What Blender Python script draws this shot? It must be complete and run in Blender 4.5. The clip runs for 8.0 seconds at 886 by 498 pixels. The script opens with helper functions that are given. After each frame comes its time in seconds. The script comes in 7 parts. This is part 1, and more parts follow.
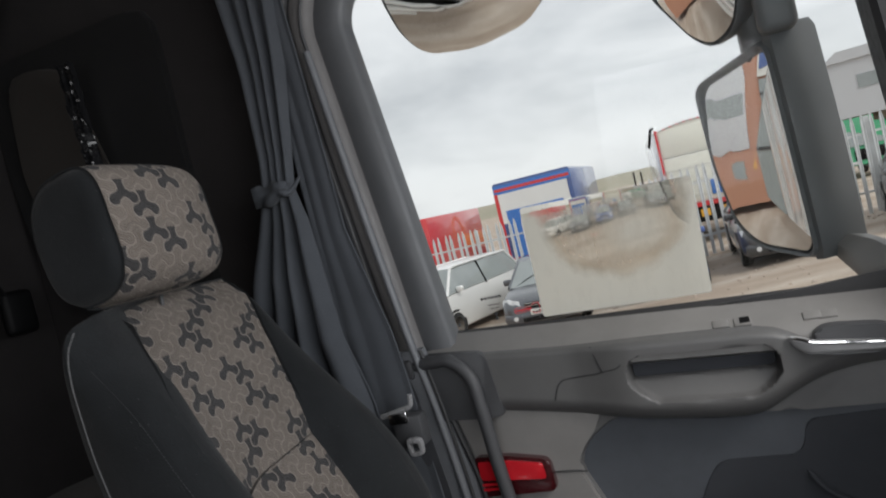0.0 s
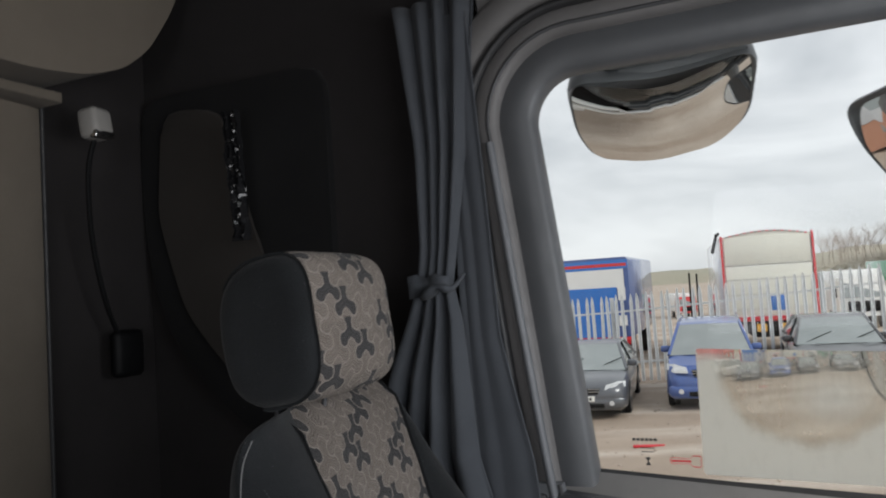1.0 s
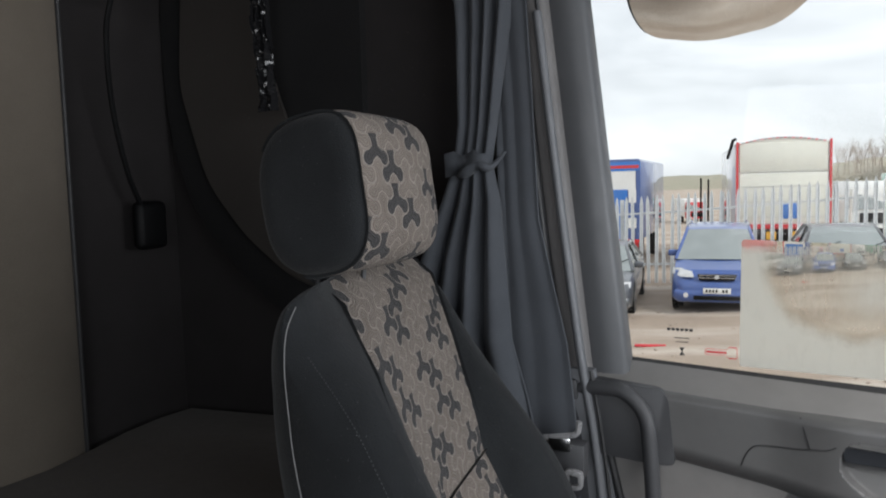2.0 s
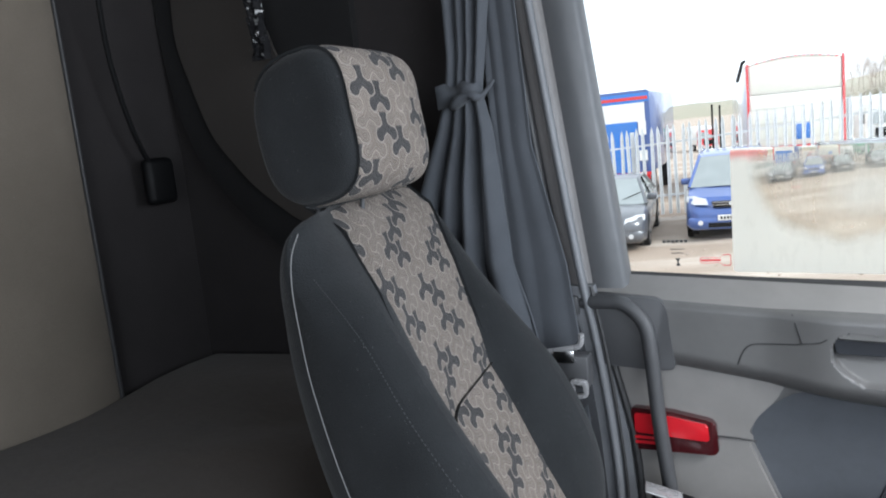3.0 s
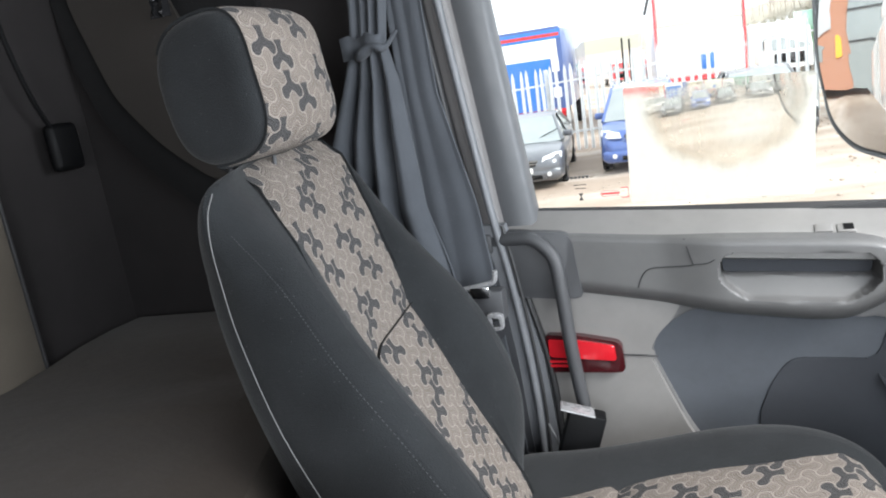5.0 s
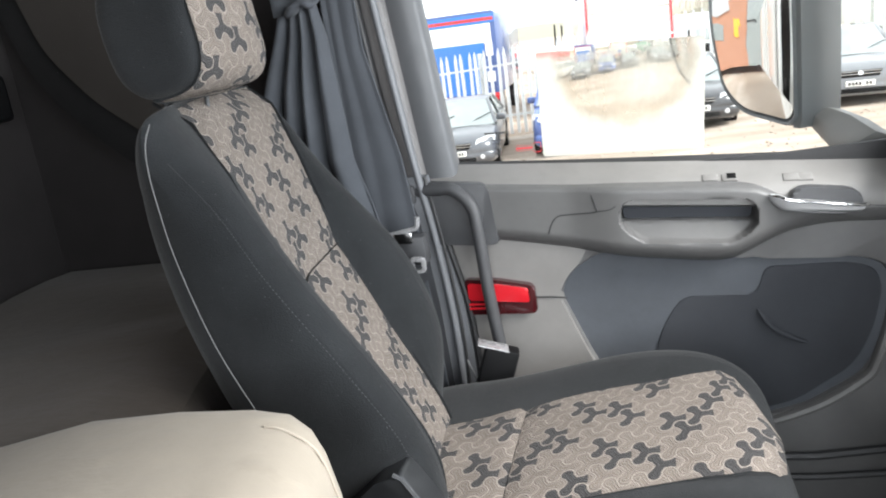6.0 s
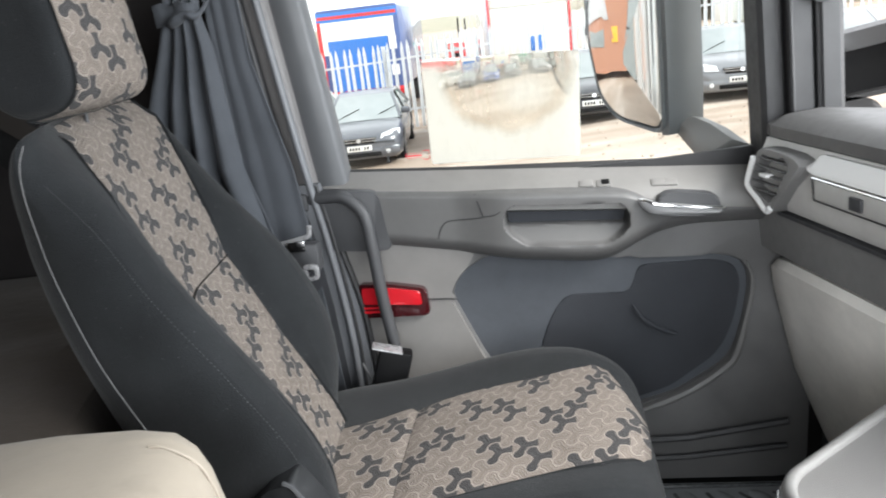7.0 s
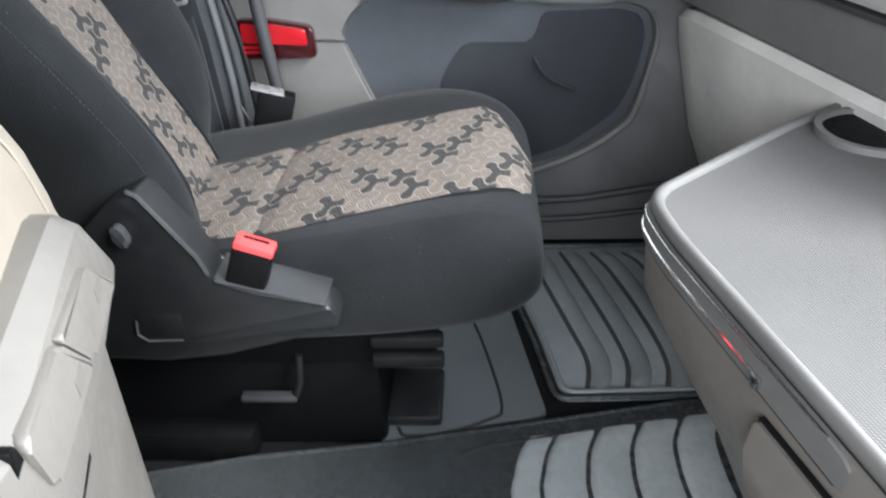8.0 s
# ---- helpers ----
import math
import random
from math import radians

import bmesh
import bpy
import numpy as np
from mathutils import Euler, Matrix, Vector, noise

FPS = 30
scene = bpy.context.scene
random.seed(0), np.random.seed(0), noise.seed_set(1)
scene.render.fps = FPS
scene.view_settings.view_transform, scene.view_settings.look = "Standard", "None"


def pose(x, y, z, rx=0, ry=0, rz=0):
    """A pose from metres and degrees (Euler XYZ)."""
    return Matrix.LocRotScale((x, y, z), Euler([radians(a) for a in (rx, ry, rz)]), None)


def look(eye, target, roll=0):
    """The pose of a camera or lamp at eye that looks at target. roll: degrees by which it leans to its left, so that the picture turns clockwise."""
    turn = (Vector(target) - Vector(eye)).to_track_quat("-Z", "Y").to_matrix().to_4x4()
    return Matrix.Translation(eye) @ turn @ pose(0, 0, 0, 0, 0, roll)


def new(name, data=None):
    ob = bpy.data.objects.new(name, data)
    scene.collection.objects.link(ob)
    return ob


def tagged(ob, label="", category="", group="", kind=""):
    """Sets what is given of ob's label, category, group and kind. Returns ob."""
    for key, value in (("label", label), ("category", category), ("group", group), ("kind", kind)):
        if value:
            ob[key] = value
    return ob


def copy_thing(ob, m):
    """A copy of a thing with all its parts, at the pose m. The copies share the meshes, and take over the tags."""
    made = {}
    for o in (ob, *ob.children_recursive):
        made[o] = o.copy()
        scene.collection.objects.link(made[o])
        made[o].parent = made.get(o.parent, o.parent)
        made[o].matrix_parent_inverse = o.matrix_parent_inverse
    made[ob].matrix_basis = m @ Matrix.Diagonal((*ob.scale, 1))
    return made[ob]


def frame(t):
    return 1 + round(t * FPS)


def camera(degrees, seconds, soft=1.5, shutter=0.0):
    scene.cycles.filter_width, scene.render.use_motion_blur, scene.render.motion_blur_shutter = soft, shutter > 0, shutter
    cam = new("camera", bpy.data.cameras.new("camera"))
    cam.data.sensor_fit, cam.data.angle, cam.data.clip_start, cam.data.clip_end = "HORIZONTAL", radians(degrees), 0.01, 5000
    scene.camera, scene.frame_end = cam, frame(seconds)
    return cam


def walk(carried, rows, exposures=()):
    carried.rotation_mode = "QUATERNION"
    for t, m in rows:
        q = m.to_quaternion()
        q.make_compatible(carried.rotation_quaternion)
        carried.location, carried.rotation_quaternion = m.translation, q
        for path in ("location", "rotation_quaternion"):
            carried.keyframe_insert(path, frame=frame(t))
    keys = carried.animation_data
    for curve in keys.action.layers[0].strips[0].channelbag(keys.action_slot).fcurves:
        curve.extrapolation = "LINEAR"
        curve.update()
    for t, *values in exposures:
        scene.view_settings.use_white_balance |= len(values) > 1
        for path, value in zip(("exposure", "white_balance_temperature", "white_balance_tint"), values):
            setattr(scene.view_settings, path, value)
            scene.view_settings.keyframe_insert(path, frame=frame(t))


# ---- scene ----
cam = camera(62.1, 8.0, 1.9, 0.3)
PATH = [
    (0, (0.479, -0.189, 2.56), (-0.25, 1.671, 2.49), -13.6),
    (0.5, (0.443, -0.231, 2.611), (-0.333, 1.61, 2.68), -12.8),
    (1, (0.276, -0.165, 2.665), (-0.538, 1.658, 2.779), -3.7),
    (1.5, (0.212, -0.138, 2.661), (-0.602, 1.689, 2.671), -1.2),
    (1.7, (0.21, -0.132, 2.646), (-0.624, 1.684, 2.57), -0.6),
    (2.8, (0.25, -0.177, 2.632), (-0.636, 1.595, 2.357), -5.1),
    (3, (0.254, -0.173, 2.616), (-0.627, 1.596, 2.313), -5.9),
    (3.5, (0.269, -0.176, 2.608), (-0.613, 1.584, 2.25), -7.7),
    (4, (0.274, -0.182, 2.606), (-0.584, 1.582, 2.215), -8.5),
    (5.3, (0.299, -0.241, 2.626), (-0.369, 1.582, 2.143), -8.4),
    (5.5, (0.334, -0.275, 2.612), (-0.321, 1.552, 2.129), -8.2),
    (6, (0.327, -0.3, 2.582), (-0.208, 1.551, 2.047), -7.4),
    (6.5, (0.32, -0.325, 2.599), (-0.084, 1.548, 2.027), -6.5),
    (7, (0.367, -0.325, 2.612), (0.071, 1.565, 2.028), -6.7),
    (7.3, (0.407, -0.305, 2.559), (0.146, 1.55, 1.86), -7.6),
    (7.5, (0.415, -0.3, 2.527), (0.184, 1.496, 1.679), -6.7),
    (7.7, (0.408, -0.297, 2.494), (0.212, 1.458, 1.555), -5.5),
    (8, (0.41, -0.3, 2.481), (0.307, 1.391, 1.418), -2.4),
]
walk(cam, [(t, look(eye, target, roll)) for t, eye, target, roll in PATH],
     [(0.0, 0.44, 6450, 12), (1.0, 0.48, 6400, 12), (1.7, 0.58, 6400, 12), (2.8, 1.42, 5950, 10), (4.0, 1.70, 5950, 10), (5.5, 2.06, 6300, 10), (7.0, 1.84, 6350, 10), (7.5, 1.60, 6300, 10), (8.0, 1.97, 6100, 10)])

# ---- world, sun ----
world = bpy.data.worlds.new("overcast_sky")
scene.world = world
world.use_nodes = True
wn, wl = world.node_tree.nodes, world.node_tree.links
wn.clear()
w_out = wn.new("ShaderNodeOutputWorld")
w_bg = wn.new("ShaderNodeBackground")
w_sky = wn.new("ShaderNodeTexSky")
w_sky.sky_type = "NISHITA"
w_sky.sun_disc = False
w_sky.sun_elevation, w_sky.sun_rotation = radians(38), radians(60)
w_coord = wn.new("ShaderNodeTexCoord")
w_map = wn.new("ShaderNodeMapping")
w_map.inputs["Scale"].default_value = (1.0, 1.0, 3.2)
w_map.inputs["Rotation"].default_value = (radians(8), radians(-14), 0)
w_noise = wn.new("ShaderNodeTexNoise")
w_noise.inputs["Scale"].default_value = 2.6
w_noise.inputs["Detail"].default_value = 7.0
w_noise.inputs["Roughness"].default_value = 0.55
w_noise.inputs["Distortion"].default_value = 0.5
w_ramp = wn.new("ShaderNodeValToRGB")
w_ramp.color_ramp.elements[0].position, w_ramp.color_ramp.elements[0].color = 0.36, (6.0, 6.1, 6.27, 1)
w_ramp.color_ramp.elements[1].position, w_ramp.color_ramp.elements[1].color = 0.62, (8.7, 8.7, 8.75, 1)
w_mix = wn.new("ShaderNodeMix")
w_mix.data_type = "RGBA"
w_mix.inputs[0].default_value = 0.93
wl.new(w_coord.outputs["Generated"], w_map.inputs["Vector"])
wl.new(w_map.outputs[0], w_noise.inputs["Vector"])
wl.new(w_noise.outputs["Fac"], w_ramp.inputs[0])
wl.new(w_sky.outputs[0], w_mix.inputs[6])
wl.new(w_ramp.outputs[0], w_mix.inputs[7])
wl.new(w_mix.outputs[2], w_bg.inputs["Color"])
w_bg.inputs["Strength"].default_value = 0.086
wl.new(w_bg.outputs[0], w_out.inputs["Surface"])

sun_data = bpy.data.lights.new("sun", "SUN")
sun_data.energy, sun_data.angle, sun_data.color = 1.55, radians(25), (1.0, 0.96, 0.9)
sun = new("sun", sun_data)
sun.matrix_world = look((20, -11, 20), (0, 0, 0))

# daylight entering by the windscreen and the driver's window
for name, eye, aim, w, h, power in (("windscreen_daylight", (1.09, 0.0, 2.66), (0.30, 0.0, 2.54), 1.86, 0.66, 13.0), ("driver_window_daylight", (0.36, -1.035, 2.70), (0.80, 0.0, 2.30), 0.68, 0.60, 5.2)):
    data = bpy.data.lights.new(name, "AREA")
    data.shape, data.size, data.size_y, data.energy, data.color = "RECTANGLE", w, h, power, (0.95, 0.98, 1.0)
    lamp_ob = new(name, data)
    lamp_ob.matrix_world = look(eye, aim)

# ---- materials ----


class Nodes:
    """A small helper to write node graphs as expressions."""

    def __init__(self, name):
        self.mat = bpy.data.materials.new(name)
        self.mat.use_nodes = True
        self.t = self.mat.node_tree
        self.t.nodes.clear()
        self.out = self.t.nodes.new("ShaderNodeOutputMaterial")

    def node(self, kind, **props):
        n = self.t.nodes.new(kind)
        for k, v in props.items():
            n.inputs[k.replace("_", " ")].default_value = v
        return n

    def link(self, a, b):
        self.t.links.new(a, b)
        return b

    def feed(self, socket, v):
        if isinstance(v, bpy.types.NodeSocket):
            self.t.links.new(v, socket)
        else:
            socket.default_value = v

    def m(self, op, a, b=0.0, c=0.0):
        n = self.t.nodes.new("ShaderNodeMath")
        n.operation = op
        self.feed(n.inputs[0], a)
        self.feed(n.inputs[1], b)
        self.feed(n.inputs[2], c)
        return n.outputs[0]

    def mix(self, fac, a, b):
        n = self.t.nodes.new("ShaderNodeMix")
        n.data_type = "RGBA"
        self.feed(n.inputs[0], fac)
        for s, v in ((n.inputs[6], a), (n.inputs[7], b)):
            self.feed(s, (*v, 1.0) if isinstance(v, tuple) and len(v) == 3 else v)
        return n.outputs[2]

    def coords(self, kind="Object"):
        return self.t.nodes.new("ShaderNodeTexCoord").outputs[kind]

    def noise(self, vec, scale, detail=4.0, rough=0.55, stretch=None):
        if stretch:
            mp = self.t.nodes.new("ShaderNodeMapping")
            mp.inputs["Scale"].default_value = stretch
            self.link(vec, mp.inputs["Vector"])
            vec = mp.outputs[0]
        n = self.node("ShaderNodeTexNoise", Scale=scale, Detail=detail, Roughness=rough)
        self.link(vec, n.inputs["Vector"])
        return n.outputs["Fac"]

    def ramp(self, v, lo, hi):
        n = self.t.nodes.new("ShaderNodeMapRange")
        n.clamp = True
        self.feed(n.inputs[0], v)
        n.inputs[1].default_value, n.inputs[2].default_value = lo, hi
        return n.outputs[0]

    def bump(self, height, strength=0.3, distance=0.002):
        n = self.t.nodes.new("ShaderNodeBump")
        n.inputs["Strength"].default_value, n.inputs["Distance"].default_value = strength, distance
        self.link(height, n.inputs["Height"])
        return n.outputs[0]

    def principled(self, color, rough=0.5, metal=0.0, normal=None, **more):
        n = self.t.nodes.new("ShaderNodeBsdfPrincipled")
        self.feed(n.inputs["Base Color"], (*color, 1.0) if isinstance(color, tuple) and len(color) == 3 else color)
        self.feed(n.inputs["Roughness"], rough)
        n.inputs["Metallic"].default_value = metal
        if normal:
            self.link(normal, n.inputs["Normal"])
        for k, v in more.items():
            n.inputs[k.replace("_", " ")].default_value = v
        self.link(n.outputs[0], self.out.inputs["Surface"])
        return n


def scaled(c, k):
    return tuple(min(1.0, v * k) for v in c)


def plastic(name, color, rough=0.55, grain=900.0, bump=0.25, vary=0.14, metal=0.0, big=6.0, spec=0.5, dusty=0.18):
    """Moulded or painted surface: fine grain, faint stains, wear in the gloss."""
    n = Nodes(name)
    co = n.coords()
    stain = n.ramp(n.noise(co, big, 5.0, 0.6), 0.3, 0.72)
    fine = n.noise(co, grain, 2.0)
    dust = n.ramp(n.noise(co, big * 9, 6.0, 0.7), 0.45, 0.8)
    col = n.mix(stain, scaled(color, 1 - vary), scaled(color, 1 + vary))
    col = n.mix(n.m("MULTIPLY", dust, dusty), col, tuple(0.7 * v + 0.025 for v in color))
    r = n.m("ADD", rough - 0.08, n.m("MULTIPLY", dust, 0.2))
    n.principled(col, r, metal, n.bump(fine, bump, 0.0006), Specular_IOR_Level=spec)
    return n.mat


def cloth(name, color, weave=1400.0, vary=0.2, bump=0.5, sheen=0.06):
    """Woven textile with a fine thread relief and lint."""
    n = Nodes(name)
    co = n.coords()
    thread = n.noise(co, weave, 2.0, 0.6)
    patch = n.ramp(n.noise(co, 9.0, 5.0), 0.3, 0.7)
    lint = n.ramp(n.noise(co, 420.0, 2.0), 0.72, 0.78)
    col = n.mix(patch, scaled(color, 1 - vary), scaled(color, 1 + vary))
    col = n.mix(thread, scaled(color, 0.65), col)
    col = n.mix(n.m("MULTIPLY", lint, 0.35), col, (0.3, 0.3, 0.3))
    n.principled(col, 0.92, 0.0, n.bump(thread, bump, 0.001), Sheen_Weight=sheen, Specular_IOR_Level=0.15)
    return n.mat


def bedding(name, color):
    """Soft upholstery cloth with creases, stains and a fine weave."""
    n = Nodes(name)
    co = n.coords()
    thread = n.noise(co, 700.0, 2.0, 0.6)
    crease = n.noise(co, 7.0, 5.0, 0.6, (1.0, 2.2, 1.0))
    stain = n.ramp(n.noise(co, 5.0, 6.0, 0.65), 0.35, 0.75)
    spot = n.ramp(n.noise(co, 26.0, 3.0, 0.5), 0.66, 0.78)
    col = n.mix(stain, scaled(color, 1.06), scaled(color, 0.84))
    col = n.mix(n.m("MULTIPLY", spot, 0.25), col, scaled(color, 0.6))
    col = n.mix(n.m("MULTIPLY", thread, 0.3), col, scaled(color, 0.8))
    n.principled(col, 0.85, 0.0, n.bump(n.m("ADD", crease, n.m("MULTIPLY", thread, 0.04)), 0.45, 0.010), Sheen_Weight=0.08, Specular_IOR_Level=0.2)
    return n.mat


def motif_cloth(name):
    """Jacquard seat cloth: nested three-armed figures, dark or outlined, on a taupe ground with raised contour threads."""
    n = Nodes(name)
    uv = n.coords("UV")
    sep = n.t.nodes.new("ShaderNodeSeparateXYZ")
    n.link(uv, sep.inputs[0])
    period_x, period_y = 0.0310, 0.0537
    px = n.m("DIVIDE", sep.outputs[0], period_x)
    py = n.m("DIVIDE", sep.outputs[1], period_y)
    best, dark = None, None
    for ox, oy, turn, across, every, keep in ((0.0, 0.0, 0.0, 2.0, 3.0, 1.5), (0.5, 0.5, 0.0, 3.0, 5.0, 2.5)):
        qx, qy = n.m("SUBTRACT", px, ox), n.m("SUBTRACT", py, oy)
        cx, cy = n.m("FLOOR", qx), n.m("FLOOR", qy)
        fx = n.m("MULTIPLY", n.m("SUBTRACT", n.m("SUBTRACT", qx, cx), 0.5), period_x)
        fy = n.m("MULTIPLY", n.m("SUBTRACT", n.m("SUBTRACT", qy, cy), 0.5), period_y)
        d = None
        for k in range(3):
            a = radians(turn + 120 * k)
            ux, uy = math.cos(a), math.sin(a)
            along = n.m("ADD", n.m("MULTIPLY", fx, ux), n.m("MULTIPLY", fy, uy))
            reach = 0.0152
            s = n.m("MINIMUM", n.m("MAXIMUM", along, 0.0), reach)
            ex = n.m("SUBTRACT", fx, n.m("MULTIPLY", s, ux))
            ey = n.m("SUBTRACT", fy, n.m("MULTIPLY", s, uy))
            stem = n.m("SUBTRACT", n.m("SQRT", n.m("ADD", n.m("MULTIPLY", ex, ex), n.m("MULTIPLY", ey, ey))), 0.0050)
            tx, ty = n.m("SUBTRACT", fx, reach * ux), n.m("SUBTRACT", fy, reach * uy)
            knob = n.m("SUBTRACT", n.m("SQRT", n.m("ADD", n.m("MULTIPLY", tx, tx), n.m("MULTIPLY", ty, ty))), 0.0068)
            arm = n.m("MINIMUM", stem, knob)
            d = arm if d is None else n.m("MINIMUM", d, arm)
        turn_no = n.m("FLOORED_MODULO", n.m("ADD", cx, n.m("MULTIPLY", cy, across)), every)
        chosen = n.m("GREATER_THAN", turn_no, keep)
        inside = n.m("MULTIPLY", n.m("LESS_THAN", d, 0.0), chosen)
        dark = inside if dark is None else n.m("MAXIMUM", dark, inside)
        best = d if best is None else n.m("MINIMUM", best, d)
    rib = n.m("PINGPONG", n.m("ADD", best, 0.1), 0.0015)
    line = n.ramp(rib, 0.0008, 0.0014)
    rim = n.m("LESS_THAN", n.m("ABSOLUTE", n.m("SUBTRACT", best, 0.0008)), 0.0009)
    co = n.coords()
    thread = n.noise(co, 1500.0, 2.0, 0.6)
    worn = n.ramp(n.noise(co, 14.0, 4.0), 0.3, 0.7)
    ground = n.mix(worn, (0.145, 0.119, 0.099), (0.188, 0.157, 0.133))
    ground = n.mix(n.m("MULTIPLY", line, 0.62), ground, (0.33, 0.288, 0.252))
    ground = n.mix(n.m("MULTIPLY", rim, 0.55), ground, (0.37, 0.325, 0.285))
    col = n.mix(n.m("MULTIPLY", dark, 0.97), ground, (0.030, 0.0295, 0.031))
    col = n.mix(n.m("MULTIPLY", thread, 0.16), col, scaled((0.2, 0.18, 0.165), 0.5))
    height = n.m("ADD", n.m("MULTIPLY", line, 0.8), n.m("ADD", n.m("MULTIPLY", thread, 0.35), n.m("MULTIPLY", dark, -0.5)))
    n.principled(col, 0.9, 0.0, n.bump(height, 1.0, 0.0022), Sheen_Weight=0.08, Specular_IOR_Level=0.15)
    return n.mat


def glass_pane(name, tint=(0.92, 0.94, 0.935), haze=0.0):
    """A thin pane: light passes straight, the surface mirrors by Fresnel, with faint smears."""
    n = Nodes(name)
    co = n.coords()
    clear = n.node("ShaderNodeBsdfTransparent")
    clear.inputs["Color"].default_value = (*tint, 1)
    gloss = n.node("ShaderNodeBsdfGlossy", Roughness=0.02)
    fres = n.t.nodes.new("ShaderNodeFresnel")
    fres.inputs["IOR"].default_value = 1.16
    mx = n.t.nodes.new("ShaderNodeMixShader")
    n.link(fres.outputs[0], mx.inputs[0])
    n.link(clear.outputs[0], mx.inputs[1])
    n.link(gloss.outputs[0], mx.inputs[2])
    last = mx.outputs[0]
    if haze:
        dirt = n.node("ShaderNodeBsdfTranslucent")
        dirt.inputs["Color"].default_value = (0.7, 0.7, 0.68, 1)
        m2 = n.t.nodes.new("ShaderNodeMixShader")
        n.feed(m2.inputs[0], n.m("MULTIPLY", n.ramp(n.noise(co, 7.0, 6.0), 0.4, 0.8), haze))
        n.link(last, m2.inputs[1])
        n.link(dirt.outputs[0], m2.inputs[2])
        last = m2.outputs[0]
    n.link(last, n.out.inputs["Surface"])
    return n.mat


def mirror_glass(name, tint=(0.86, 0.87, 0.87)):
    n = Nodes(name)
    co = n.coords()
    n.principled(n.mix(n.ramp(n.noise(co, 40.0, 5.0), 0.5, 0.8), tint, scaled(tint, 0.93)), 0.015, 1.0)
    return n.mat


def paint(name, color, rough=0.28, metal=0.0, dirt=0.35):
    """Vehicle paint with a clear coat and road film."""
    n = Nodes(name)
    co = n.coords()
    film = n.m("MULTIPLY", n.ramp(n.noise(co, 2.2, 6.0, 0.65), 0.4, 0.85), dirt)
    col = n.mix(film, color, tuple(0.55 * v + 0.12 for v in color))
    n.principled(col, n.m("ADD", rough, n.m("MULTIPLY", film, 0.5)), metal, Coat_Weight=0.9, Coat_Roughness=0.06)
    return n.mat


def lamp_lens(name, color, rough=0.18):
    n = Nodes(name)
    co = n.coords()
    wave = n.t.nodes.new("ShaderNodeTexWave")
    wave.inputs["Scale"].default_value = 120.0
    n.link(co, wave.inputs["Vector"])
    n.principled(n.mix(wave.outputs["Fac"], scaled(color, 0.82), color), rough, 0.0, n.bump(wave.outputs["Fac"], 0.2, 0.001), Coat_Weight=0.6)
    return n.mat


M = {}
M["motif"] = motif_cloth("motif_cloth")
M["seat_dark"] = cloth("seat_side_cloth", (0.0145, 0.0159, 0.0172), 620.0, 0.5, 0.9, 0.08)
M["curtain"] = cloth("curtain_cloth", (0.074, 0.080, 0.090), 1100.0)
M["hem"] = cloth("hem_cloth", (0.13, 0.115, 0.10), 900.0)
M["headliner"] = cloth("headliner_felt", (0.043, 0.038, 0.034), 800.0, 0.1)
M["rear_beige"] = cloth("rear_wall_padding", (0.165, 0.142, 0.115), 700.0, 0.12)
M["rear_dark"] = cloth("rear_wall_felt", (0.026, 0.0235, 0.0235), 800.0)
M["rear_felt"] = cloth("black_felt", (0.012, 0.0118, 0.0122), 800.0)
# beige cover with the shade behind the seat put into its colour
M["mattress"] = bedding("shaded_mattress_cover", (0.058, 0.047, 0.038))
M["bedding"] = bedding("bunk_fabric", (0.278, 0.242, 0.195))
M["webbing"] = cloth("belt_webbing", (0.045, 0.047, 0.052), 900.0)
M["pillar_low"] = plastic("lower_pillar_plastic", (0.12, 0.125, 0.134), 0.55)
M["trim_dark"] = plastic("dark_trim_plastic", (0.045, 0.046, 0.049), 0.6)
M["trim_mid"] = plastic("grey_trim_plastic", (0.086, 0.085, 0.084), 0.55)
M["trim_light"] = plastic("light_trim_plastic", (0.17, 0.164, 0.157), 0.55)
M["sill"] = plastic("sill_plastic", (0.165, 0.160, 0.153), 0.5)
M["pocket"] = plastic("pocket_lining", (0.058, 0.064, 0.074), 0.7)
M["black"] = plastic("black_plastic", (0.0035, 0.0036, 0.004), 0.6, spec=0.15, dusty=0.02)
# tunnel mat colour, darkened for the shade beside the seat
M["rubber"] = plastic("floor_rubber", (0.062, 0.068, 0.071), 0.32, 500.0, 0.08, 0.2, spec=0.45, dusty=0.03)
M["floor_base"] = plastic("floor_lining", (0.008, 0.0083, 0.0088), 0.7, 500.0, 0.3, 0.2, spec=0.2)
M["cover"] = plastic("recliner_plastic", (0.013, 0.0138, 0.015), 0.42)
M["seal"] = plastic("rubber_seal", (0.02, 0.02, 0.021), 0.6)
M["chrome"] = plastic("satin_chrome", (0.78, 0.78, 0.78), 0.16, 900.0, 0.02, 0.05, 1.0)
M["steel"] = plastic("bright_steel", (0.6, 0.6, 0.6), 0.25, 900.0, 0.05, 0.1, 1.0)
M["tongue"] = plastic("dull_steel", (0.30, 0.30, 0.305), 0.35, 900.0, 0.05, 0.1, 0.3)
M["silver"] = plastic("silver_dash_trim", (0.86, 0.86, 0.85), 0.42, 900.0, 0.01, 0.01, dusty=0.02)
M["fascia"] = plastic("bunk_fascia_plastic", (0.185, 0.172, 0.156), 0.5)
M["band_grey"] = plastic("dash_band_plastic", (0.185, 0.182, 0.18), 0.55)
M["fascia_grey"] = plastic("dash_fascia_plastic", (0.56, 0.55, 0.53), 0.5)
M["slot_black"] = plastic("recess_plastic", (0.007, 0.0072, 0.0076), 0.6, spec=0.2, dusty=0.03)
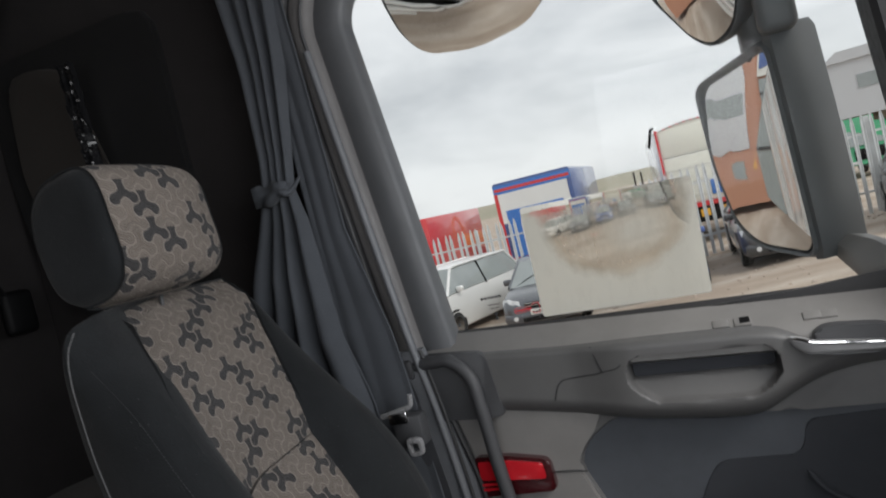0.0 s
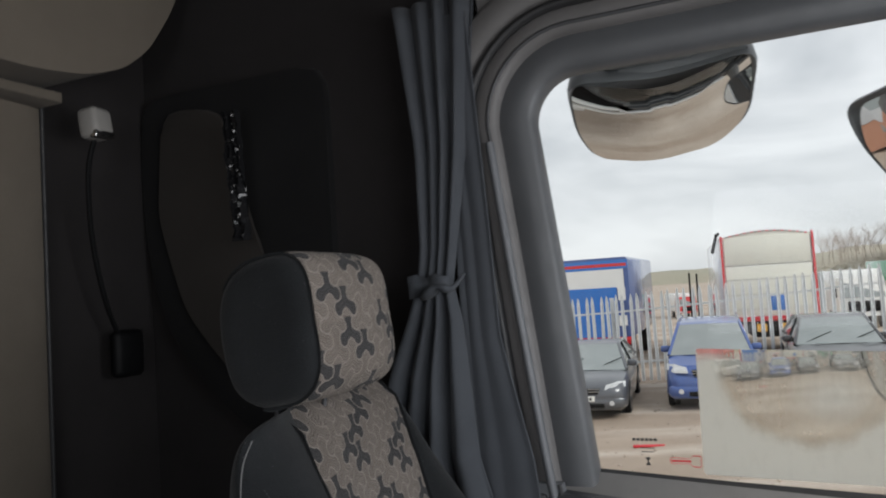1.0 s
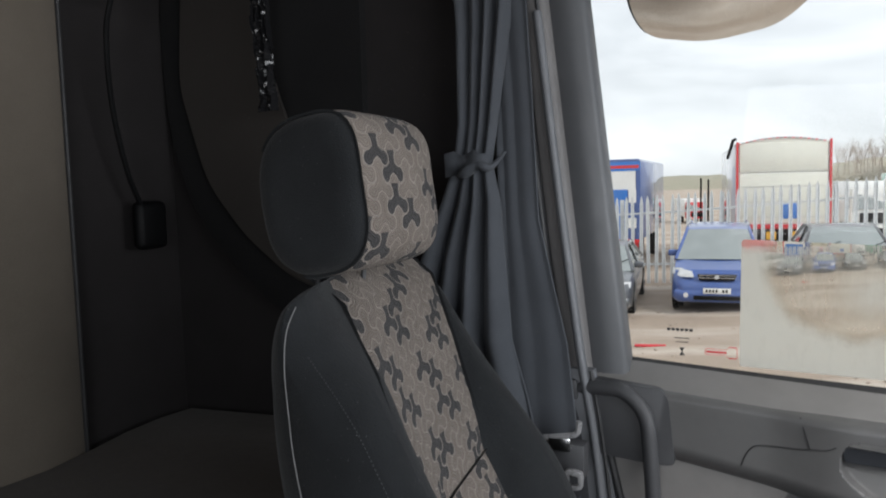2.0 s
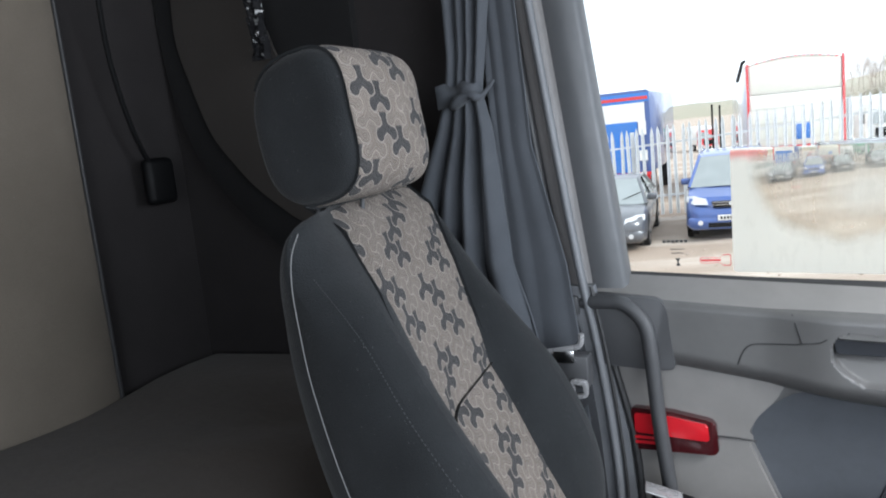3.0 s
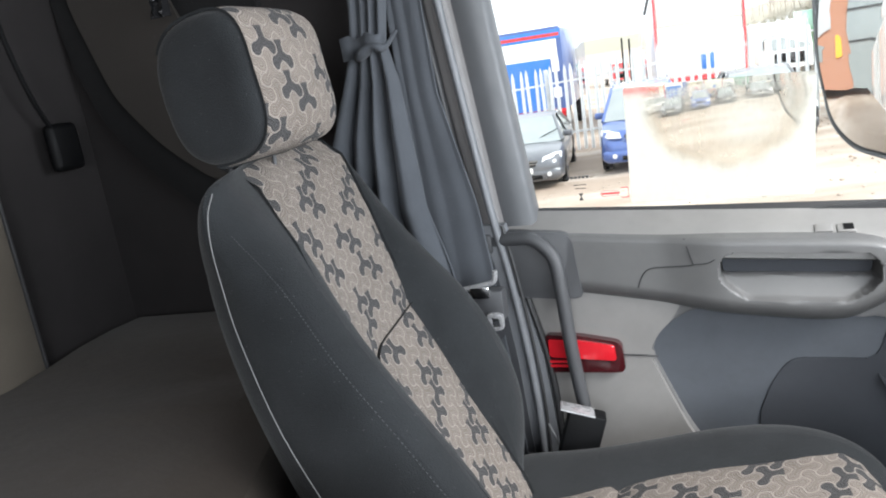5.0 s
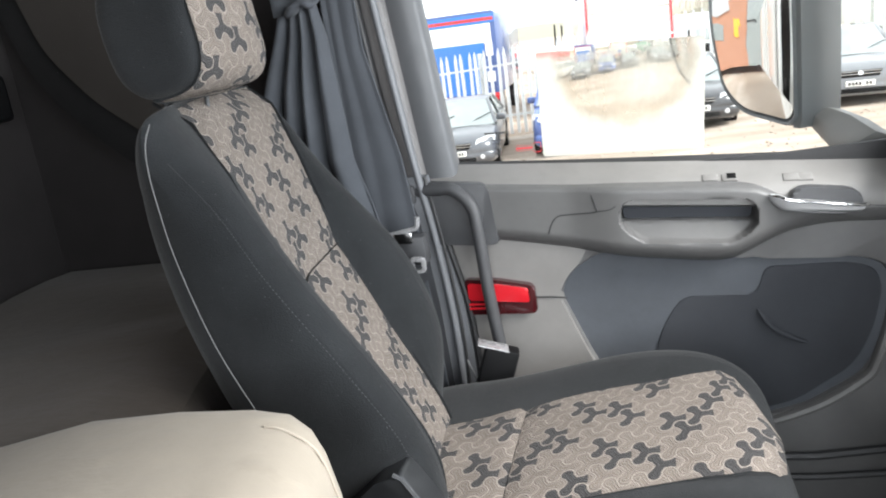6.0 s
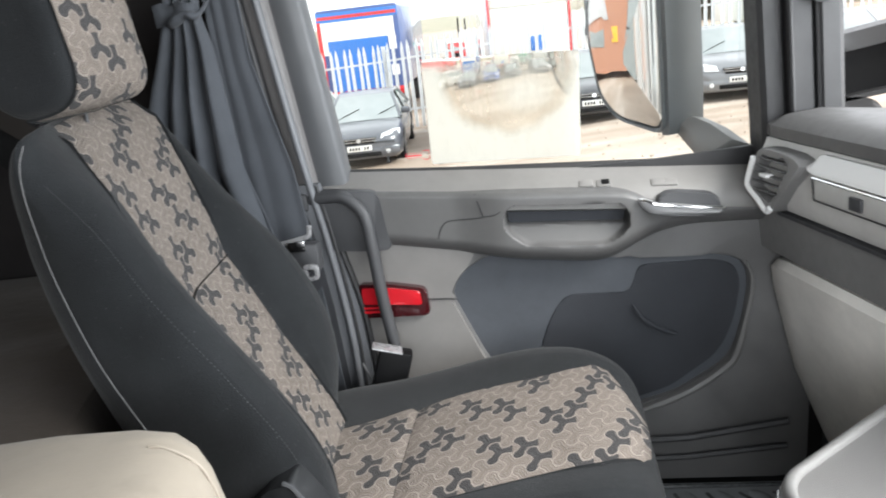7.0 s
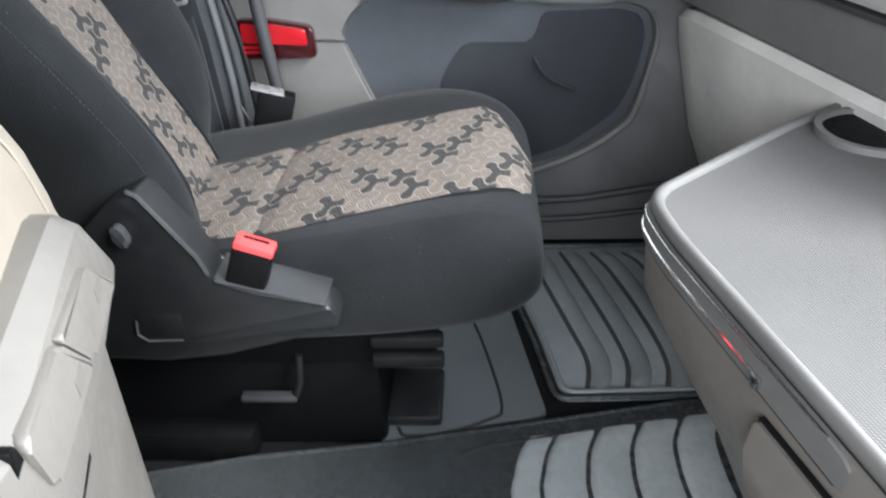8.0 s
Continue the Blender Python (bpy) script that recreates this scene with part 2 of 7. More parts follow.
# paler than the tunnel mat, making up for light in the footwell
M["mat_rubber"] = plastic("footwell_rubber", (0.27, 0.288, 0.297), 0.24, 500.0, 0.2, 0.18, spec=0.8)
M["panel_rubber"] = plastic("panel_rubber", (0.112, 0.123, 0.128), 0.45, 500.0, 0.3, 0.12)
M["header"] = plastic("header_plastic", (0.125, 0.12, 0.118), 0.6)
M["console"] = plastic("console_plastic", (0.22, 0.20, 0.182), 0.5)
M["console_rim"] = plastic("console_rim_plastic", (0.175, 0.171, 0.166), 0.55, spec=0.4)
M["knee"] = plastic("knee_panel_plastic", (0.76, 0.735, 0.69), 0.55)
M["dash_top"] = plastic("dash_top_softtouch", (0.095, 0.094, 0.094), 0.6)
M["red_lens"] = lamp_lens("red_reflector", (0.50, 0.012, 0.02))
M["red_dark"] = lamp_lens("dark_red_lens", (0.045, 0.006, 0.008))
M["red_button"] = plastic("red_button_plastic", (0.86, 0.07, 0.07), 0.4)
M["pane"] = glass_pane("window_glass", haze=0.03)
M["mirror"] = mirror_glass("mirror_glass")
M["mirror_shell"] = plastic("mirror_housing_plastic", (0.095, 0.098, 0.102), 0.5)
M["front_shell"] = plastic("front_mirror_plastic", (0.026, 0.026, 0.027), 0.5)
M["foil"] = plastic("black_film", (0.012, 0.012, 0.013), 0.22, 60.0, 0.9, 0.2)
M["lamp_white"] = plastic("lamp_head_plastic", (0.27, 0.26, 0.245), 0.4)


def tray_mat():
    """Ribbed rubber insert with small lozenge relief."""
    n = Nodes("tray_rubber")
    co = n.coords()
    sep = n.t.nodes.new("ShaderNodeSeparateXYZ")
    n.link(co, sep.inputs[0])
    a = n.m("SINE", n.m("MULTIPLY", n.m("ADD", sep.outputs[0], sep.outputs[1]), 1500.0))
    b = n.m("SINE", n.m("MULTIPLY", n.m("SUBTRACT", sep.outputs[0], sep.outputs[1]), 900.0))
    h = n.m("MULTIPLY", a, b)
    col = n.mix(n.ramp(n.noise(co, 8.0), 0.3, 0.7), (0.10, 0.097, 0.094), (0.12, 0.116, 0.112))
    col = n.mix(n.ramp(h, 0.1, 0.8), col, (0.18, 0.175, 0.17))
    n.principled(col, 0.55, 0.0, n.bump(h, 0.5, 0.0008), Specular_IOR_Level=0.3)
    return n.mat


M["tray"] = tray_mat()

# ---- mesh helpers ----


def part(name, bm, material, parent=None, label="", smooth=35.0, category="", kind="", group=""):
    """Links a bmesh as one mesh object, under a thing or a part."""
    me = bpy.data.meshes.new(name)
    bmesh.ops.recalc_face_normals(bm, faces=bm.faces)
    bm.to_mesh(me)
    bm.free()
    if smooth:
        for p in me.polygons:
            p.use_smooth = True
        me.set_sharp_from_angle(angle=radians(smooth))
    if material:
        me.materials.append(material)
    ob = new(name, me)
    if parent:
        ob.parent = parent
    return tagged(ob, label, category, group, kind)


def thing(name, label, category, loc=(0, 0, 0), yaw=0.0, group="", kind=""):
    ob = new(name)
    ob.matrix_world = pose(*loc, 0, 0, yaw)
    ob.empty_display_size = 0.1
    return tagged(ob, label, category, group, kind)


def add_box(bm, x0, x1, y0, y1, z0, z1, bevel=0.0, seg=2, turn=None):
    made = bmesh.ops.create_cube(bm, size=1.0)["verts"]
    bmesh.ops.scale(bm, vec=(x1 - x0, y1 - y0, z1 - z0), verts=made)
    if bevel:
        edges = list({e for v in made for e in v.link_edges})
        made = list({v for f in bmesh.ops.bevel(bm, geom=edges, offset=bevel, segments=seg, affect="EDGES", profile=0.5)["faces"] for v in f.verts} | set(v for v in made if v.is_valid))
    if turn is not None:
        bmesh.ops.transform(bm, matrix=turn, verts=made)
    bmesh.ops.translate(bm, vec=((x0 + x1) / 2, (y0 + y1) / 2, (z0 + z1) / 2), verts=made)
    return made


def box(x0, x1, y0, y1, z0, z1, bevel=0.0, seg=2, turn=None):
    bm = bmesh.new()
    add_box(bm, x0, x1, y0, y1, z0, z1, bevel, seg, turn)
    return bm


def rounded(points, radius, seg=4):
    """A polygon with its corners rounded."""
    out, n = [], len(points)
    for i in range(n):
        p = Vector(points[i])
        a, b = Vector(points[i - 1]) - p, Vector(points[(i + 1) % n]) - p
        r = min(radius, a.length * 0.45, b.length * 0.45)
        pa, pb = p + a.normalized() * r, p + b.normalized() * r
        for k in range(seg + 1):
            t = k / seg
            out.append(tuple(pa * (1 - t) ** 2 + p * 2 * t * (1 - t) + pb * t ** 2))
    return out


def place(axis, u, v, w):
    """A point from a flat outline: axis x: (w, u, v); y: (u, w, v); z: (u, v, w)."""
    return {"x": (w, u, v), "y": (u, w, v), "z": (u, v, w)}[axis]


def add_prism(bm, axis, poly, w0, w1, bevel=0.0, seg=2):
    low = [bm.verts.new(place(axis, u, v, w0)) for u, v in poly]
    high = [bm.verts.new(place(axis, u, v, w1)) for u, v in poly]
    n = len(poly)
    caps = [bm.faces.new(low[::-1]), bm.faces.new(high)]
    for i in range(n):
        bm.faces.new((low[i], low[(i + 1) % n], high[(i + 1) % n], high[i]))
    if bevel:
        edges = [e for c in caps for e in c.edges]
        bmesh.ops.bevel(bm, geom=edges, offset=bevel, segments=seg, affect="EDGES", profile=0.5)
    return bm


def prism(axis, poly, w0, w1, bevel=0.0, seg=2):
    return add_prism(bmesh.new(), axis, poly, w0, w1, bevel, seg)


def add_ring_plate(bm, axis, outer, inner, w0, w1, bevel=0.0):
    """A plate with a hole; outer and inner outlines have equally many points."""
    rows = [[bm.verts.new(place(axis, u, v, w)) for u, v in poly] for w in (w0, w1) for poly in (outer, inner)]
    n = len(outer)
    o0, i0, o1, i1 = rows
    for k in range(n):
        j = (k + 1) % n
        bm.faces.new((o0[k], o0[j], i0[j], i0[k]))
        bm.faces.new((o1[j], o1[k], i1[k], i1[j]))
        bm.faces.new((o0[j], o0[k], o1[k], o1[j]))
        bm.faces.new((i0[k], i0[j], i1[j], i1[k]))
    if bevel:
        edges = [e for e in bm.edges if {v for v in e.verts} <= set(o0) | set(o1) or {v for v in e.verts} <= set(i0) | set(i1)]
        edges = [e for e in edges if abs((e.verts[0].co - e.verts[1].co)["xyz".index(axis)]) < 1e-6]
        bmesh.ops.bevel(bm, geom=edges, offset=bevel, segments=2, affect="EDGES", profile=0.5)
    return bm


def ring_plate(axis, outer, inner, w0, w1, bevel=0.0):
    return add_ring_plate(bmesh.new(), axis, outer, inner, w0, w1, bevel)


def resample(poly, n):
    """n points at even steps round a closed outline, from its first point."""
    pts = [Vector(p) for p in poly]
    pts.append(pts[0])
    lens = [0.0]
    for a, b in zip(pts, pts[1:]):
        lens.append(lens[-1] + (b - a).length)
    out = []
    for k in range(n):
        s = lens[-1] * k / n
        i = max(j for j in range(len(lens)) if lens[j] <= s + 1e-12)
        i = min(i, len(pts) - 2)
        f = (s - lens[i]) / max(lens[i + 1] - lens[i], 1e-9)
        out.append(tuple(pts[i].lerp(pts[i + 1], f)))
    return out


def add_loft(bm, rings, cap=True, closed=True):
    rows = [[bm.verts.new(p) for p in ring] for ring in rings]
    n = len(rings[0])
    for a, b in zip(rows, rows[1:]):
        for k in range(n if closed else n - 1):
            j = (k + 1) % n
            bm.faces.new((a[k], a[j], b[j], b[k]))
    if cap and closed:
        bm.faces.new(rows[0][::-1])
        bm.faces.new(rows[-1])
    return bm


def loft(rings, cap=True, closed=True):
    return add_loft(bmesh.new(), rings, cap, closed)


def spline(points, steps=6):
    """A smooth curve through the points."""
    pts = [Vector(p) for p in points]
    ext = [2 * pts[0] - pts[1], *pts, 2 * pts[-1] - pts[-2]]
    out = []
    for i in range(1, len(ext) - 2):
        a, b, c, d = ext[i - 1:i + 3]
        for k in range(steps):
            t = k / steps
            out.append(0.5 * (2 * b + (c - a) * t + (2 * a - 5 * b + 4 * c - d) * t * t + (3 * b - a - 3 * c + d) * t ** 3))
    out.append(pts[-1])
    return out


def add_tube(bm, pts, radius, seg=8, flat=1.0):
    pts = [Vector(p) for p in pts]
    radii = radius if isinstance(radius, (list, tuple)) else [radius] * len(pts)
    rings, side = [], None
    for i, p in enumerate(pts):
        d = (pts[min(i + 1, len(pts) - 1)] - pts[max(i - 1, 0)]).normalized()
        if side is None:
            side = d.cross(Vector((0, 0, 1)) if abs(d.z) < 0.9 else Vector((1, 0, 0)))
        side = (side - d * side.dot(d)).normalized()
        up = d.cross(side)
        rings.append([p + (side * math.cos(2 * math.pi * k / seg) + up * math.sin(2 * math.pi * k / seg) * flat) * radii[i] for k in range(seg)])
    return add_loft(bm, rings)


def tube(pts, radius, seg=8, flat=1.0):
    return add_tube(bmesh.new(), pts, radius, seg, flat)


def add_disc(bm, centre, normal, radius, depth, seg=24, inner=0.0):
    """A cylinder, or with inner a ring, along normal."""
    z = Vector(normal).normalized()
    m = Matrix.Translation(centre) @ z.to_track_quat("Z", "Y").to_matrix().to_4x4()
    outer = [(radius * math.cos(2 * math.pi * k / seg), radius * math.sin(2 * math.pi * k / seg)) for k in range(seg)]
    first = len(bm.verts)
    if inner:
        add_ring_plate(bm, "z", outer, [(u * inner / radius, v * inner / radius) for u, v in outer], -depth / 2, depth / 2)
    else:
        add_prism(bm, "z", outer, -depth / 2, depth / 2)
    bm.verts.ensure_lookup_table()
    bmesh.ops.transform(bm, matrix=m, verts=bm.verts[first:])
    return bm


def panel(name, fn, nu, nv, size, material, parent, thick, label=""):
    """A cushioned cloth panel: fn(u, v) gives its place, size its metres for the woven figures; edges turn down by thick."""
    bm = bmesh.new()
    uv = bm.loops.layers.uv.new("UVMap")
    rows = [[bm.verts.new(fn(i / nu, j / nv)) for j in range(nv + 1)] for i in range(nu + 1)]
    where = {}
    for i in range(nu + 1):
        for j in range(nv + 1):
            where[rows[i][j]] = (size[0] * i / nu, size[1] * j / nv)
    for i in range(nu):
        for j in range(nv):
            bm.faces.new((rows[i][j], rows[i + 1][j], rows[i + 1][j + 1], rows[i][j + 1]))
    rim = [rows[i][0] for i in range(nu + 1)] + [rows[nu][j] for j in range(1, nv + 1)] + [rows[i][nv] for i in range(nu - 1, -1, -1)] + [rows[0][j] for j in range(nv - 1, 0, -1)]
    bm.normal_update()
    low = []
    for v in rim:
        w = bm.verts.new(v.co - v.normal * thick)
        (a, b), (c, d) = where[v], size
        where[w] = (a - thick * (a <= 0) + thick * (a >= c - 1e-6), b - thick * (b <= 0) + thick * (b >= d - 1e-6))
        low.append(w)
    for k in range(len(rim)):
        j = (k + 1) % len(rim)
        bm.faces.new((rim[k], low[k], low[j], rim[j])).material_index = 1
    for f in bm.faces:
        for l in f.loops:
            l[uv].uv = where[l.vert]
    ob = part(name, bm, material, parent, label, 60.0)
    ob.data.materials.append(M["seat_dark"])
    return ob

# ---- the cab ----
FLOOR, CEIL = 1.69, 3.45


def gz(x, y):
    """Height of the yard's ground."""
    return 0.07 + 0.38 * math.tanh(x / 5.0)


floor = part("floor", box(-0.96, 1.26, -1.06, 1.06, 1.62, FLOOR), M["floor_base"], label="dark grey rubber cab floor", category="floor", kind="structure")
ceiling = part("ceiling", box(-0.96, 1.0, -1.06, 1.06, CEIL, 3.52), M["headliner"], label="brown felt cab headliner", category="ceiling", kind="structure")

wall_rear = part("wall_rear", box(-0.98, -0.91, -1.06, 1.06, 1.62, CEIL), M["rear_dark"], label="dark felt rear wall of the sleeper", category="wall", kind="structure")
rings = []
for k in range(121):
    y = -0.99 + 1.715 * k / 120
    x = -0.888 + 0.016 * abs(math.sin(math.pi * (y - 0.725) / 0.245)) ** 0.6
    rings.append([(-0.911, y, 2.15), (x - 0.008, y, 2.15), (x, y, 2.165), (x, y, 3.385), (x - 0.008, y, 3.4), (-0.911, y, 3.4)])
bm = loft(rings)
part("padding", bm, M["rear_beige"], wall_rear, "beige padded rear wall panel")
part("edge_piping", tube([(-0.886, 0.728, 2.15), (-0.886, 0.728, 3.40)], 0.004, 8), M["seal"], wall_rear, "black piping strip")

# side wall on the passenger side, with the door opening left free
bm = bmesh.new()
add_box(bm, -0.91, -0.15, 0.99, 1.06, 1.62, CEIL)
add_box(bm, -0.15, 0.80, 1.03, 1.07, 3.03, CEIL)
add_prism(bm, "y", [(0.80, 1.62), (1.26, 1.62), (1.26, 2.30), (0.80, 2.30)], 1.0, 1.06)
add_prism(bm, "y", [(0.84, 3.03), (1.0, 3.03), (1.0, CEIL), (0.84, CEIL)], 1.0, 1.06)
wall_left = part("wall_left", bm, M["rear_dark"], label="dark felt side wall of the sleeper", category="wall", kind="structure")

bm = bmesh.new()
add_box(bm, -0.91, 0.0, -1.06, -1.0, 1.62, CEIL)
add_box(bm, 0.0, 0.72, -1.06, -1.0, 1.62, 2.36)
add_box(bm, 0.0, 0.72, -1.06, -1.0, 3.0, CEIL)
add_box(bm, 0.72, 0.84, -1.06, -1.0, 1.62, CEIL)
add_box(bm, 0.84, 1.26, -1.06, -1.0, 1.62, 2.30)
wall_right = part("wall_right", bm, M["trim_mid"], label="grey trim wall with the driver's window", category="wall", kind="structure")

bm = bmesh.new()
add_box(bm, 1.20, 1.26, -1.0, 1.0, 1.62, 2.30)
add_box(bm, 0.94, 1.0, -1.0, 1.0, 3.10, CEIL)
wall_front = part("wall_front", bm, M["trim_mid"], label="grey front bulkhead below the windscreen", category="wall", kind="structure")

# overhead trim along the passenger window
bm = bmesh.new()
add_prism(bm, "x", rounded([(0.992, 3.02), (1.03, 3.02), (1.03, 3.46), (0.92, 3.46), (0.955, 3.20)], 0.01), -0.14, 0.86)
trim = part("trim_window_header", bm, M["header"], label="dark grey trim above the passenger window", category="trim", kind="structure")

# B-pillar: window edge post with the door seal and belt rail
LEAN_X = -0.064 / 0.585


def lean(x, z):
    return x + LEAN_X * (z - 2.362)


M["pillar"] = plastic("pillar_plastic", (0.080, 0.083, 0.088), 0.5)
# darker copy of the pocket lining, for shade inside the door's recesses
M["pocket_dark"] = plastic("pocket_recess_shade", (0.035, 0.0375, 0.043), 0.8, spec=0.2)
M["pocket_frame"] = plastic("pocket_frame_plastic", (0.115, 0.114, 0.113), 0.55)
# frame plastic made paler, for the light caught along the lip
M["pocket_lip"] = plastic("pocket_lip_plastic", (0.15, 0.148, 0.145), 0.55)
M["a_pillar"] = plastic("windscreen_pillar_plastic", (0.019, 0.019, 0.020), 0.6)
M["handle"] = plastic("handle_plastic", (0.30, 0.30, 0.302), 0.38, 900.0, 0.02, 0.02, dusty=0.02)
pillar = thing("pillar_rear", "dark grey plastic door pillar with rubber seal", "pillar", kind="structure")
CORNER = (lean(0.0, 2.928) + 0.075, 2.928)


def frame_point(o, s):
    """A point at distance o outside the window's edge; s runs up the pillar (0 to 1), round the corner (to 2) and along the top (to 3)."""
    if s <= 1:
        z = 2.05 + (CORNER[1] - 2.05) * s
        return lean(-o, z), z
    if s <= 2:
        a = (s - 1) * math.pi / 2
        return CORNER[0] - (0.075 + o) * math.cos(a), CORNER[1] + (0.075 + o) * math.sin(a)
    return CORNER[0] + (0.86 - CORNER[0]) * (s - 2), CORNER[1] + 0.075 + o


STEPS = [0.0, 0.2, 0.4, 0.7, 1.0] + [1 + k / 10 for k in range(1, 10)] + [2.0, 2.2, 2.6, 3.0]
for name, o0, o1, y0, y1, mat_ in (("post", 0.0, 0.062, 0.975, 1.016, "pillar"), ("post_step", 0.055, 0.098, 0.952, 1.0, "header"),
                                   ("post_seal", 0.094, 0.106, 0.941, 0.975, "seal"), ("post_inner", 0.11, 0.165, 0.945, 1.0, "header"), ("post_line", 0.064, 0.070, 0.948, 0.975, "trim_dark")):
    rings, r = [], min(0.008, (o1 - o0) * 0.3)
    for s in STEPS:
        pts = [(o0, y1), (o0, y0 + r), (o0 + r, y0), (o1 - r, y0), (o1, y0 + r), (o1, y1)]
        rings.append([(frame_point(o, s)[0], y, frame_point(o, s)[1]) for o, y in pts])
    part(name, loft(rings), M[mat_], pillar, smooth=50.0)
rings = []
for z in (1.69, 1.85, 2.05):
    rings.append([(-0.17, 1.0, z), (-0.17, 0.95, z), (-0.04, 0.95, z), (-0.03, 0.96, z), (-0.03, 1.0, z)])
part("post_lower", prism("y", [(-0.13, 1.69), (0.004, 1.69), (0.0025, 2.0), (-0.006, 2.12), (-0.028, 2.23), (-0.038, 2.31), (-0.045, 2.36), (-0.13, 2.36)], 0.944, 0.961, 0.004), M["pillar_low"], pillar)
rim_line = spline([(-0.030, 0.944, 1.70), (-0.025, 0.944, 1.97), (-0.029, 0.944, 2.10), (-0.046, 0.944, 2.26), (-0.067, 0.945, 2.392), (-0.0985, 0.948, 2.64), (-0.1275, 0.950, 2.90)], 5)
part("post_rim", tube(rim_line, 0.0085, 10, 0.8), M["pillar_low"], pillar, "rounded dark pillar edge", 60.0)
part("post_gap", tube([(p[0] + 0.0125, 0.9435, p[2]) for p in rim_line if p[2] < 2.37], 0.0032, 6), M["seal"], pillar)
part("post_foot", loft(rings), M["trim_dark"], pillar)
part("seal_line", tube(spline([(0.010, 0.951, 1.70), (0.0085, 0.951, 2.0), (0.0, 0.951, 2.12), (-0.023, 0.951, 2.23), (-0.035, 0.950, 2.31)], 5), 0.006, 8), M["seal"], pillar)

# A-pillar and windscreen
a_pillar = thing("pillar_front", "dark grey plastic windscreen pillar with grooves", "pillar", kind="structure")
for name, x0, x1, y0, y1 in (("post", 0.730, 0.772, 0.955, 1.04), ("post_step", 0.769, 0.812, 0.935, 1.0), ("post_inner", 0.809, 0.850, 0.925, 1.05)):
    rings = []
    for z in (2.30, 2.5, 2.75, 3.06):
        s = -0.06 * (z - 2.30)
        r = 0.008
        rings.append([(x0 + s, y1, z), (x0 + s, y0 + r, z), (x0 + s + r, y0, z), (x1 + s - r, y0, z), (x1 + s, y0 + r, z), (x1 + s, y1, z)])
    part(name, loft(rings), M["a_pillar"], a_pillar)
for x_ in (0.7705, 0.8105):
    part("groove", tube([(x_, 0.932, 2.33), (x_ - 0.012, 0.932, 2.53), (x_ - 0.045, 0.932, 3.05)], 0.0035, 6), M["seal"], a_pillar)
window_2 = thing("window_2", "clear laminated windscreen in a black frame", "windscreen", kind="structure")
bm = loft([[(1.22, -1.0, 2.30), (1.22, 1.0, 2.30), (1.226, 1.0, 2.30), (1.226, -1.0, 2.30)],
           [(0.97, -1.0, 3.10), (0.97, 1.0, 3.10), (0.976, 1.0, 3.10), (0.976, -1.0, 3.10)]])
ob = part("pane", bm, M["pane"], window_2)
ob.visible_shadow = False

# ---- passenger door ----
door = thing("door_1", "closed grey plastic truck door with pocket and chrome handle", "door", kind="structure")


def sill_z(x):
    return 2.362 - 0.066 * max(0.0, x)


# backing skin with the lower body
poly = [(-0.03, 1.70), (0.80, 1.70), (0.80, 2.30), (-0.03, 2.352)]
part("outer_skin", prism("y", poly, 1.035, 1.06), M["trim_dark"], door)
rings = []
for x in (-0.055, 0.0, 0.12, 0.24, 0.36, 0.48, 0.6, 0.72, 0.78):
    z = sill_z(x)
    rings.append([(x, 1.034, z - 0.01), (x, 1.004, z + 0.003), (x, 0.998, z - 0.001), (x, 0.975, z - 0.014), (x, 0.957, z - 0.026), (x, 0.947, z - 0.042), (x, 0.946, z - 0.06), (x, 0.985, z - 0.075), (x, 1.034, z - 0.075)])
part("sill", loft(rings), M["sill"], door, "light grey window sill trim")
part("glass_seal", loft([[(x, 1.003, sill_z(x) + 0.001), (x, 1.015, sill_z(x) + 0.007 + 0.02 * max(0, x - 0.2)), (x, 1.03, sill_z(x) + 0.001)] for x in (-0.02, 0.2, 0.45, 0.75)]), M["seal"], door)

# bar and grip below the sill, one moulding with an opening
BAR_TOP = [(-0.06, 2.341), (0.074, 2.332), (0.2, 2.322), (0.395, 2.311), (0.48, 2.305), (0.51, 2.298), (0.537, 2.281), (0.56, 2.272), (0.613, 2.268), (0.68, 2.262), (0.78, 2.255)]
BAR_LOW = [(-0.06, 2.241), (0.06, 2.23), (0.164, 2.213), (0.245, 2.199), (0.316, 2.189), (0.40, 2.18), (0.446, 2.177), (0.475, 2.183), (0.496, 2.197), (0.545, 2.219), (0.612, 2.229), (0.78, 2.226)]


def lerp(rows_, x):
    for (a, u), (b, v) in zip(rows_, rows_[1:]):
        if x <= b:
            return u + (v - u) * max(0.0, (x - a) / (b - a))
    return rows_[-1][1]


def eased(rows_, x):
    return sum(lerp(rows_, x + d) for d in (-0.016, -0.008, 0.0, 0.008, 0.016)) / 5


def step(a, b, x):
    k = min(1.0, max(0.0, (x - a) / (b - a)))
    return k * k * (3 - 2 * k)


def opening(x, z):
    """Signed distance to the rounded grip opening (negative inside)."""
    u, v = x - 0.393, z - (2.2515 - 0.05 * (x - 0.393))
    half = 0.108 - 0.022 * step(0.0, -0.036, v)
    r = 0.026
    a, b = abs(u) - half + r, abs(v) - 0.0375 + r
    return math.hypot(max(a, 0), max(b, 0)) + min(max(a, b), 0.0) - r


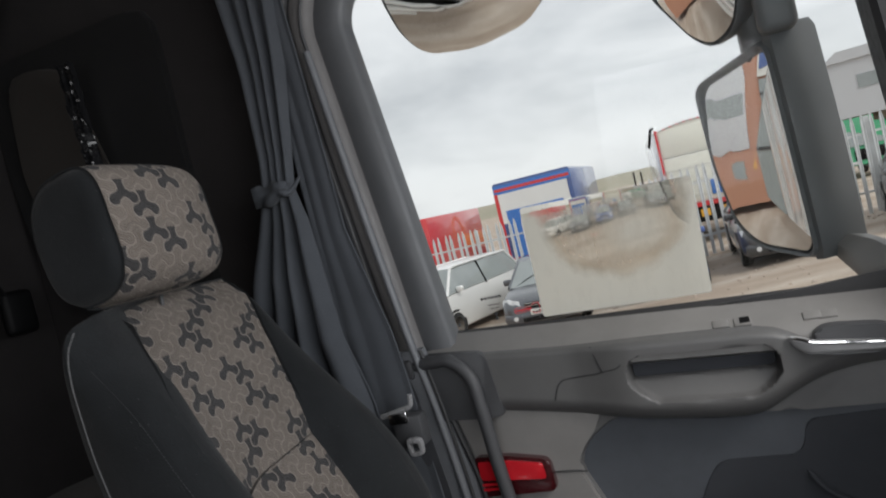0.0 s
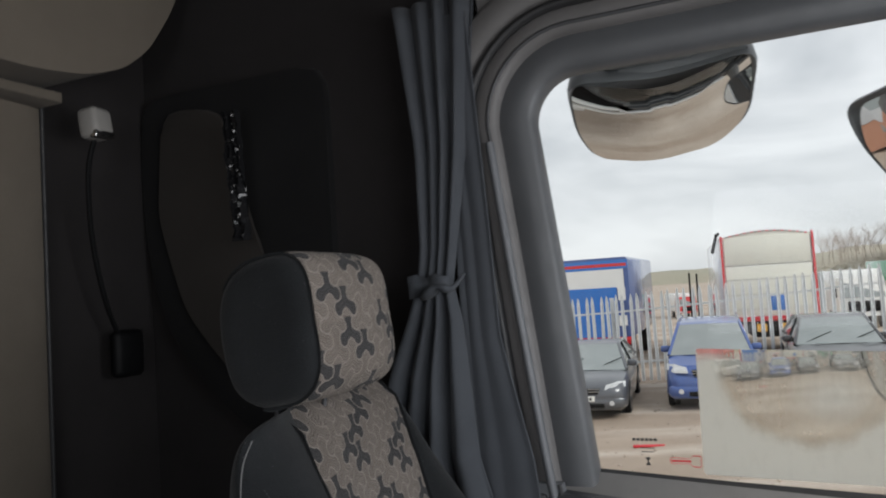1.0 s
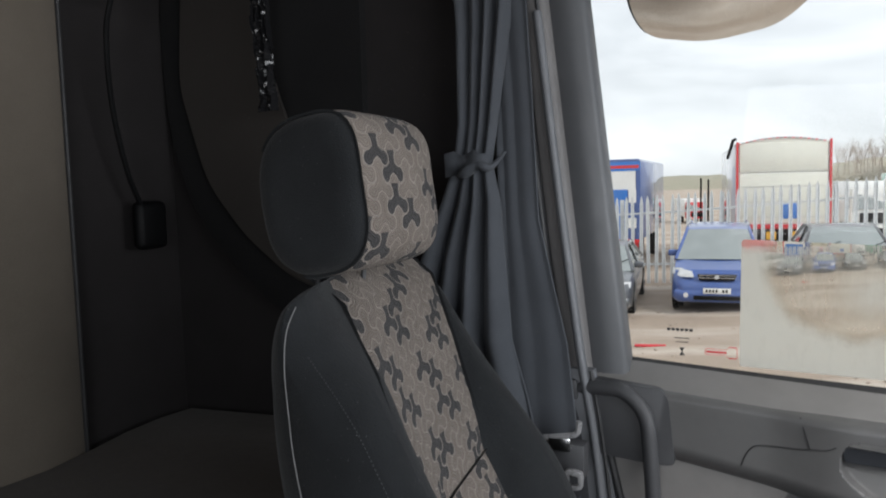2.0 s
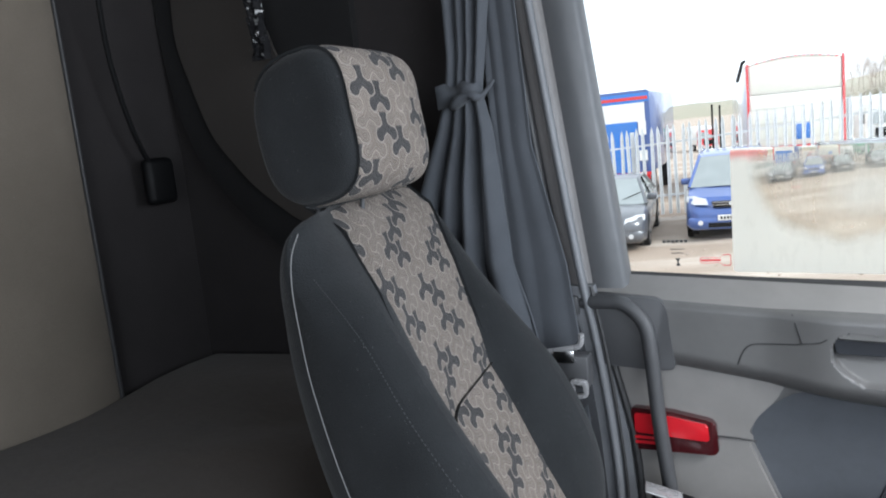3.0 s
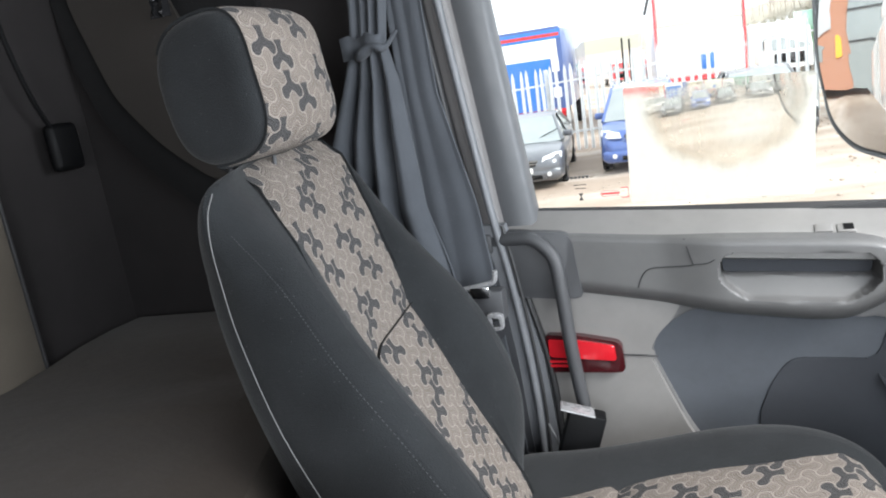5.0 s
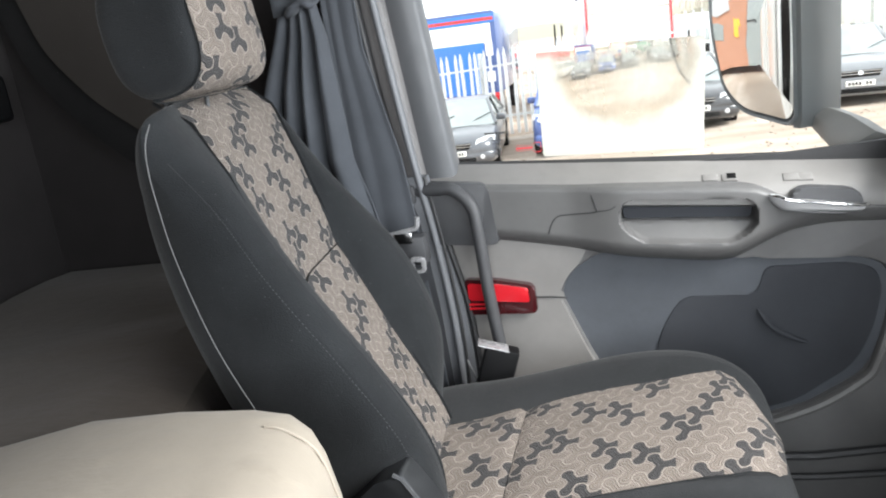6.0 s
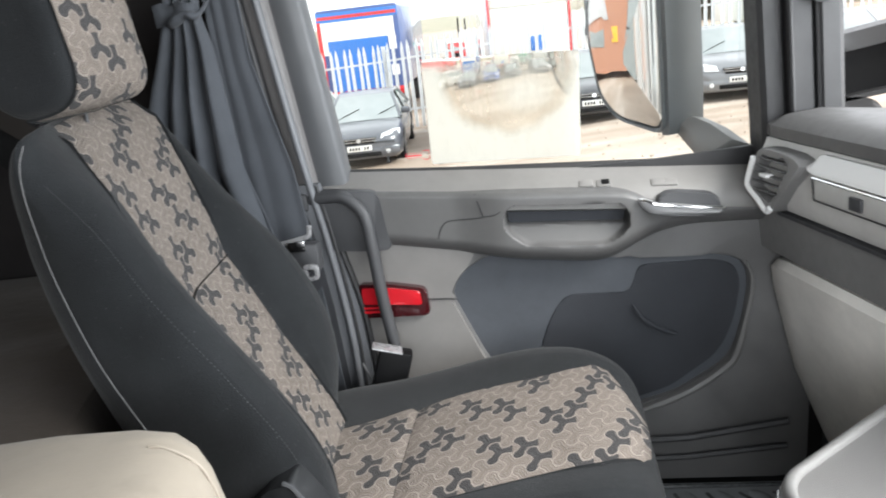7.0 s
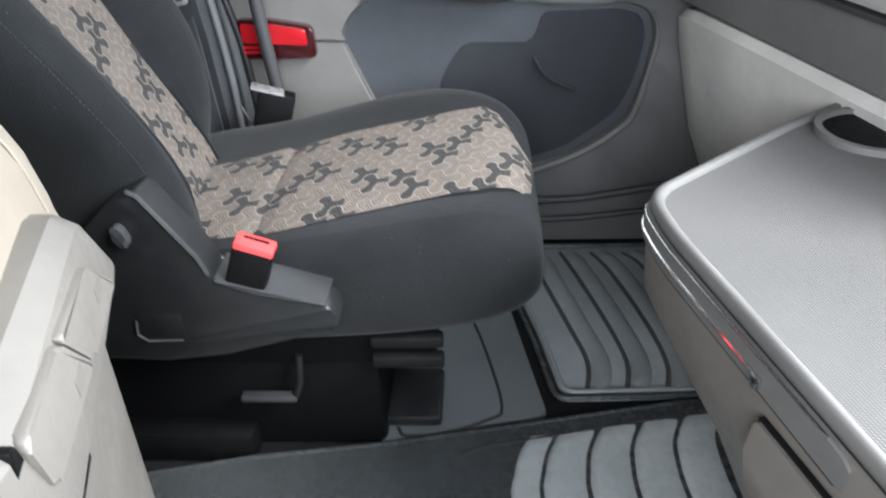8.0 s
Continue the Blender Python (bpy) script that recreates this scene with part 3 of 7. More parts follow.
def bar_y(x, z):
    top, low_ = eased(BAR_TOP, x), eased(BAR_LOW, x)
    y = 0.944 - 0.016 * step(0.19, 0.30, x) * (1 - step(0.49, 0.60, x))
    y += 0.010 * max(0.0, 1 - (top - z) / 0.009) ** 2 + 0.020 * max(0.0, 1 - (z - low_) / 0.030) ** 2
    d = -opening(x, z)
    split = 2.248 - 0.05 * (x - 0.393)
    floor_ = 0.008 + 0.020 * max(0.0, min(1.0, (z - split + 0.036) / 0.036)) + 0.03 * step(split - 0.001, split + 0.003, z)
    return y + floor_ * step(0.0, 0.004, d)


grid = []
for i in range(281):
    x = -0.056 + 0.003 * i
    top, low_ = eased(BAR_TOP, x), eased(BAR_LOW, x)
    col = [(x, 1.0, top + 0.004)]
    for j in range(43):
        z = top + (low_ - top) * j / 42
        col.append((x, bar_y(x, z), z))
    grid.append(col + [(x, 1.0, low_ - 0.004)])
bar = part("bar", loft(grid, cap=False, closed=False), M["trim_mid"], door, "moulded grey upper door bar with a grip", 50.0)
# dark plate paints the shade in the upper half of the grip
part("recess", prism("y", rounded([(0.290, 2.2545), (0.290, 2.279), (0.302, 2.291), (0.488, 2.2815), (0.497, 2.271), (0.494, 2.2445)], 0.008), 0.966, 0.972), M["pocket_dark"], bar, "dark plate for the shade in the grip recess")
part("joint", tube(spline([(u, bar_y(u, v) - 0.0002, v) for u, v in ((0.236, 2.317), (0.241, 2.301), (0.2475, 2.2775), (0.2475, 2.2765), (0.236, 2.2745), (0.20, 2.2725), (0.18, 2.270), (0.169, 2.258), (0.162, 2.24))], 4), 0.0011, 5), M["seal"], bar)
part("joint", tube(spline([(u, bar_y(u, v) - 0.0002, v) for u, v in ((0.248, 2.2768), (0.268, 2.279), (0.279, 2.285))], 4), 0.0009, 5), M["seal"], bar)
# dark block at the pillar end
part("end_block", prism("y", rounded([(-0.055, 2.348), (0.052, 2.338), (0.064, 2.325), (0.068, 2.28), (0.073, 2.226), (0.03, 2.226), (-0.045, 2.232)], 0.010), 0.9422, 0.96, 0.0015, 2), M["trim_dark"], door, "dark grey end cap")

def aligned(outer_, inner_):
    """Turns the inner outline so that its points lie nearest to the outer ones."""
    area = lambda q: sum(a[0] * b[1] - b[0] * a[1] for a, b in zip(q, q[1:] + q[:1]))
    if area(outer_) * area(inner_) < 0:
        inner_ = inner_[::-1]
    best = min(range(len(inner_)), key=lambda s: sum((Vector(outer_[k]) - Vector(inner_[(k + s) % len(inner_)])).length for k in range(len(outer_))))
    return [inner_[(k + best) % len(inner_)] for k in range(len(inner_))]


# light trim with the reflector, dark pocket, lower frame
part("lower_trim", prism("y", rounded([(-0.03, 2.24), (0.228, 2.212), (0.210, 2.179), (0.185, 2.153), (0.167, 2.118), (0.22, 1.99), (0.30, 1.86), (0.32, 1.78), (-0.03, 1.78)], 0.012), 0.962, 1.034, 0.008, 3), M["trim_light"], door, "light grey lower door trim")
part("trim_joint", tube([(0.127, 0.9595, 2.118), (0.16, 0.9595, 2.117), (0.182, 0.963, 2.113)], 0.0015, 5), M["seal"], door)
low = rounded([(0.17, 2.118), (0.187, 2.152), (0.219, 2.175), (0.245, 2.19), (0.47, 2.172), (0.5, 2.168), (0.655, 2.163), (0.700, 2.150), (0.711, 2.110), (0.701, 2.039), (0.687, 1.982), (0.667, 1.949), (0.584, 1.893), (0.45, 1.85), (0.30, 1.862), (0.223, 1.991)], 0.02)
part("door_pocket", prism("y", low, 0.988, 1.034), M["pocket"], door, "dark bluish door pocket lining")
sub = rounded([(0.383, 2.10), (0.498, 2.098), (0.51, 2.115), (0.518, 2.15), (0.65, 2.152), (0.688, 2.140), (0.698, 2.105), (0.688, 2.04), (0.67, 1.99), (0.65, 1.96), (0.57, 1.90), (0.45, 1.86), (0.35, 1.90), (0.333, 1.998), (0.354, 2.056)], 0.02)
# thin dark plate on the lining paints the bottle holder's shaded hollow
part("pocket_flap", prism("y", sub, 0.9848, 0.99, 0.0024, 3), M["pocket_dark"], door, "bottle holder recess with its shade put into dark plastic")
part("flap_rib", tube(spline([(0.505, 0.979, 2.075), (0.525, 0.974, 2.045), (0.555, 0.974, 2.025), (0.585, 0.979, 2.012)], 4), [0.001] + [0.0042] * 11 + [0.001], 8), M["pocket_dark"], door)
outer = resample(rounded([(0.02, 1.70), (0.82, 1.70), (0.82, 2.235), (0.55, 2.235), (0.02, 2.225)], 0.02), 80)
inner = aligned(outer, resample(low, 80))
part("lower_frame", ring_plate("y", outer, inner, 0.975, 1.034, 0.01), M["pocket_frame"], door, "grey frame round the door pocket")
lip = spline([(0.30, 0.973, 1.858), (0.45, 0.971, 1.846), (0.584, 0.970, 1.888), (0.669, 0.970, 1.945), (0.691, 0.971, 1.98), (0.705, 0.972, 2.04), (0.716, 0.974, 2.105), (0.706, 0.975, 2.148)], 4)
part("pocket_lip", tube(lip, [0.003] + [0.010] * 6 + [0.012] * (len(lip) - 17) + [0.008] * 6 + [0.006, 0.005, 0.004, 0.003], 8, 0.7), M["pocket_lip"], door, "grey pocket lip")
# rails in darker plastic carry the shade low on the door
part("kick_rail", tube([(0.40, 0.965, 1.79), (0.6, 0.962, 1.80), (0.78, 0.96, 1.83)], 0.007, 6), M["trim_dark"], door)
part("kick_rail", tube([(0.36, 0.97, 1.745), (0.6, 0.966, 1.755), (0.78, 0.965, 1.775)], 0.006, 6), M["trim_dark"], door)

# reflector lamp
lamp = part("reflector", prism("y", rounded([(0.0, 2.160), (0.06, 2.157), (0.118, 2.146), (0.127, 2.140), (0.130, 2.096), (0.122, 2.091), (0.0, 2.091)], 0.006), 0.947, 0.963, 0.003), M["red_dark"], door, "dark red door reflector housing")
part("lens", prism("y", rounded([(0.005, 2.153), (0.06, 2.150), (0.115, 2.140), (0.117, 2.114), (0.05, 2.118), (0.005, 2.121)], 0.004), 0.943, 0.949, 0.002), M["red_lens"], lamp, "bright red reflector")
for z in (2.112, 2.104):
    part("bar", box(0.004, 0.05, 0.9445, 0.948, z - 0.0022, z + 0.0022), M["red_lens"], lamp)

# handle
part("handle_cup", prism("y", rounded([(0.547, 2.283), (0.555, 2.294), (0.575, 2.297), (0.632, 2.290), (0.648, 2.283), (0.652, 2.258), (0.55, 2.262)], 0.008), 0.925, 0.95, 0.005, 3), M["trim_dark"], door, "dark handle recess")
rings = []
for x, zt, zb, y in ((0.516, 2.287, 2.281, 0.930), (0.522, 2.2875, 2.272, 0.921), (0.532, 2.285, 2.264, 0.917), (0.545, 2.2805, 2.2605, 0.913), (0.575, 2.277, 2.259, 0.910), (0.605, 2.2725, 2.257, 0.909), (0.625, 2.2695, 2.2555, 0.910), (0.645, 2.267, 2.255, 0.911), (0.651, 2.266, 2.257, 0.916)):
    rings.append([(x, y + 0.022, zt), (x, y + 0.005, zt + 0.001), (x, y, zt - 0.003), (x, y + 0.001, zt * 0.35 + zb * 0.65), (x, y + 0.006, zb + 0.001), (x, y + 0.022, zb)])
handle = part("handle", loft(rings), M["handle"], door, "silver-grey pull handle with chrome edge")
part("edge", tube(spline([(0.516, 0.928, 2.287), (0.523, 0.919, 2.288), (0.533, 0.915, 2.2855), (0.547, 0.911, 2.281), (0.6, 0.907, 2.274), (0.64, 0.910, 2.2685), (0.655, 0.917, 2.2665)], 3), 0.0022, 8), M["chrome"], handle, "bright chrome edge")
part("grip_line", tube([(0.535, 0.9165, 2.2645), (0.58, 0.9105, 2.2592), (0.622, 0.911, 2.2562)], 0.0012, 6), M["trim_dark"], handle)
part("corner_seal", prism("y", [(0.38, 2.337), (0.56, 2.340), (0.722, 2.350), (0.722, 2.314), (0.38, 2.333)], 1.003, 1.0135, 0.002), M["seal"], door, "black rubber corner seal")

# switches on the sill
for x, dark in ((0.432, False), (0.462, True), (0.555, False), (0.575, False)):
    z = sill_z(x)
    tilt = pose(0, 0, 0, 32, 0, 0)
    part("switch", box(x - 0.012, x + 0.012, 0.959, 0.975, z - 0.0235, z - 0.0165, 0.0015, 2, tilt), M["sill"], door, "grey rocker switch")
    if dark:
        part("switch_well", box(x - 0.004, x + 0.010, 0.961, 0.973, z - 0.0180, z - 0.0155, 0.0, 2, tilt), M["black"], door)

# side window pane
window_1 = thing("window_1", "clear passenger door glass with printed marks", "window", kind="structure")
poly = [(-0.02, 2.33), (0.73, 2.28), (0.73, 3.03), (-0.09, 3.03)]
ob = part("pane", prism("y", poly, 1.022, 1.026), M["pane"], window_1)
ob.visible_shadow = False
M["print_dark"] = plastic("glass_print", (0.03, 0.03, 0.03), 0.6)
M["print_red"] = plastic("red_print", (0.55, 0.03, 0.04), 0.6)
for k in range(6):
    part("print", box(0.051 + 0.0065 * k, 0.056 + 0.0065 * k, 1.0205, 1.0215, 2.4115, 2.4155), M["print_dark"], window_1)
part("print", box(0.062, 0.084, 1.0205, 1.0215, 2.400, 2.4012), M["print_dark"], window_1)
part("print", box(0.064, 0.082, 1.0205, 1.0215, 2.394, 2.3952), M["print_dark"], window_1)
part("print", prism("y", [(0.069, 2.386), (0.077, 2.386), (0.0735, 2.380), (0.077, 2.374), (0.069, 2.374), (0.0725, 2.380)], 1.0205, 1.0215), M["print_dark"], window_1)
part("print", box(0.108, 0.137, 1.0205, 1.0215, 2.3805, 2.3835), M["print_red"], window_1, "small red key print")
key = resample(rounded([(0.105, 2.382), (0.108, 2.3875), (0.136, 2.386), (0.14, 2.391), (0.152, 2.391), (0.152, 2.373), (0.14, 2.373), (0.136, 2.378), (0.108, 2.377)], 0.002), 40)
mid = (0.13, 2.382)
part("print", ring_plate("y", key, [(mid[0] + (u - mid[0]) * 0.965, mid[1] + (v - mid[1]) * 0.86) for u, v in key], 1.0205, 1.0215), M["print_red"], window_1)


# Fresnel sheet on the glass
def lens_sheet():
    """Moulded wide-angle sheet: clear grooves in the middle, milky and scuffed towards the foot."""
    n = Nodes("moulded_lens_sheet")
    co = n.coords()
    sep = n.t.nodes.new("ShaderNodeSeparateXYZ")
    n.link(co, sep.inputs[0])
    x = n.m("MULTIPLY", sep.outputs[0], 1.0)
    z = sep.outputs[2]
    zc = n.m("SUBTRACT", z, 0.080)
    power = -8.0
    comb = n.t.nodes.new("ShaderNodeCombineXYZ")
    n.link(n.m("MULTIPLY", x, power), comb.inputs[0])
    comb.inputs[1].default_value = -1.0
    n.link(n.m("MULTIPLY", zc, power), comb.inputs[2])
    nrm = n.t.nodes.new("ShaderNodeVectorMath")
    nrm.operation = "NORMALIZE"
    n.link(comb.outputs[0], nrm.inputs[0])
    refr = n.node("ShaderNodeBsdfRefraction", Roughness=0.004, IOR=1.9)
    refr.inputs["Color"].default_value = (0.82, 0.785, 0.72, 1)
    n.link(nrm.outputs[0], refr.inputs["Normal"])
    milk = n.node("ShaderNodeBsdfTranslucent")
    matt = n.node("ShaderNodeBsdfDiffuse")
    matt.inputs["Color"].default_value = (0.75, 0.74, 0.68, 1)
    both = n.t.nodes.new("ShaderNodeMixShader")
    both.inputs[0].default_value = 0.2
    n.link(milk.outputs[0], both.inputs[1])
    n.link(matt.outputs[0], both.inputs[2])
    r = n.m("SQRT", n.m("ADD", n.m("POWER", n.m("ABSOLUTE", n.m("SUBTRACT", x, 0.01)), 2.0), n.m("POWER", n.m("ABSOLUTE", n.m("MULTIPLY", n.m("SUBTRACT", z, 0.06), 1.1)), 2.0)))
    ragged = n.m("ADD", r, n.m("MULTIPLY", n.m("SUBTRACT", n.noise(co, 22.0, 4.0), 0.5), 0.03))
    outside = n.ramp(ragged, 0.098, 0.128)
    ring = n.m("SUBTRACT", 1.0, n.ramp(n.m("ABSOLUTE", n.m("SUBTRACT", ragged, 0.106)), 0.002, 0.014))
    n.link(n.mix(n.m("MULTIPLY", ring, 0.55), (0.82, 0.80, 0.72), (0.46, 0.36, 0.23)), milk.inputs["Color"])
    scuff = n.ramp(n.noise(co, 60.0, 5.0, 0.7, (1.0, 1.0, 0.35)), 0.35, 0.85)
    haze = n.m("ADD", n.m("MULTIPLY", outside, 0.72), n.m("MULTIPLY", scuff, 0.2))
    patch = n.m("SQRT", n.m("ADD", n.m("POWER", n.m("ABSOLUTE", n.m("SUBTRACT", x, 0.045)), 2.0), n.m("POWER", n.m("ABSOLUTE", n.m("MULTIPLY", n.m("SUBTRACT", z, 0.022), 1.5)), 2.0)))
    patch = n.m("SUBTRACT", 1.0, n.ramp(n.m("ADD", patch, n.m("MULTIPLY", n.m("SUBTRACT", n.noise(co, 30.0, 3.0), 0.5), 0.02)), 0.02, 0.07))
    haze = n.m("ADD", haze, n.m("MULTIPLY", patch, 0.5))
    haze = n.m("MINIMUM", n.m("ADD", haze, 0.22), 1.0)
    top = n.ramp(z, 0.075, 0.088)
    haze = n.m("MULTIPLY", haze, n.m("SUBTRACT", 1.0, n.m("MULTIPLY", top, 0.6)))
    mx = n.t.nodes.new("ShaderNodeMixShader")
    n.link(haze, mx.inputs[0])
    n.link(refr.outputs[0], mx.inputs[1])
    n.link(both.outputs[0], mx.inputs[2])
    n.link(mx.outputs[0], n.out.inputs["Surface"])
    return n.mat


M["lens"] = lens_sheet()
sheet = new("lens_sheet")
sheet.matrix_world = Matrix.Translation((0.295, 1.0185, 2.456))
sheet.empty_display_size = 0.05
tagged(sheet, "milky scuffed plastic wide-angle lens sheet stuck on the glass", "lens sheet")
poly = rounded([(-0.138, 0.097), (0.14, 0.085), (0.133, -0.100), (-0.140, -0.092)], 0.006)
me = bpy.data.meshes.new("sheet")
if (Vector((poly[1][0] - poly[0][0], poly[1][1] - poly[0][1])).cross(Vector((poly[9][0] - poly[0][0], poly[9][1] - poly[0][1])))) < 0:
    poly = poly[::-1]
me.from_pydata([(u, 0.0, v) for u, v in poly], [], [list(range(len(poly)))])
me.materials.append(M["lens"])
ob = new("sheet", me)
ob.parent = sheet

# ---- seat ----
seat = thing("passenger_seat", "grey patterned cloth truck seat with dark side bolsters and headrest", "seat", (0.2, 0.58, FLOOR))
S_IN = Matrix.Translation((-0.2, -0.58, -FLOOR))


def seat_part(name, bm, material, parent=seat, label="", smooth=40.0):
    if parent is seat:
        bmesh.ops.transform(bm, matrix=S_IN, verts=bm.verts)
    return part(name, bm, material, parent, label, smooth)


def lerp_rows(rows, z):
    rows = sorted(rows)
    if z <= rows[0][0]:
        return rows[0][1]
    for (a, u), (b, v) in zip(rows, rows[1:]):
        if z <= b:
            t = (z - a) / (b - a)
            return u + (v - u) * t
    return rows[-1][1]


PANEL_X = [(1.98, 0.055), (2.05, 0.03), (2.18, -0.035), (2.326, -0.102), (2.45, -0.152), (2.525, -0.195), (2.55, -0.225)]
NEAR_X = [(1.98, 0.084), (2.05, 0.087), (2.10, 0.089), (2.15, 0.077), (2.20, 0.052), (2.25, 0.020), (2.36, -0.055), (2.46, -0.112), (2.525, -0.172), (2.55, -0.222)]
FAR_X = [(1.98, -0.02), (2.05, 0.0), (2.116, 0.008), (2.2, -0.002), (2.304, -0.054), (2.386, -0.122), (2.5, -0.20), (2.55, -0.245)]
REAR_X = [(1.98, -0.146), (2.1, -0.170), (2.179, -0.190), (2.23, -0.203), (2.271, -0.215), (2.3165, -0.226), (2.3617, -0.233), (2.4125, -0.238), (2.48, -0.233), (2.52, -0.224), (2.555, -0.212)]
FAR_Y = [(1.98, 0.77), (2.1, 0.805), (2.25, 0.805), (2.4, 0.785), (2.5, 0.768), (2.525, 0.758), (2.55, 0.742)]
NEAR_Y = [(1.98, 0.385), (2.1, 0.37), (2.3, 0.367), (2.42, 0.369), (2.48, 0.371), (2.515, 0.373), (2.54, 0.378), (2.558, 0.396)]
NEAR_REAR = [(1.98, -0.030), (2.1, -0.078), (2.2026, -0.1226), (2.2358, -0.140), (2.284, -0.158), (2.3388, -0.1745), (2.399, -0.189), (2.4638, -0.1979), (2.51, -0.2015), (2.555, -0.197)]
PL = [(1.98, 0.455), (2.1, 0.438), (2.2, 0.426), (2.3, 0.420), (2.4, 0.424), (2.45, 0.436), (2.5, 0.463), (2.53, 0.484), (2.55, 0.488)]
PR = [(1.98, 0.675), (2.1, 0.676), (2.25, 0.678), (2.33, 0.68), (2.4, 0.689), (2.46, 0.702), (2.52, 0.73), (2.55, 0.725)]


def back_ring(z):
    p, nf, ff, rr = (lerp_rows(t, z) for t in (PANEL_X, NEAR_X, FAR_X, REAR_X))
    yn, yf, pl, pr = (lerp_rows(t, z) for t in (NEAR_Y, FAR_Y, PL, PR))
    nr = lerp_rows(NEAR_REAR, z)
    return [(rr - 0.014, yn + 0.046, z - 0.02), (nr + 0.006, yn + 0.006, z - 0.012), (max(nf - 0.045, nr + 0.014), yn, z - 0.005), (max(nf - 0.012, nr + 0.022), yn + 0.016, z), (max(nf, nr + 0.020), yn + 0.045, z + 0.003),
            (nf - 0.014, pl + 0.022, z), (nf * 0.4 + p * 0.6 - 0.020, pl + 0.055, z), (p - 0.028, (pl + pr) / 2, z), (p - 0.036, pr, z), ((ff + p) / 2 - 0.008, pr + 0.02, z),
            (ff, (pr + yf) / 2 + 0.01, z), (ff - 0.015, yf - 0.008, z), (ff - 0.05, yf, z - 0.005), (rr + 0.01, yf - 0.02, z - 0.02)]


levels = [1.98, 2.02, 2.07, 2.12, 2.18, 2.24, 2.30, 2.36, 2.42, 2.46, 2.49, 2.515, 2.54, 2.558]
backrest = seat_part("backrest", loft([back_ring(z) for z in levels]), M["seat_dark"], seat, "dark cloth backrest shell and bolsters")
sub = backrest.modifiers.new("soften", "SUBSURF")
sub.levels = sub.render_levels = 2


def back_panel(z0, z1, puff):
    def fn(u, v):
        z = z0 + (z1 - z0) * u
        pl, pr = lerp_rows(PL, z) - 0.007, lerp_rows(PR, z) + 0.010
        y = pl + (pr - pl) * v
        w = max(0.0, 1 - v / 0.5) ** 2
        x = (lerp_rows(PANEL_X, z) + 0.008 - 0.034 * v) * (1 - w) + (lerp_rows(NEAR_X, z) - 0.016) * w
        swell = puff * (max(0.0, 1 - abs(2 * u - 1) ** 4)) * (1 - 0.6 * abs(2 * v - 1) ** 3)
        q = Vector((x, y, z)) + Vector((0.9, 0, 0.42)) * (swell + 0.003)
        return S_IN @ q
    return fn


panel("backrest_cloth", back_panel(2.315, 2.553, 0.008), 16, 16, (0.265, 0.255), M["motif"], seat, 0.004, "taupe cloth with dark three-armed figures")
panel("backrest_cloth", back_panel(2.0, 2.3148, 0.008), 18, 16, (0.345, 0.255), M["motif"], seat, 0.004, "taupe cloth with dark three-armed figures")
# pale piping along the rear edge of the shell
pts = spline([(lerp_rows(NEAR_REAR, z) + 0.020, lerp_rows(NEAR_Y, z) + 0.0012, z - 0.012) for z in (2.03, 2.12, 2.2, 2.3, 2.4, 2.46, 2.50, 2.53, 2.55)], 4)
M["piping"] = plastic("pale_piping", (0.13, 0.13, 0.13), 0.6)
seat_part("piping", tube(pts, 0.0006, 6), M["piping"], seat, "thin pale piping")
M["stitch"] = plastic("seam_thread", (0.026, 0.0275, 0.029), 0.8)
pts = spline([(lerp_rows(NEAR_X, z) - 0.016, lerp_rows(NEAR_Y, z) + 0.0135, z - 0.004) for z in (2.06, 2.16, 2.26, 2.36, 2.44, 2.50)], 44)
bm = bmesh.new()
for a, b in zip(pts[::2], pts[1::2]):
    add_tube(bm, [a, b], 0.0005, 5)
seat_part("seam", bm, M["stitch"], seat, "dashed seam thread")

# headrest: dark core with a wrapped cloth front
HR = Matrix.Translation((-0.187, 0.0, 2.635)) @ pose(0, 0, 0, 0, -9, 0)
N_HEAD = 40
HEAD_D = [(0.414, 0.55), (0.4165, 0.78), (0.422, 0.90), (0.432, 0.965), (0.448, 1.0), (0.52, 1.0), (0.545, 0.96), (0.58, 0.85), (0.605, 0.71), (0.624, 0.55), (0.634, 0.40)]
HEAD_H = [(0.414, 0.62), (0.4165, 0.82), (0.422, 0.92), (0.432, 0.975), (0.448, 1.0), (0.56, 1.0), (0.597, 0.96), (0.619, 0.88), (0.630, 0.79), (0.634, 0.70)]


def head_point(k, y, grow=1.0):
    """A point of the rounded pillow: k runs round its outline (0 to 1), y across the seat."""
    a = 2 * math.pi * k
    c, s = math.cos(a), math.sin(a)
    d = (0.064 * abs(c) ** 0.66 if c > 0 else -0.056 * abs(c) ** 0.8) * lerp_rows(HEAD_D, y) * grow
    h = 0.077 * math.copysign(abs(s) ** 0.62, s) * lerp_rows(HEAD_H, y) * grow
    return S_IN @ HR @ Vector((d + 0.010 * (s > 0) * abs(s), y, h))


rings = [[head_point(k / N_HEAD, y, 0.985) for k in range(N_HEAD)] for y in (0.4145, 0.4165, 0.422, 0.432, 0.448, 0.50, 0.545, 0.58, 0.602, 0.618, 0.629, 0.6335)]
headrest = part("headrest", loft(rings), M["seat_dark"], seat, "dark cloth headrest", 50.0)
arc_k = [-0.29 + 0.70 * i / 200 for i in range(201)]
arc_s = [0.0]
for k0, k1 in zip(arc_k, arc_k[1:]):
    arc_s.append(arc_s[-1] + (head_point(k0, 0.5) - head_point(k1, 0.5)).length)


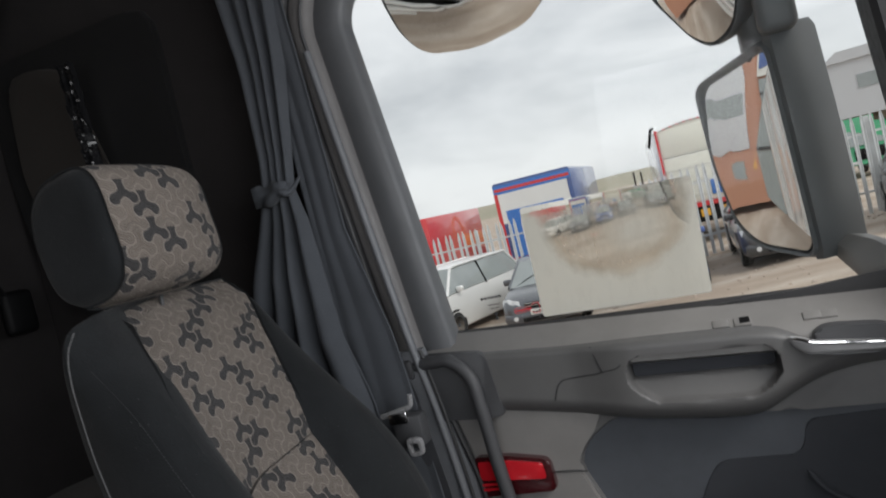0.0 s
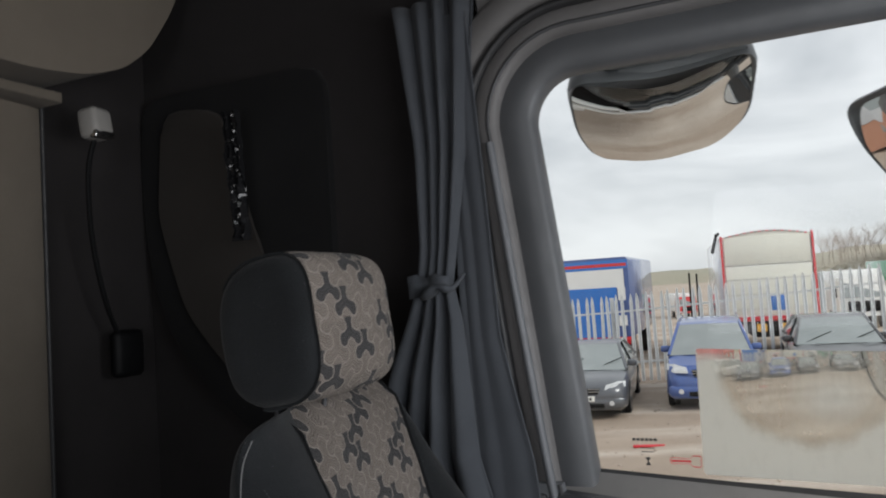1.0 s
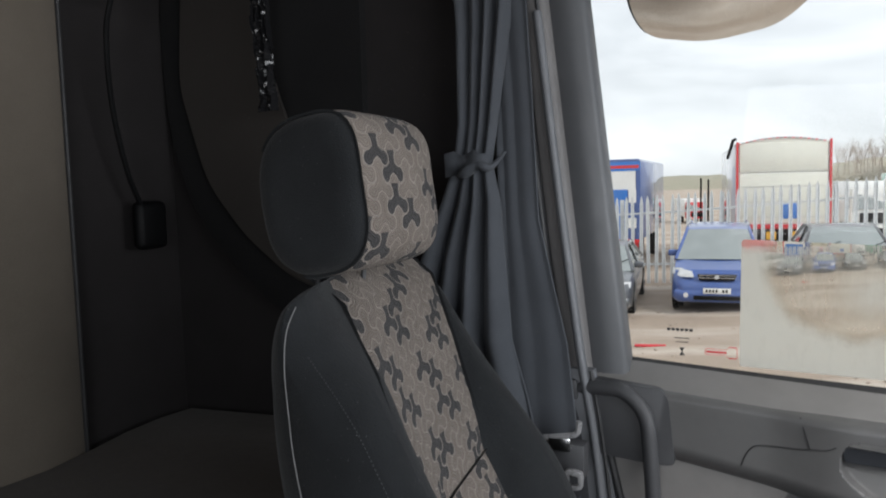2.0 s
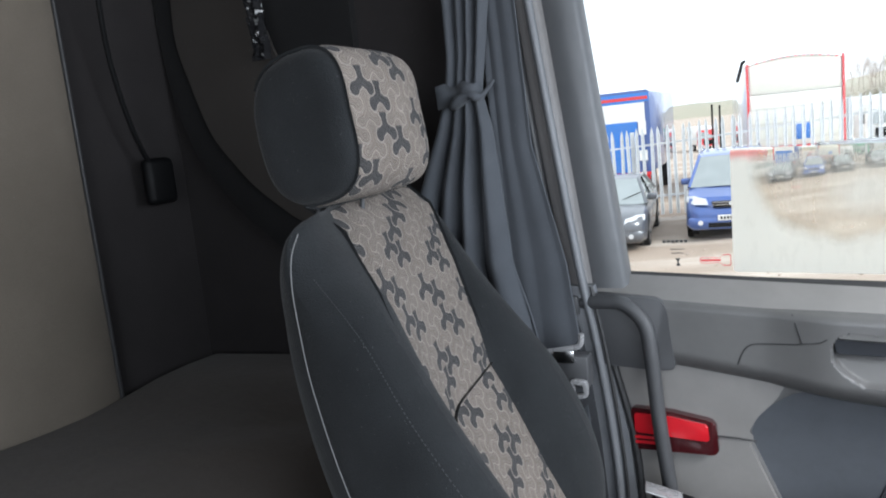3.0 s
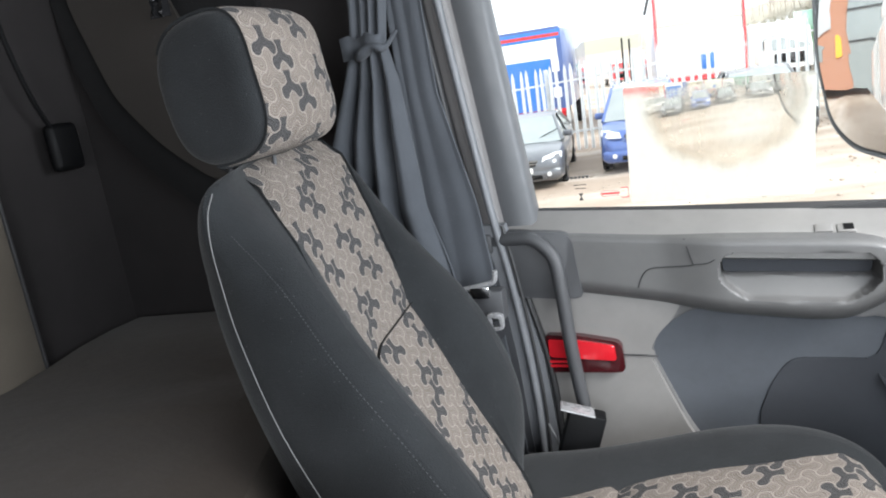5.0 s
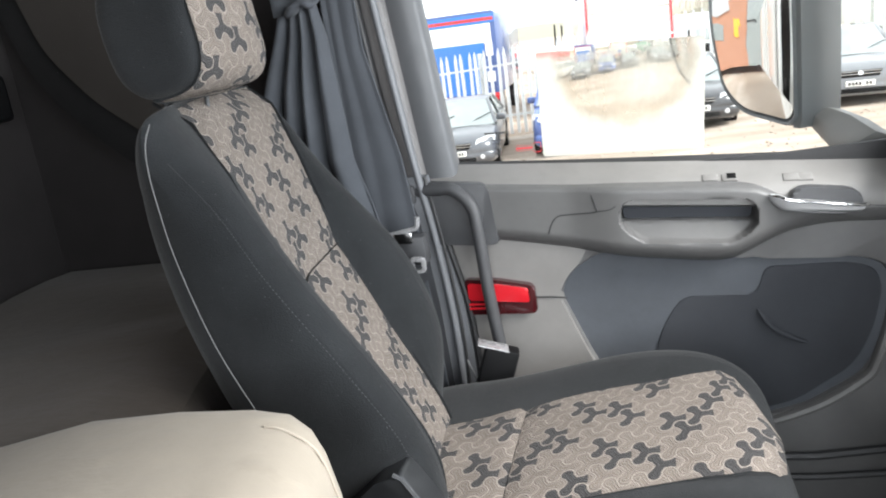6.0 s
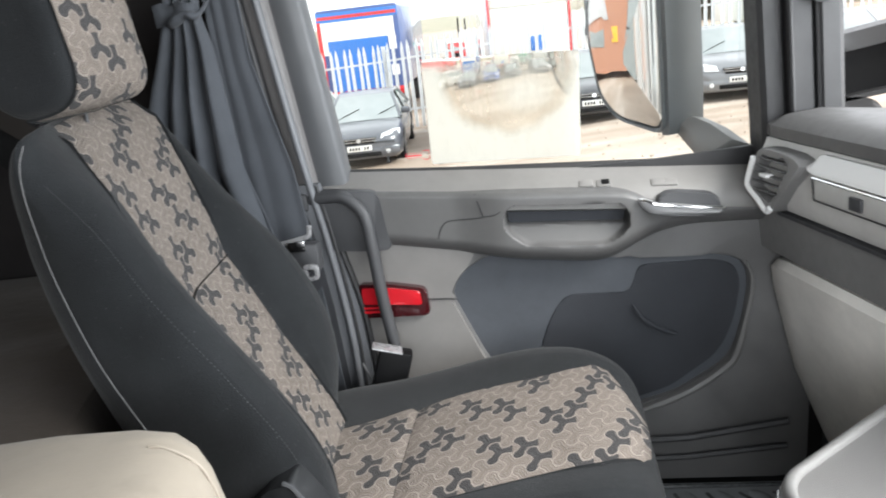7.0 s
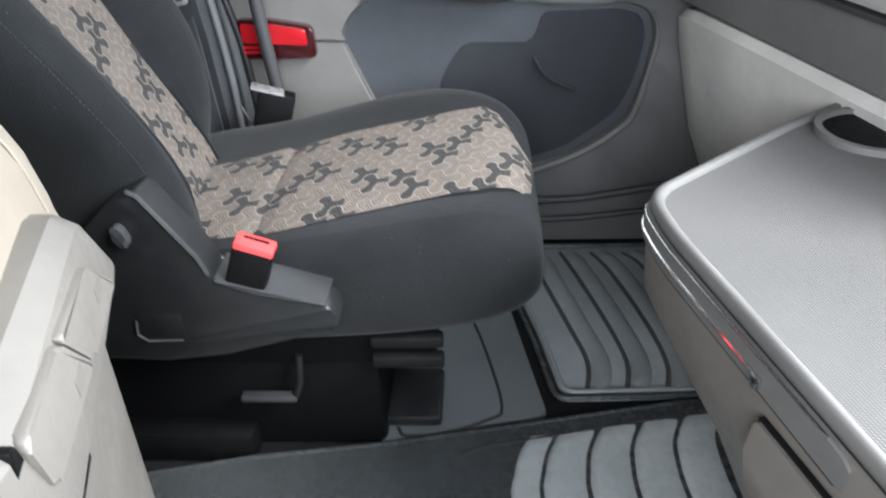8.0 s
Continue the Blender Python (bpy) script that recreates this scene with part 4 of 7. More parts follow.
def head_cloth(u, v):
    # from below the front, up over the face and back over the top
    k = lerp([(s_ / arc_s[-1], k_) for s_, k_ in zip(arc_s, arc_k)], u)
    return head_point(k, 0.427 + 0.205 * v)


panel("headrest_cloth", head_cloth, 44, 22, (arc_s[-1], 0.205), M["motif"], seat, 0.003, "taupe cloth with dark three-armed figures")
fold = spline([head_point(0.70, 0.437 + 0.185 * k / 6, 1.015) for k in range(7)], 3)
part("cloth_hem", tube(fold, [0.002] + [0.0042] * (len(fold) - 2) + [0.002], 8, 0.6), M["hem"], headrest, "folded taupe hem")
for y in (0.472, 0.56):
    post = seat_part("headrest_post", tube([(-0.212, y, 2.53), (-0.206, y, 2.585)], 0.0030, 10), M["trim_dark"], seat, "dark headrest post")
    seat_part("stud", tube([(-0.2095, y, 2.551), (-0.2085, y, 2.560)], 0.0048, 10), M["steel"], post, "bright steel stud")

# cushion


def cush_ring(x, zt, zb, dn=0.0):
    yn, yf = 0.388 + dn, 0.825 - 2.2 * dn
    lift = 0.004 + 0.032 * min(1.0, max(0.0, x / 0.3))
    return [(x, yn + 0.03, zb), (x, yn + 0.004, zb + 0.02), (x, yn, (zt + zb) / 2), (x, yn + 0.006, zt - 0.02), (x, yn + 0.03, zt + 0.004), (x, 0.49, zt),
            (x, 0.6, zt - 0.002), (x, 0.70, zt), (x, min(0.772, yf - 0.05), zt + lift - 0.9 * dn), (x, yf - 0.02, zt + 0.75 * lift - 0.8 * dn), (x, yf, zt - 0.03), (x, yf - 0.005, zb + 0.02), (x, yf - 0.03, zb)]


rows = [(-0.06, 2.02, 1.92, 0.01), (-0.02, 2.022, 1.90, 0.0), (0.08, 2.024, 1.895, 0.0), (0.18, 2.038, 1.895, 0.0), (0.28, 2.055, 1.90, 0.0), (0.36, 2.068, 1.905, 0.004),
        (0.42, 2.07, 1.912, 0.012), (0.458, 2.058, 1.925, 0.02), (0.480, 2.035, 1.945, 0.028), (0.488, 2.005, 1.965, 0.036)]
cushion = seat_part("cushion", loft([cush_ring(*r) for r in rows]), M["seat_dark"], seat, "dark cloth seat cushion")
sub = cushion.modifiers.new("soften", "SUBSURF")
sub.levels = sub.render_levels = 2


def cush_top(x):
    return lerp_rows([(-0.06, 2.02), (0.08, 2.026), (0.18, 2.04), (0.28, 2.057), (0.38, 2.072), (0.425, 2.074), (0.455, 2.066), (0.472, 2.052), (0.482, 2.036)], x)


def cush_panel(x0, x1):
    def fn(u, v):
        x = x0 + (x1 - x0) * u
        far = lerp_rows([(-0.03, 0.640), (0.013, 0.655), (0.126, 0.700), (0.232, 0.733), (0.334, 0.758), (0.42, 0.779), (0.48, 0.770)], x)
        near = lerp_rows([(-0.03, 0.444), (0.18, 0.446), (0.307, 0.463), (0.41, 0.477), (0.45, 0.492), (0.48, 0.516)], x)
        y = near + (far - near) * v
        xx = x - 0.010 * (max(0.0, (x - 0.40) / 0.085)) * abs(2 * v - 1) ** 3 - 0.055 * max(0.0, (x - 0.40) / 0.085) * max(0.0, v - 0.35)
        z = cush_top(x) + 0.008 * (1 - abs(2 * v - 1) ** 4) + 0.002 * (1 - abs(2 * u - 1) ** 6) - 0.003 * (abs(2 * u - 1) ** 16)
        return S_IN @ Vector((xx, y, z))
    return fn


panel("cushion_cloth", cush_panel(-0.03, 0.1395), 14, 12, (0.150, 0.197), M["motif"], seat, 0.012, "taupe cloth with dark three-armed figures")
panel("cushion_cloth", cush_panel(0.1405, 0.480), 26, 14, (0.306, 0.25), M["motif"], seat, 0.009, "taupe cloth with dark three-armed figures")

# recliner cover, lever and buckle on the inboard side
poly = rounded([(-0.05, 2.06), (0.03, 2.135), (0.059, 2.146), (0.108, 2.068), (0.119, 2.037), (0.165, 2.022), (0.24, 2.003), (0.253, 1.982), (0.244, 1.967), (0.21, 1.961), (0.116, 1.935), (0.045, 1.926), (-0.03, 1.93)], 0.006)
seat_part("side_cover", prism("y", poly, 0.345, 0.389, 0.004), M["cover"], seat, "dark plastic recliner cover")
# paler than the cover, to carry gloss on the lip and lever
M["lip"] = plastic("cover_lip_plastic", (0.034, 0.0355, 0.038), 0.45)
seat_part("side_lip", prism("y", [(0.121, 2.040), (0.165, 2.026), (0.240, 2.007), (0.239, 2.002), (0.165, 2.020), (0.121, 2.034)], 0.343, 0.400, 0.002), M["lip"], seat)
seat_part("side_edge", tube([(0.052, 0.346, 2.146), (0.062, 0.345, 2.142), (0.108, 0.345, 2.068), (0.116, 0.345, 2.046)], 0.003, 6), M["lip"], seat)
seat_part("knob", prism("y", rounded([(0.026, 2.102), (0.033, 2.113), (0.041, 2.107), (0.046, 2.091), (0.038, 2.083)], 0.005), 0.334, 0.348, 0.004), M["trim_dark"], seat, "small dark release knob")
seat_part("lever_recess", box(0.022, 0.074, 0.3435, 0.346, 1.958, 1.992, 0.001), M["slot_black"], seat)
seat_part("lever_slot", tube([(0.022, 0.343, 1.985), (0.020, 0.342, 1.966), (0.03, 0.342, 1.957), (0.07, 0.343, 1.957)], 0.0018, 6), M["lip"], seat)
tilt = pose(0, 0, 0, 0, 20, 0)
buckle = seat_part("buckle", box(0.134, 0.178, 0.346, 0.372, 2.000, 2.076, 0.004, 2, tilt), M["black"], seat, "black belt buckle")
at = S_IN @ Matrix.Translation((0.156, 0.359, 2.038)) @ tilt
bm = box(-0.0215, 0.0215, -0.0125, 0.0125, 0.027, 0.043, 0.003, 2)
bmesh.ops.transform(bm, matrix=at, verts=bm.verts)
part("button", bm, M["red_button"], buckle, "bright red release button")
bm = box(-0.014, 0.014, 0.001, 0.006, 0.041, 0.0435, 0.0005, 1)
bmesh.ops.transform(bm, matrix=at, verts=bm.verts)
part("slot", bm, M["black"], buckle)

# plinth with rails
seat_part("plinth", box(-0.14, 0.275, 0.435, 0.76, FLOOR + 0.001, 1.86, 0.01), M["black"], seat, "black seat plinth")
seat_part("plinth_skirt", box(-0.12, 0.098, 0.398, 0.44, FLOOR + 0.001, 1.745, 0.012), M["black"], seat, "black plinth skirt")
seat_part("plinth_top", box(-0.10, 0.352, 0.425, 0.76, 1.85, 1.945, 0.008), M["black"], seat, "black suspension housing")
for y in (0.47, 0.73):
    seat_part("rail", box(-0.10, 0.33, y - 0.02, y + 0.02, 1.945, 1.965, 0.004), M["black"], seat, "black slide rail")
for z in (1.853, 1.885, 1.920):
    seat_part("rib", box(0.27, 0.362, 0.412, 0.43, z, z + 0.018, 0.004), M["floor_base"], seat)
seat_part("height_lever", box(0.094, 0.168, 0.398, 0.414, 1.806, 1.815, 0.003), M["lip"], seat, "dark lever")
seat_part("lever_arm", tube([(0.166, 0.406, 1.812), (0.173, 0.41, 1.83), (0.175, 0.42, 1.87)], 0.005, 8), M["floor_base"], seat)
seat_part("foot", box(0.268, 0.352, 0.458, 0.565, FLOOR + 0.012, 1.722, 0.006), M["cover"], seat, "dark plinth foot")

# ---- belt, curtain, grab handle ----
grab = thing("grab_handle", "dark grey tubular grab handle on the door pillar", "grab handle", (-0.05, 0.95, 2.33))
pts = spline([(-0.034, 0.010, -0.004), (-0.012, 0.0, 0.001), (0.02, -0.008, 0.004), (0.052, -0.014, 0.002), (0.082, -0.018, -0.028), (0.09, -0.02, -0.08), (0.096, -0.02, -0.18), (0.108, -0.02, -0.30), (0.118, -0.018, -0.40), (0.12, 0.005, -0.44)], 6)
part("tube", tube(pts, 0.0115, 12), M["trim_dark"], grab, "dark plastic-coated tube")
part("foot", box(-0.046, -0.020, -0.012, 0.02, -0.02, 0.014, 0.006), M["trim_dark"], grab)
part("foot", box(0.105, 0.135, 0.0, 0.03, -0.47, -0.43, 0.006), M["trim_dark"], grab)

belt = thing("seat_belt", "black seat belt with steel tongue hanging at the pillar", "seat belt", (-0.07, 0.88, 2.25))
rings = [[(x - 0.024, y, z), (x + 0.022, y - 0.003, z), (x + 0.022, y - 0.0045, z), (x - 0.024, y - 0.0015, z)] for x, y, z in ((0.012, 0.045, -0.30), (0.006, 0.035, -0.12), (-0.004, 0.028, 0.0), (-0.014, 0.042, 0.04), (-0.040, 0.048, 0.12), (-0.062, 0.055, 0.25), (-0.090, 0.058, 0.5), (-0.125, 0.062, 0.80), (-0.14, 0.066, 0.95))]
part("webbing", loft(rings), M["webbing"], belt, "black woven webbing")
part("tongue", tube(spline([(-0.035, -0.02, 0.025), (0.0, -0.022, 0.032), (0.020, -0.022, 0.038), (0.024, -0.022, 0.056)], 4), 0.0045, 8), M["tongue"], belt, "bright steel tongue")
part("tongue_plate", box(-0.022, 0.012, -0.026, -0.016, 0.010, 0.030, 0.003), M["steel"], belt, "bright steel plate")
part("clip", ring_plate("y", resample(rounded([(0.004, -0.012), (0.030, -0.014), (0.030, -0.040), (0.006, -0.042)], 0.006), 24), aligned(resample(rounded([(0.004, -0.012), (0.030, -0.014), (0.030, -0.040), (0.006, -0.042)], 0.006), 24), resample(rounded([(0.009, -0.019), (0.024, -0.021), (0.024, -0.034), (0.010, -0.036)], 0.003), 24)), -0.034, -0.024, 0.001), M["tongue"], belt, "steel belt guide")
part("guide", box(-0.02, 0.03, -0.02, 0.01, -0.03, 0.02, 0.004), M["trim_dark"], belt, "black belt guide")
far_buckle = thing("belt_buckle", "black belt buckle with bright top beside the seat", "belt buckle", (0.055, 0.86, 1.95))
part("body", box(-0.026, 0.034, -0.02, 0.012, 0.0, 0.118, 0.005, 2, pose(0, 0, 0, 0, 18, 10)), M["black"], far_buckle, "black buckle body")
part("top", box(-0.022, 0.034, -0.0205, 0.0122, 0.1172, 0.1205, 0.002, 2, pose(0, 0, 0, 0, 18, 10)), M["tongue"], far_buckle, "bright buckle top")
part("stalk", box(-0.02, 0.01, -0.008, 0.002, -0.2, 0.02, 0.002), M["black"], far_buckle, "black stalk")
part("cable", tube(spline([(-0.045, 0.0, 0.09), (-0.03, 0.0, 0.04), (-0.035, 0.0, -0.05)], 4), 0.002, 5), M["piping"], far_buckle)


def drape(rows, nx, folds, depth, seed, crisp=0.7):
    """A hanging cloth: rows of height, left x, right x, y and fullness; rounded folds with tight creases fan along it."""
    rnd = random.Random(seed)
    ph = [rnd.uniform(0, 6.28) for _ in range(4)]
    grid = []
    zs = [r[0] for r in rows]
    steps = 44
    for i in range(steps + 1):
        z = zs[0] + (zs[-1] - zs[0]) * i / steps
        x0, x1, y, k = (lerp_rows([(r[0], r[c]) for r in rows], z) for c in (1, 2, 3, 4))
        line = []
        for j in range(nx + 1):
            t = j / nx
            q = t + 0.05 * math.sin(5.0 * t + ph[1]) + 0.012 * math.sin(z * 6 + ph[0])
            w = 1 - 2 * abs(math.sin(math.pi * folds * q + ph[0])) ** crisp + 0.18 * math.sin(folds * 1.6 * math.pi * t + ph[2] + z * 2)
            line.append((x0 + (x1 - x0) * t, y + depth * k * w, z))
        grid.append(line)
    return loft(grid, closed=False)


curtain = thing("curtain", "dark grey gathered sleeper curtain tied back by the door", "curtain", (-0.2, 0.93, 2.3))
C_IN = Matrix.Translation((0.2, -0.93, -2.3))


def curtain_part(name, bm, label="", thick=0.003):
    bmesh.ops.transform(bm, matrix=C_IN, verts=bm.verts)
    ob = part(name, bm, M["curtain"], curtain, label, 80.0)
    s = ob.modifiers.new("thickness", "SOLIDIFY")
    s.thickness = thick
    return ob


curtain_part("drop", drape([(1.85, -0.345, -0.10, 0.86, 1.0), (2.05, -0.345, -0.10, 0.86, 1.0), (2.3, -0.34, -0.125, 0.872, 1.0), (2.41, -0.325, -0.155, 0.878, 1.0), (2.536, -0.295, -0.165, 0.885, 1.0), (2.62, -0.262, -0.172, 0.89, 0.75), (2.675, -0.245, -0.185, 0.895, 0.45), (2.73, -0.238, -0.178, 0.90, 0.5), (2.9, -0.245, -0.16, 0.92, 0.7), (3.15, -0.28, -0.14, 0.94, 0.8)], 96, 3.4, 0.015, 3, 0.95), "dark gathered folds")
curtain_part("side_drop", drape([(1.95, -0.17, -0.045, 0.912, 0.8), (2.288, -0.175, -0.064, 0.912, 0.8), (2.40, -0.178, -0.076, 0.914, 0.8), (2.59, -0.182, -0.1195, 0.92, 0.8), (2.77, -0.188, -0.129, 0.928, 0.8), (3.12, -0.215, -0.15, 0.94, 0.8)], 60, 3.0, 0.0013, 8, 1.6), "flat pleated edge")
curtain_part("tie", loft([[(-0.248 + 0.012 * k, 0.865 + 0.008 * math.sin(k), 2.69 + 0.004 * math.sin(2 * k)), (-0.248 + 0.012 * k, 0.868 + 0.008 * math.sin(k), 2.655 + 0.006 * k * 0.4)] for k in range(7)], closed=False), "cloth tie band")
curtain_part("knot", tube(spline([(-0.225, 0.87, 2.655), (-0.195, 0.862, 2.672), (-0.175, 0.866, 2.668), (-0.155, 0.875, 2.69)], 4), [0.008, 0.012, 0.014, 0.012, 0.009, 0.010, 0.013, 0.012, 0.009, 0.007, 0.006, 0.005, 0.004], 8, 0.6), "knotted band")

# ---- sleeper ----
bunk = thing("lower_bunk", "beige fabric bunk mattress behind the seat", "bunk", (-0.5, 0.0, 1.69))
part("base", box(-0.40, 0.33, -0.98, 0.98, 0.0, 0.40, 0.01), M["rear_dark"], bunk)
rnd = random.Random(5)
rings = []
for k in range(25):
    y = -0.97 + 1.93 * k / 24
    bump = 0.006 * math.sin(7 * y + 1.0) + 0.004 * math.sin(17 * y)
    front = 0.33 if y < 0.25 else 0.33 - 0.10 * min(1.0, (y - 0.25) / 0.3)
    rings.append([(-0.40, y, 0.40), (-0.40, y, 0.49 + bump), (-0.37, y, 0.515 + bump), (-0.1, y, 0.523 + bump * 1.5), (0.15, y, 0.523 - bump), (front - 0.06, y, 0.516 + bump), (front - 0.015, y, 0.495), (front, y, 0.46), (front - 0.005, y, 0.40)])
for ring in rings:
    for i, p in enumerate(ring):
        ring[i] = (p[0], p[1], p[2] + 0.002)
part("mattress", loft(rings), M["mattress"], bunk, "wrinkled beige mattress cover, darkened for the shade behind the seat")

locker = thing("bunk_locker", "beige padded bunk end with grey latched fascia", "locker", (0.04, 0.235, 1.69))
# local: x to the front face, y along the face away from the seat (negative)
rings = []
for y, g in ((0.014, 0.2), (0.0125, 0.5), (0.009, 0.72), (0.002, 0.88), (-0.008, 0.96), (-0.02, 1.0), (-0.1, 1.0), (-0.3, 1.0), (-0.75, 1.0)):
    w = 0.03 * (1 - g)
    rings.append([(-0.62, y, 0.40), (-0.62, y, 0.505 - w), (-0.50, y, 0.522 - w), (-0.38, y, 0.552 - w), (-0.26, y, 0.583 - w), (-0.16, y, 0.594 - w), (-0.08, y, 0.597 - w), (-0.045, y, 0.593 - w), (-0.022 - w, y, 0.578 - w), (-0.012 - w, y, 0.555 - w), (-0.004 - w, y, 0.51), (-0.006, y, 0.48)])
rings = [[(p[0] + 0.014 + 0.38 * min(0.3, -p[1]) * max(0.0, 1 + p[0] / 0.2), p[1], p[2]) for p in r] for r in rings]
pad = part("pad", loft(rings), M["bedding"], locker, "beige fabric padding", 60.0)
rings = []
for y, g in ((0.004, 0.03), (-0.001, 0.016), (-0.010, 0.006), (-0.03, 0.001), (-0.1, 0.0), (-0.3, 0.0), (-0.75, 0.0)):
    rings.append([(-0.30, y, 0.02), (-0.30, y, 0.50), (-0.006, y, 0.535 - g), (0.01 - g * 0.3, y, 0.535 - g), (0.022 - g * 0.3, y, 0.52 - g), (0.028 - g * 0.3, y, 0.446), (0.020 - g * 0.3, y, 0.428), (-0.004 - g * 0.3, y, 0.418), (-0.012 - g * 0.3, y, 0.10), (-0.012 - g * 0.3, y, 0.02)])
rings = [[(p[0], p[1] - 0.06 * max(0.0, (p[2] - 0.452) / 0.083) * max(0.0, 1 + p[1] / 0.3), p[2]) for p in r] for r in rings]
rings = [[(p[0] + 0.02 + 0.30 * min(0.3, max(0.0, -p[1])) * max(0.0, 1 + p[0] / 0.2), p[1], p[2]) for p in r] for r in rings]
part("fascia", loft(rings), M["fascia"], locker, "beige-grey plastic fascia")
SLANT = Matrix(((1, -0.33, 0, 0.02), (0, 1, 0, 0), (0, 0, 1, 0), (0, 0, 0, 1)))
M["latch"] = plastic("latch_plastic", (0.205, 0.19, 0.172), 0.5)


def slanted(bm):
    bmesh.ops.transform(bm, matrix=SLANT, verts=bm.verts)
    return bm


for y0, z0, outline_ in ((-0.09, 0.478, [(-0.034, 0.447), (-0.150, 0.459), (-0.197, 0.515), (-0.102, 0.506)]), (-0.19, 0.478, [(-0.1535, 0.460), (-0.276, 0.476), (-0.288, 0.523), (-0.2005, 0.516)])):
    latch = part("latch", slanted(prism("x", rounded(outline_, 0.008), 0.020, 0.030, 0.004, 3)), M["latch"], locker, "grey plastic latch")
    part("mark", slanted(box(0.0295, 0.0306, y0 - 0.010, y0 + 0.010, z0 - 0.006, z0 + 0.006)), M["fascia"], latch)
part("latch_gap", slanted(prism("x", rounded([(-0.2775, 0.476), (-0.299, 0.503), (-0.2965, 0.527), (-0.2885, 0.5245)], 0.002), 0.016, 0.024, 0.001)), M["black"], locker, "dark gap at the latch end")
seam = [(x + 0.014 + 0.38 * 0.03 * max(0.0, 1 + x / 0.2), -0.03, z) for x, z in ((-0.06, 0.5955), (-0.045, 0.5935), (-0.022, 0.5785), (-0.0115, 0.555), (-0.0035, 0.512))]
M["pad_seam"] = plastic("pad_seam_thread", (0.27, 0.235, 0.19), 0.7)
part("seam", tube(spline(seam, 4), 0.0013, 6), M["pad_seam"], pad)
part("slot", slanted(box(0.017, 0.0275, -0.262, -0.214, 0.4335, 0.4375)), M["black"], locker)
part("slot", slanted(prism("x", [(-0.195, 0.4575), (-0.277, 0.4745), (-0.277, 0.4765), (-0.195, 0.4595)], 0.017, 0.0275)), M["black"], locker)

top_pad = thing("upper_bunk", "beige rounded upper bunk edge", "bunk", (-0.8, 0.0, 3.062))
prof = [(-0.95, 0.0), (0.60, -0.012), (0.70, 0.0), (0.78, 0.03), (0.84, 0.08), (0.90, 0.17), (0.94, 0.26), (0.95, 0.34), (-0.95, 0.34)]
part("cover", prism("x", rounded(prof, 0.03), -0.10, 0.06, 0.02, 3), M["rear_beige"], top_pad, "beige padded cover")
part("ledge", prism("x", [(-0.95, -0.03), (0.72, -0.03), (0.72, -0.012), (-0.95, -0.012)], -0.09, -0.02, 0.004), M["rear_beige"], top_pad)

reading = thing("reading_lamp", "grey gooseneck reading lamp on the rear wall", "lamp", (-0.85, 0.83, 2.60))
part("neck", tube(spline([(-0.02, 0.045, 0.0), (-0.01, 0.0, 0.08), (0.0, -0.035, 0.2), (0.02, -0.055, 0.32), (0.04, -0.052, 0.39)], 6), 0.0045, 8), M["black"], reading, "black flexible neck")
head = part("head", box(0.022, 0.062, -0.08, -0.03, 0.375, 0.43, 0.01, 3, pose(0, 0, 0, 0, -8, 10)), M["lamp_white"], reading, "pale ribbed lamp head")
part("rim", box(0.05, 0.066, -0.076, -0.034, 0.375, 0.388, 0.003), M["chrome"], head)
part("base", box(-0.035, -0.01, 0.02, 0.09, -0.06, 0.03, 0.012, 3), M["black"], reading, "black lamp base")

side_panel = thing("side_locker", "dark felt side pad with a curved groove in the sleeper", "panel", (-0.78, 0.985, 2.9))
pad_out = resample(rounded([(-0.125, 0.20), (-0.125, -0.10), (-0.075, -0.28), (0.035, -0.41), (0.16, -0.50), (0.33, -0.54), (0.33, 0.20)], 0.05), 60)
pad_in = aligned(pad_out, resample(rounded([(-0.06, 0.17), (-0.08, -0.05), (-0.02, -0.24), (0.07, -0.345), (0.20, -0.44), (0.29, -0.42), (0.16, -0.10), (0.09, 0.15)], 0.04), 60))
part("frame", ring_plate("y", pad_out, pad_in, -0.014, 0.010, 0.005), M["rear_felt"], side_panel, "near-black felt surround")
part("inset", prism("y", pad_in, -0.020, 0.006, 0.008, 3), M["headliner"], side_panel, "dark brown felt inset")

film = thing("plastic_film", "crumpled glossy black plastic film hanging in the corner", "film", (-0.62, 0.93, 2.78))
rnd = random.Random(11)
grid = []
for i in range(64):
    z = 0.24 * i / 63
    grid.append([(0.034 * j / 15 - 0.03 * z + 0.006 * math.sin(9 * z + 0.5 * j) + rnd.uniform(-0.0012, 0.0012), -0.03 + 0.007 * math.sin(1.7 * j + 30 * z) + 0.004 * math.sin(70 * z + 3 * j) + rnd.uniform(-0.0022, 0.0022), z) for j in range(16)])
part("sheet", loft(grid, closed=False), M["foil"], film, smooth=20.0)

# ---- dashboard ----
dash = thing("dashboard", "grey truck dashboard with chrome-edged vent and silver trim", "dashboard", (0.75, 0.0, 1.69))
D_IN = Matrix.Translation((-0.75, 0, -1.69)) @ Matrix(((1, -0.25, 0, 0.25 * 0.93), (0, 1, 0, 0), (0, 0, 1, 0), (0, 0, 0, 1)))


def dash_part(name, bm, material, parent=dash, label="", smooth=35.0):
    bmesh.ops.transform(bm, matrix=D_IN, verts=bm.verts)
    return part(name, bm, material, parent, label, smooth)


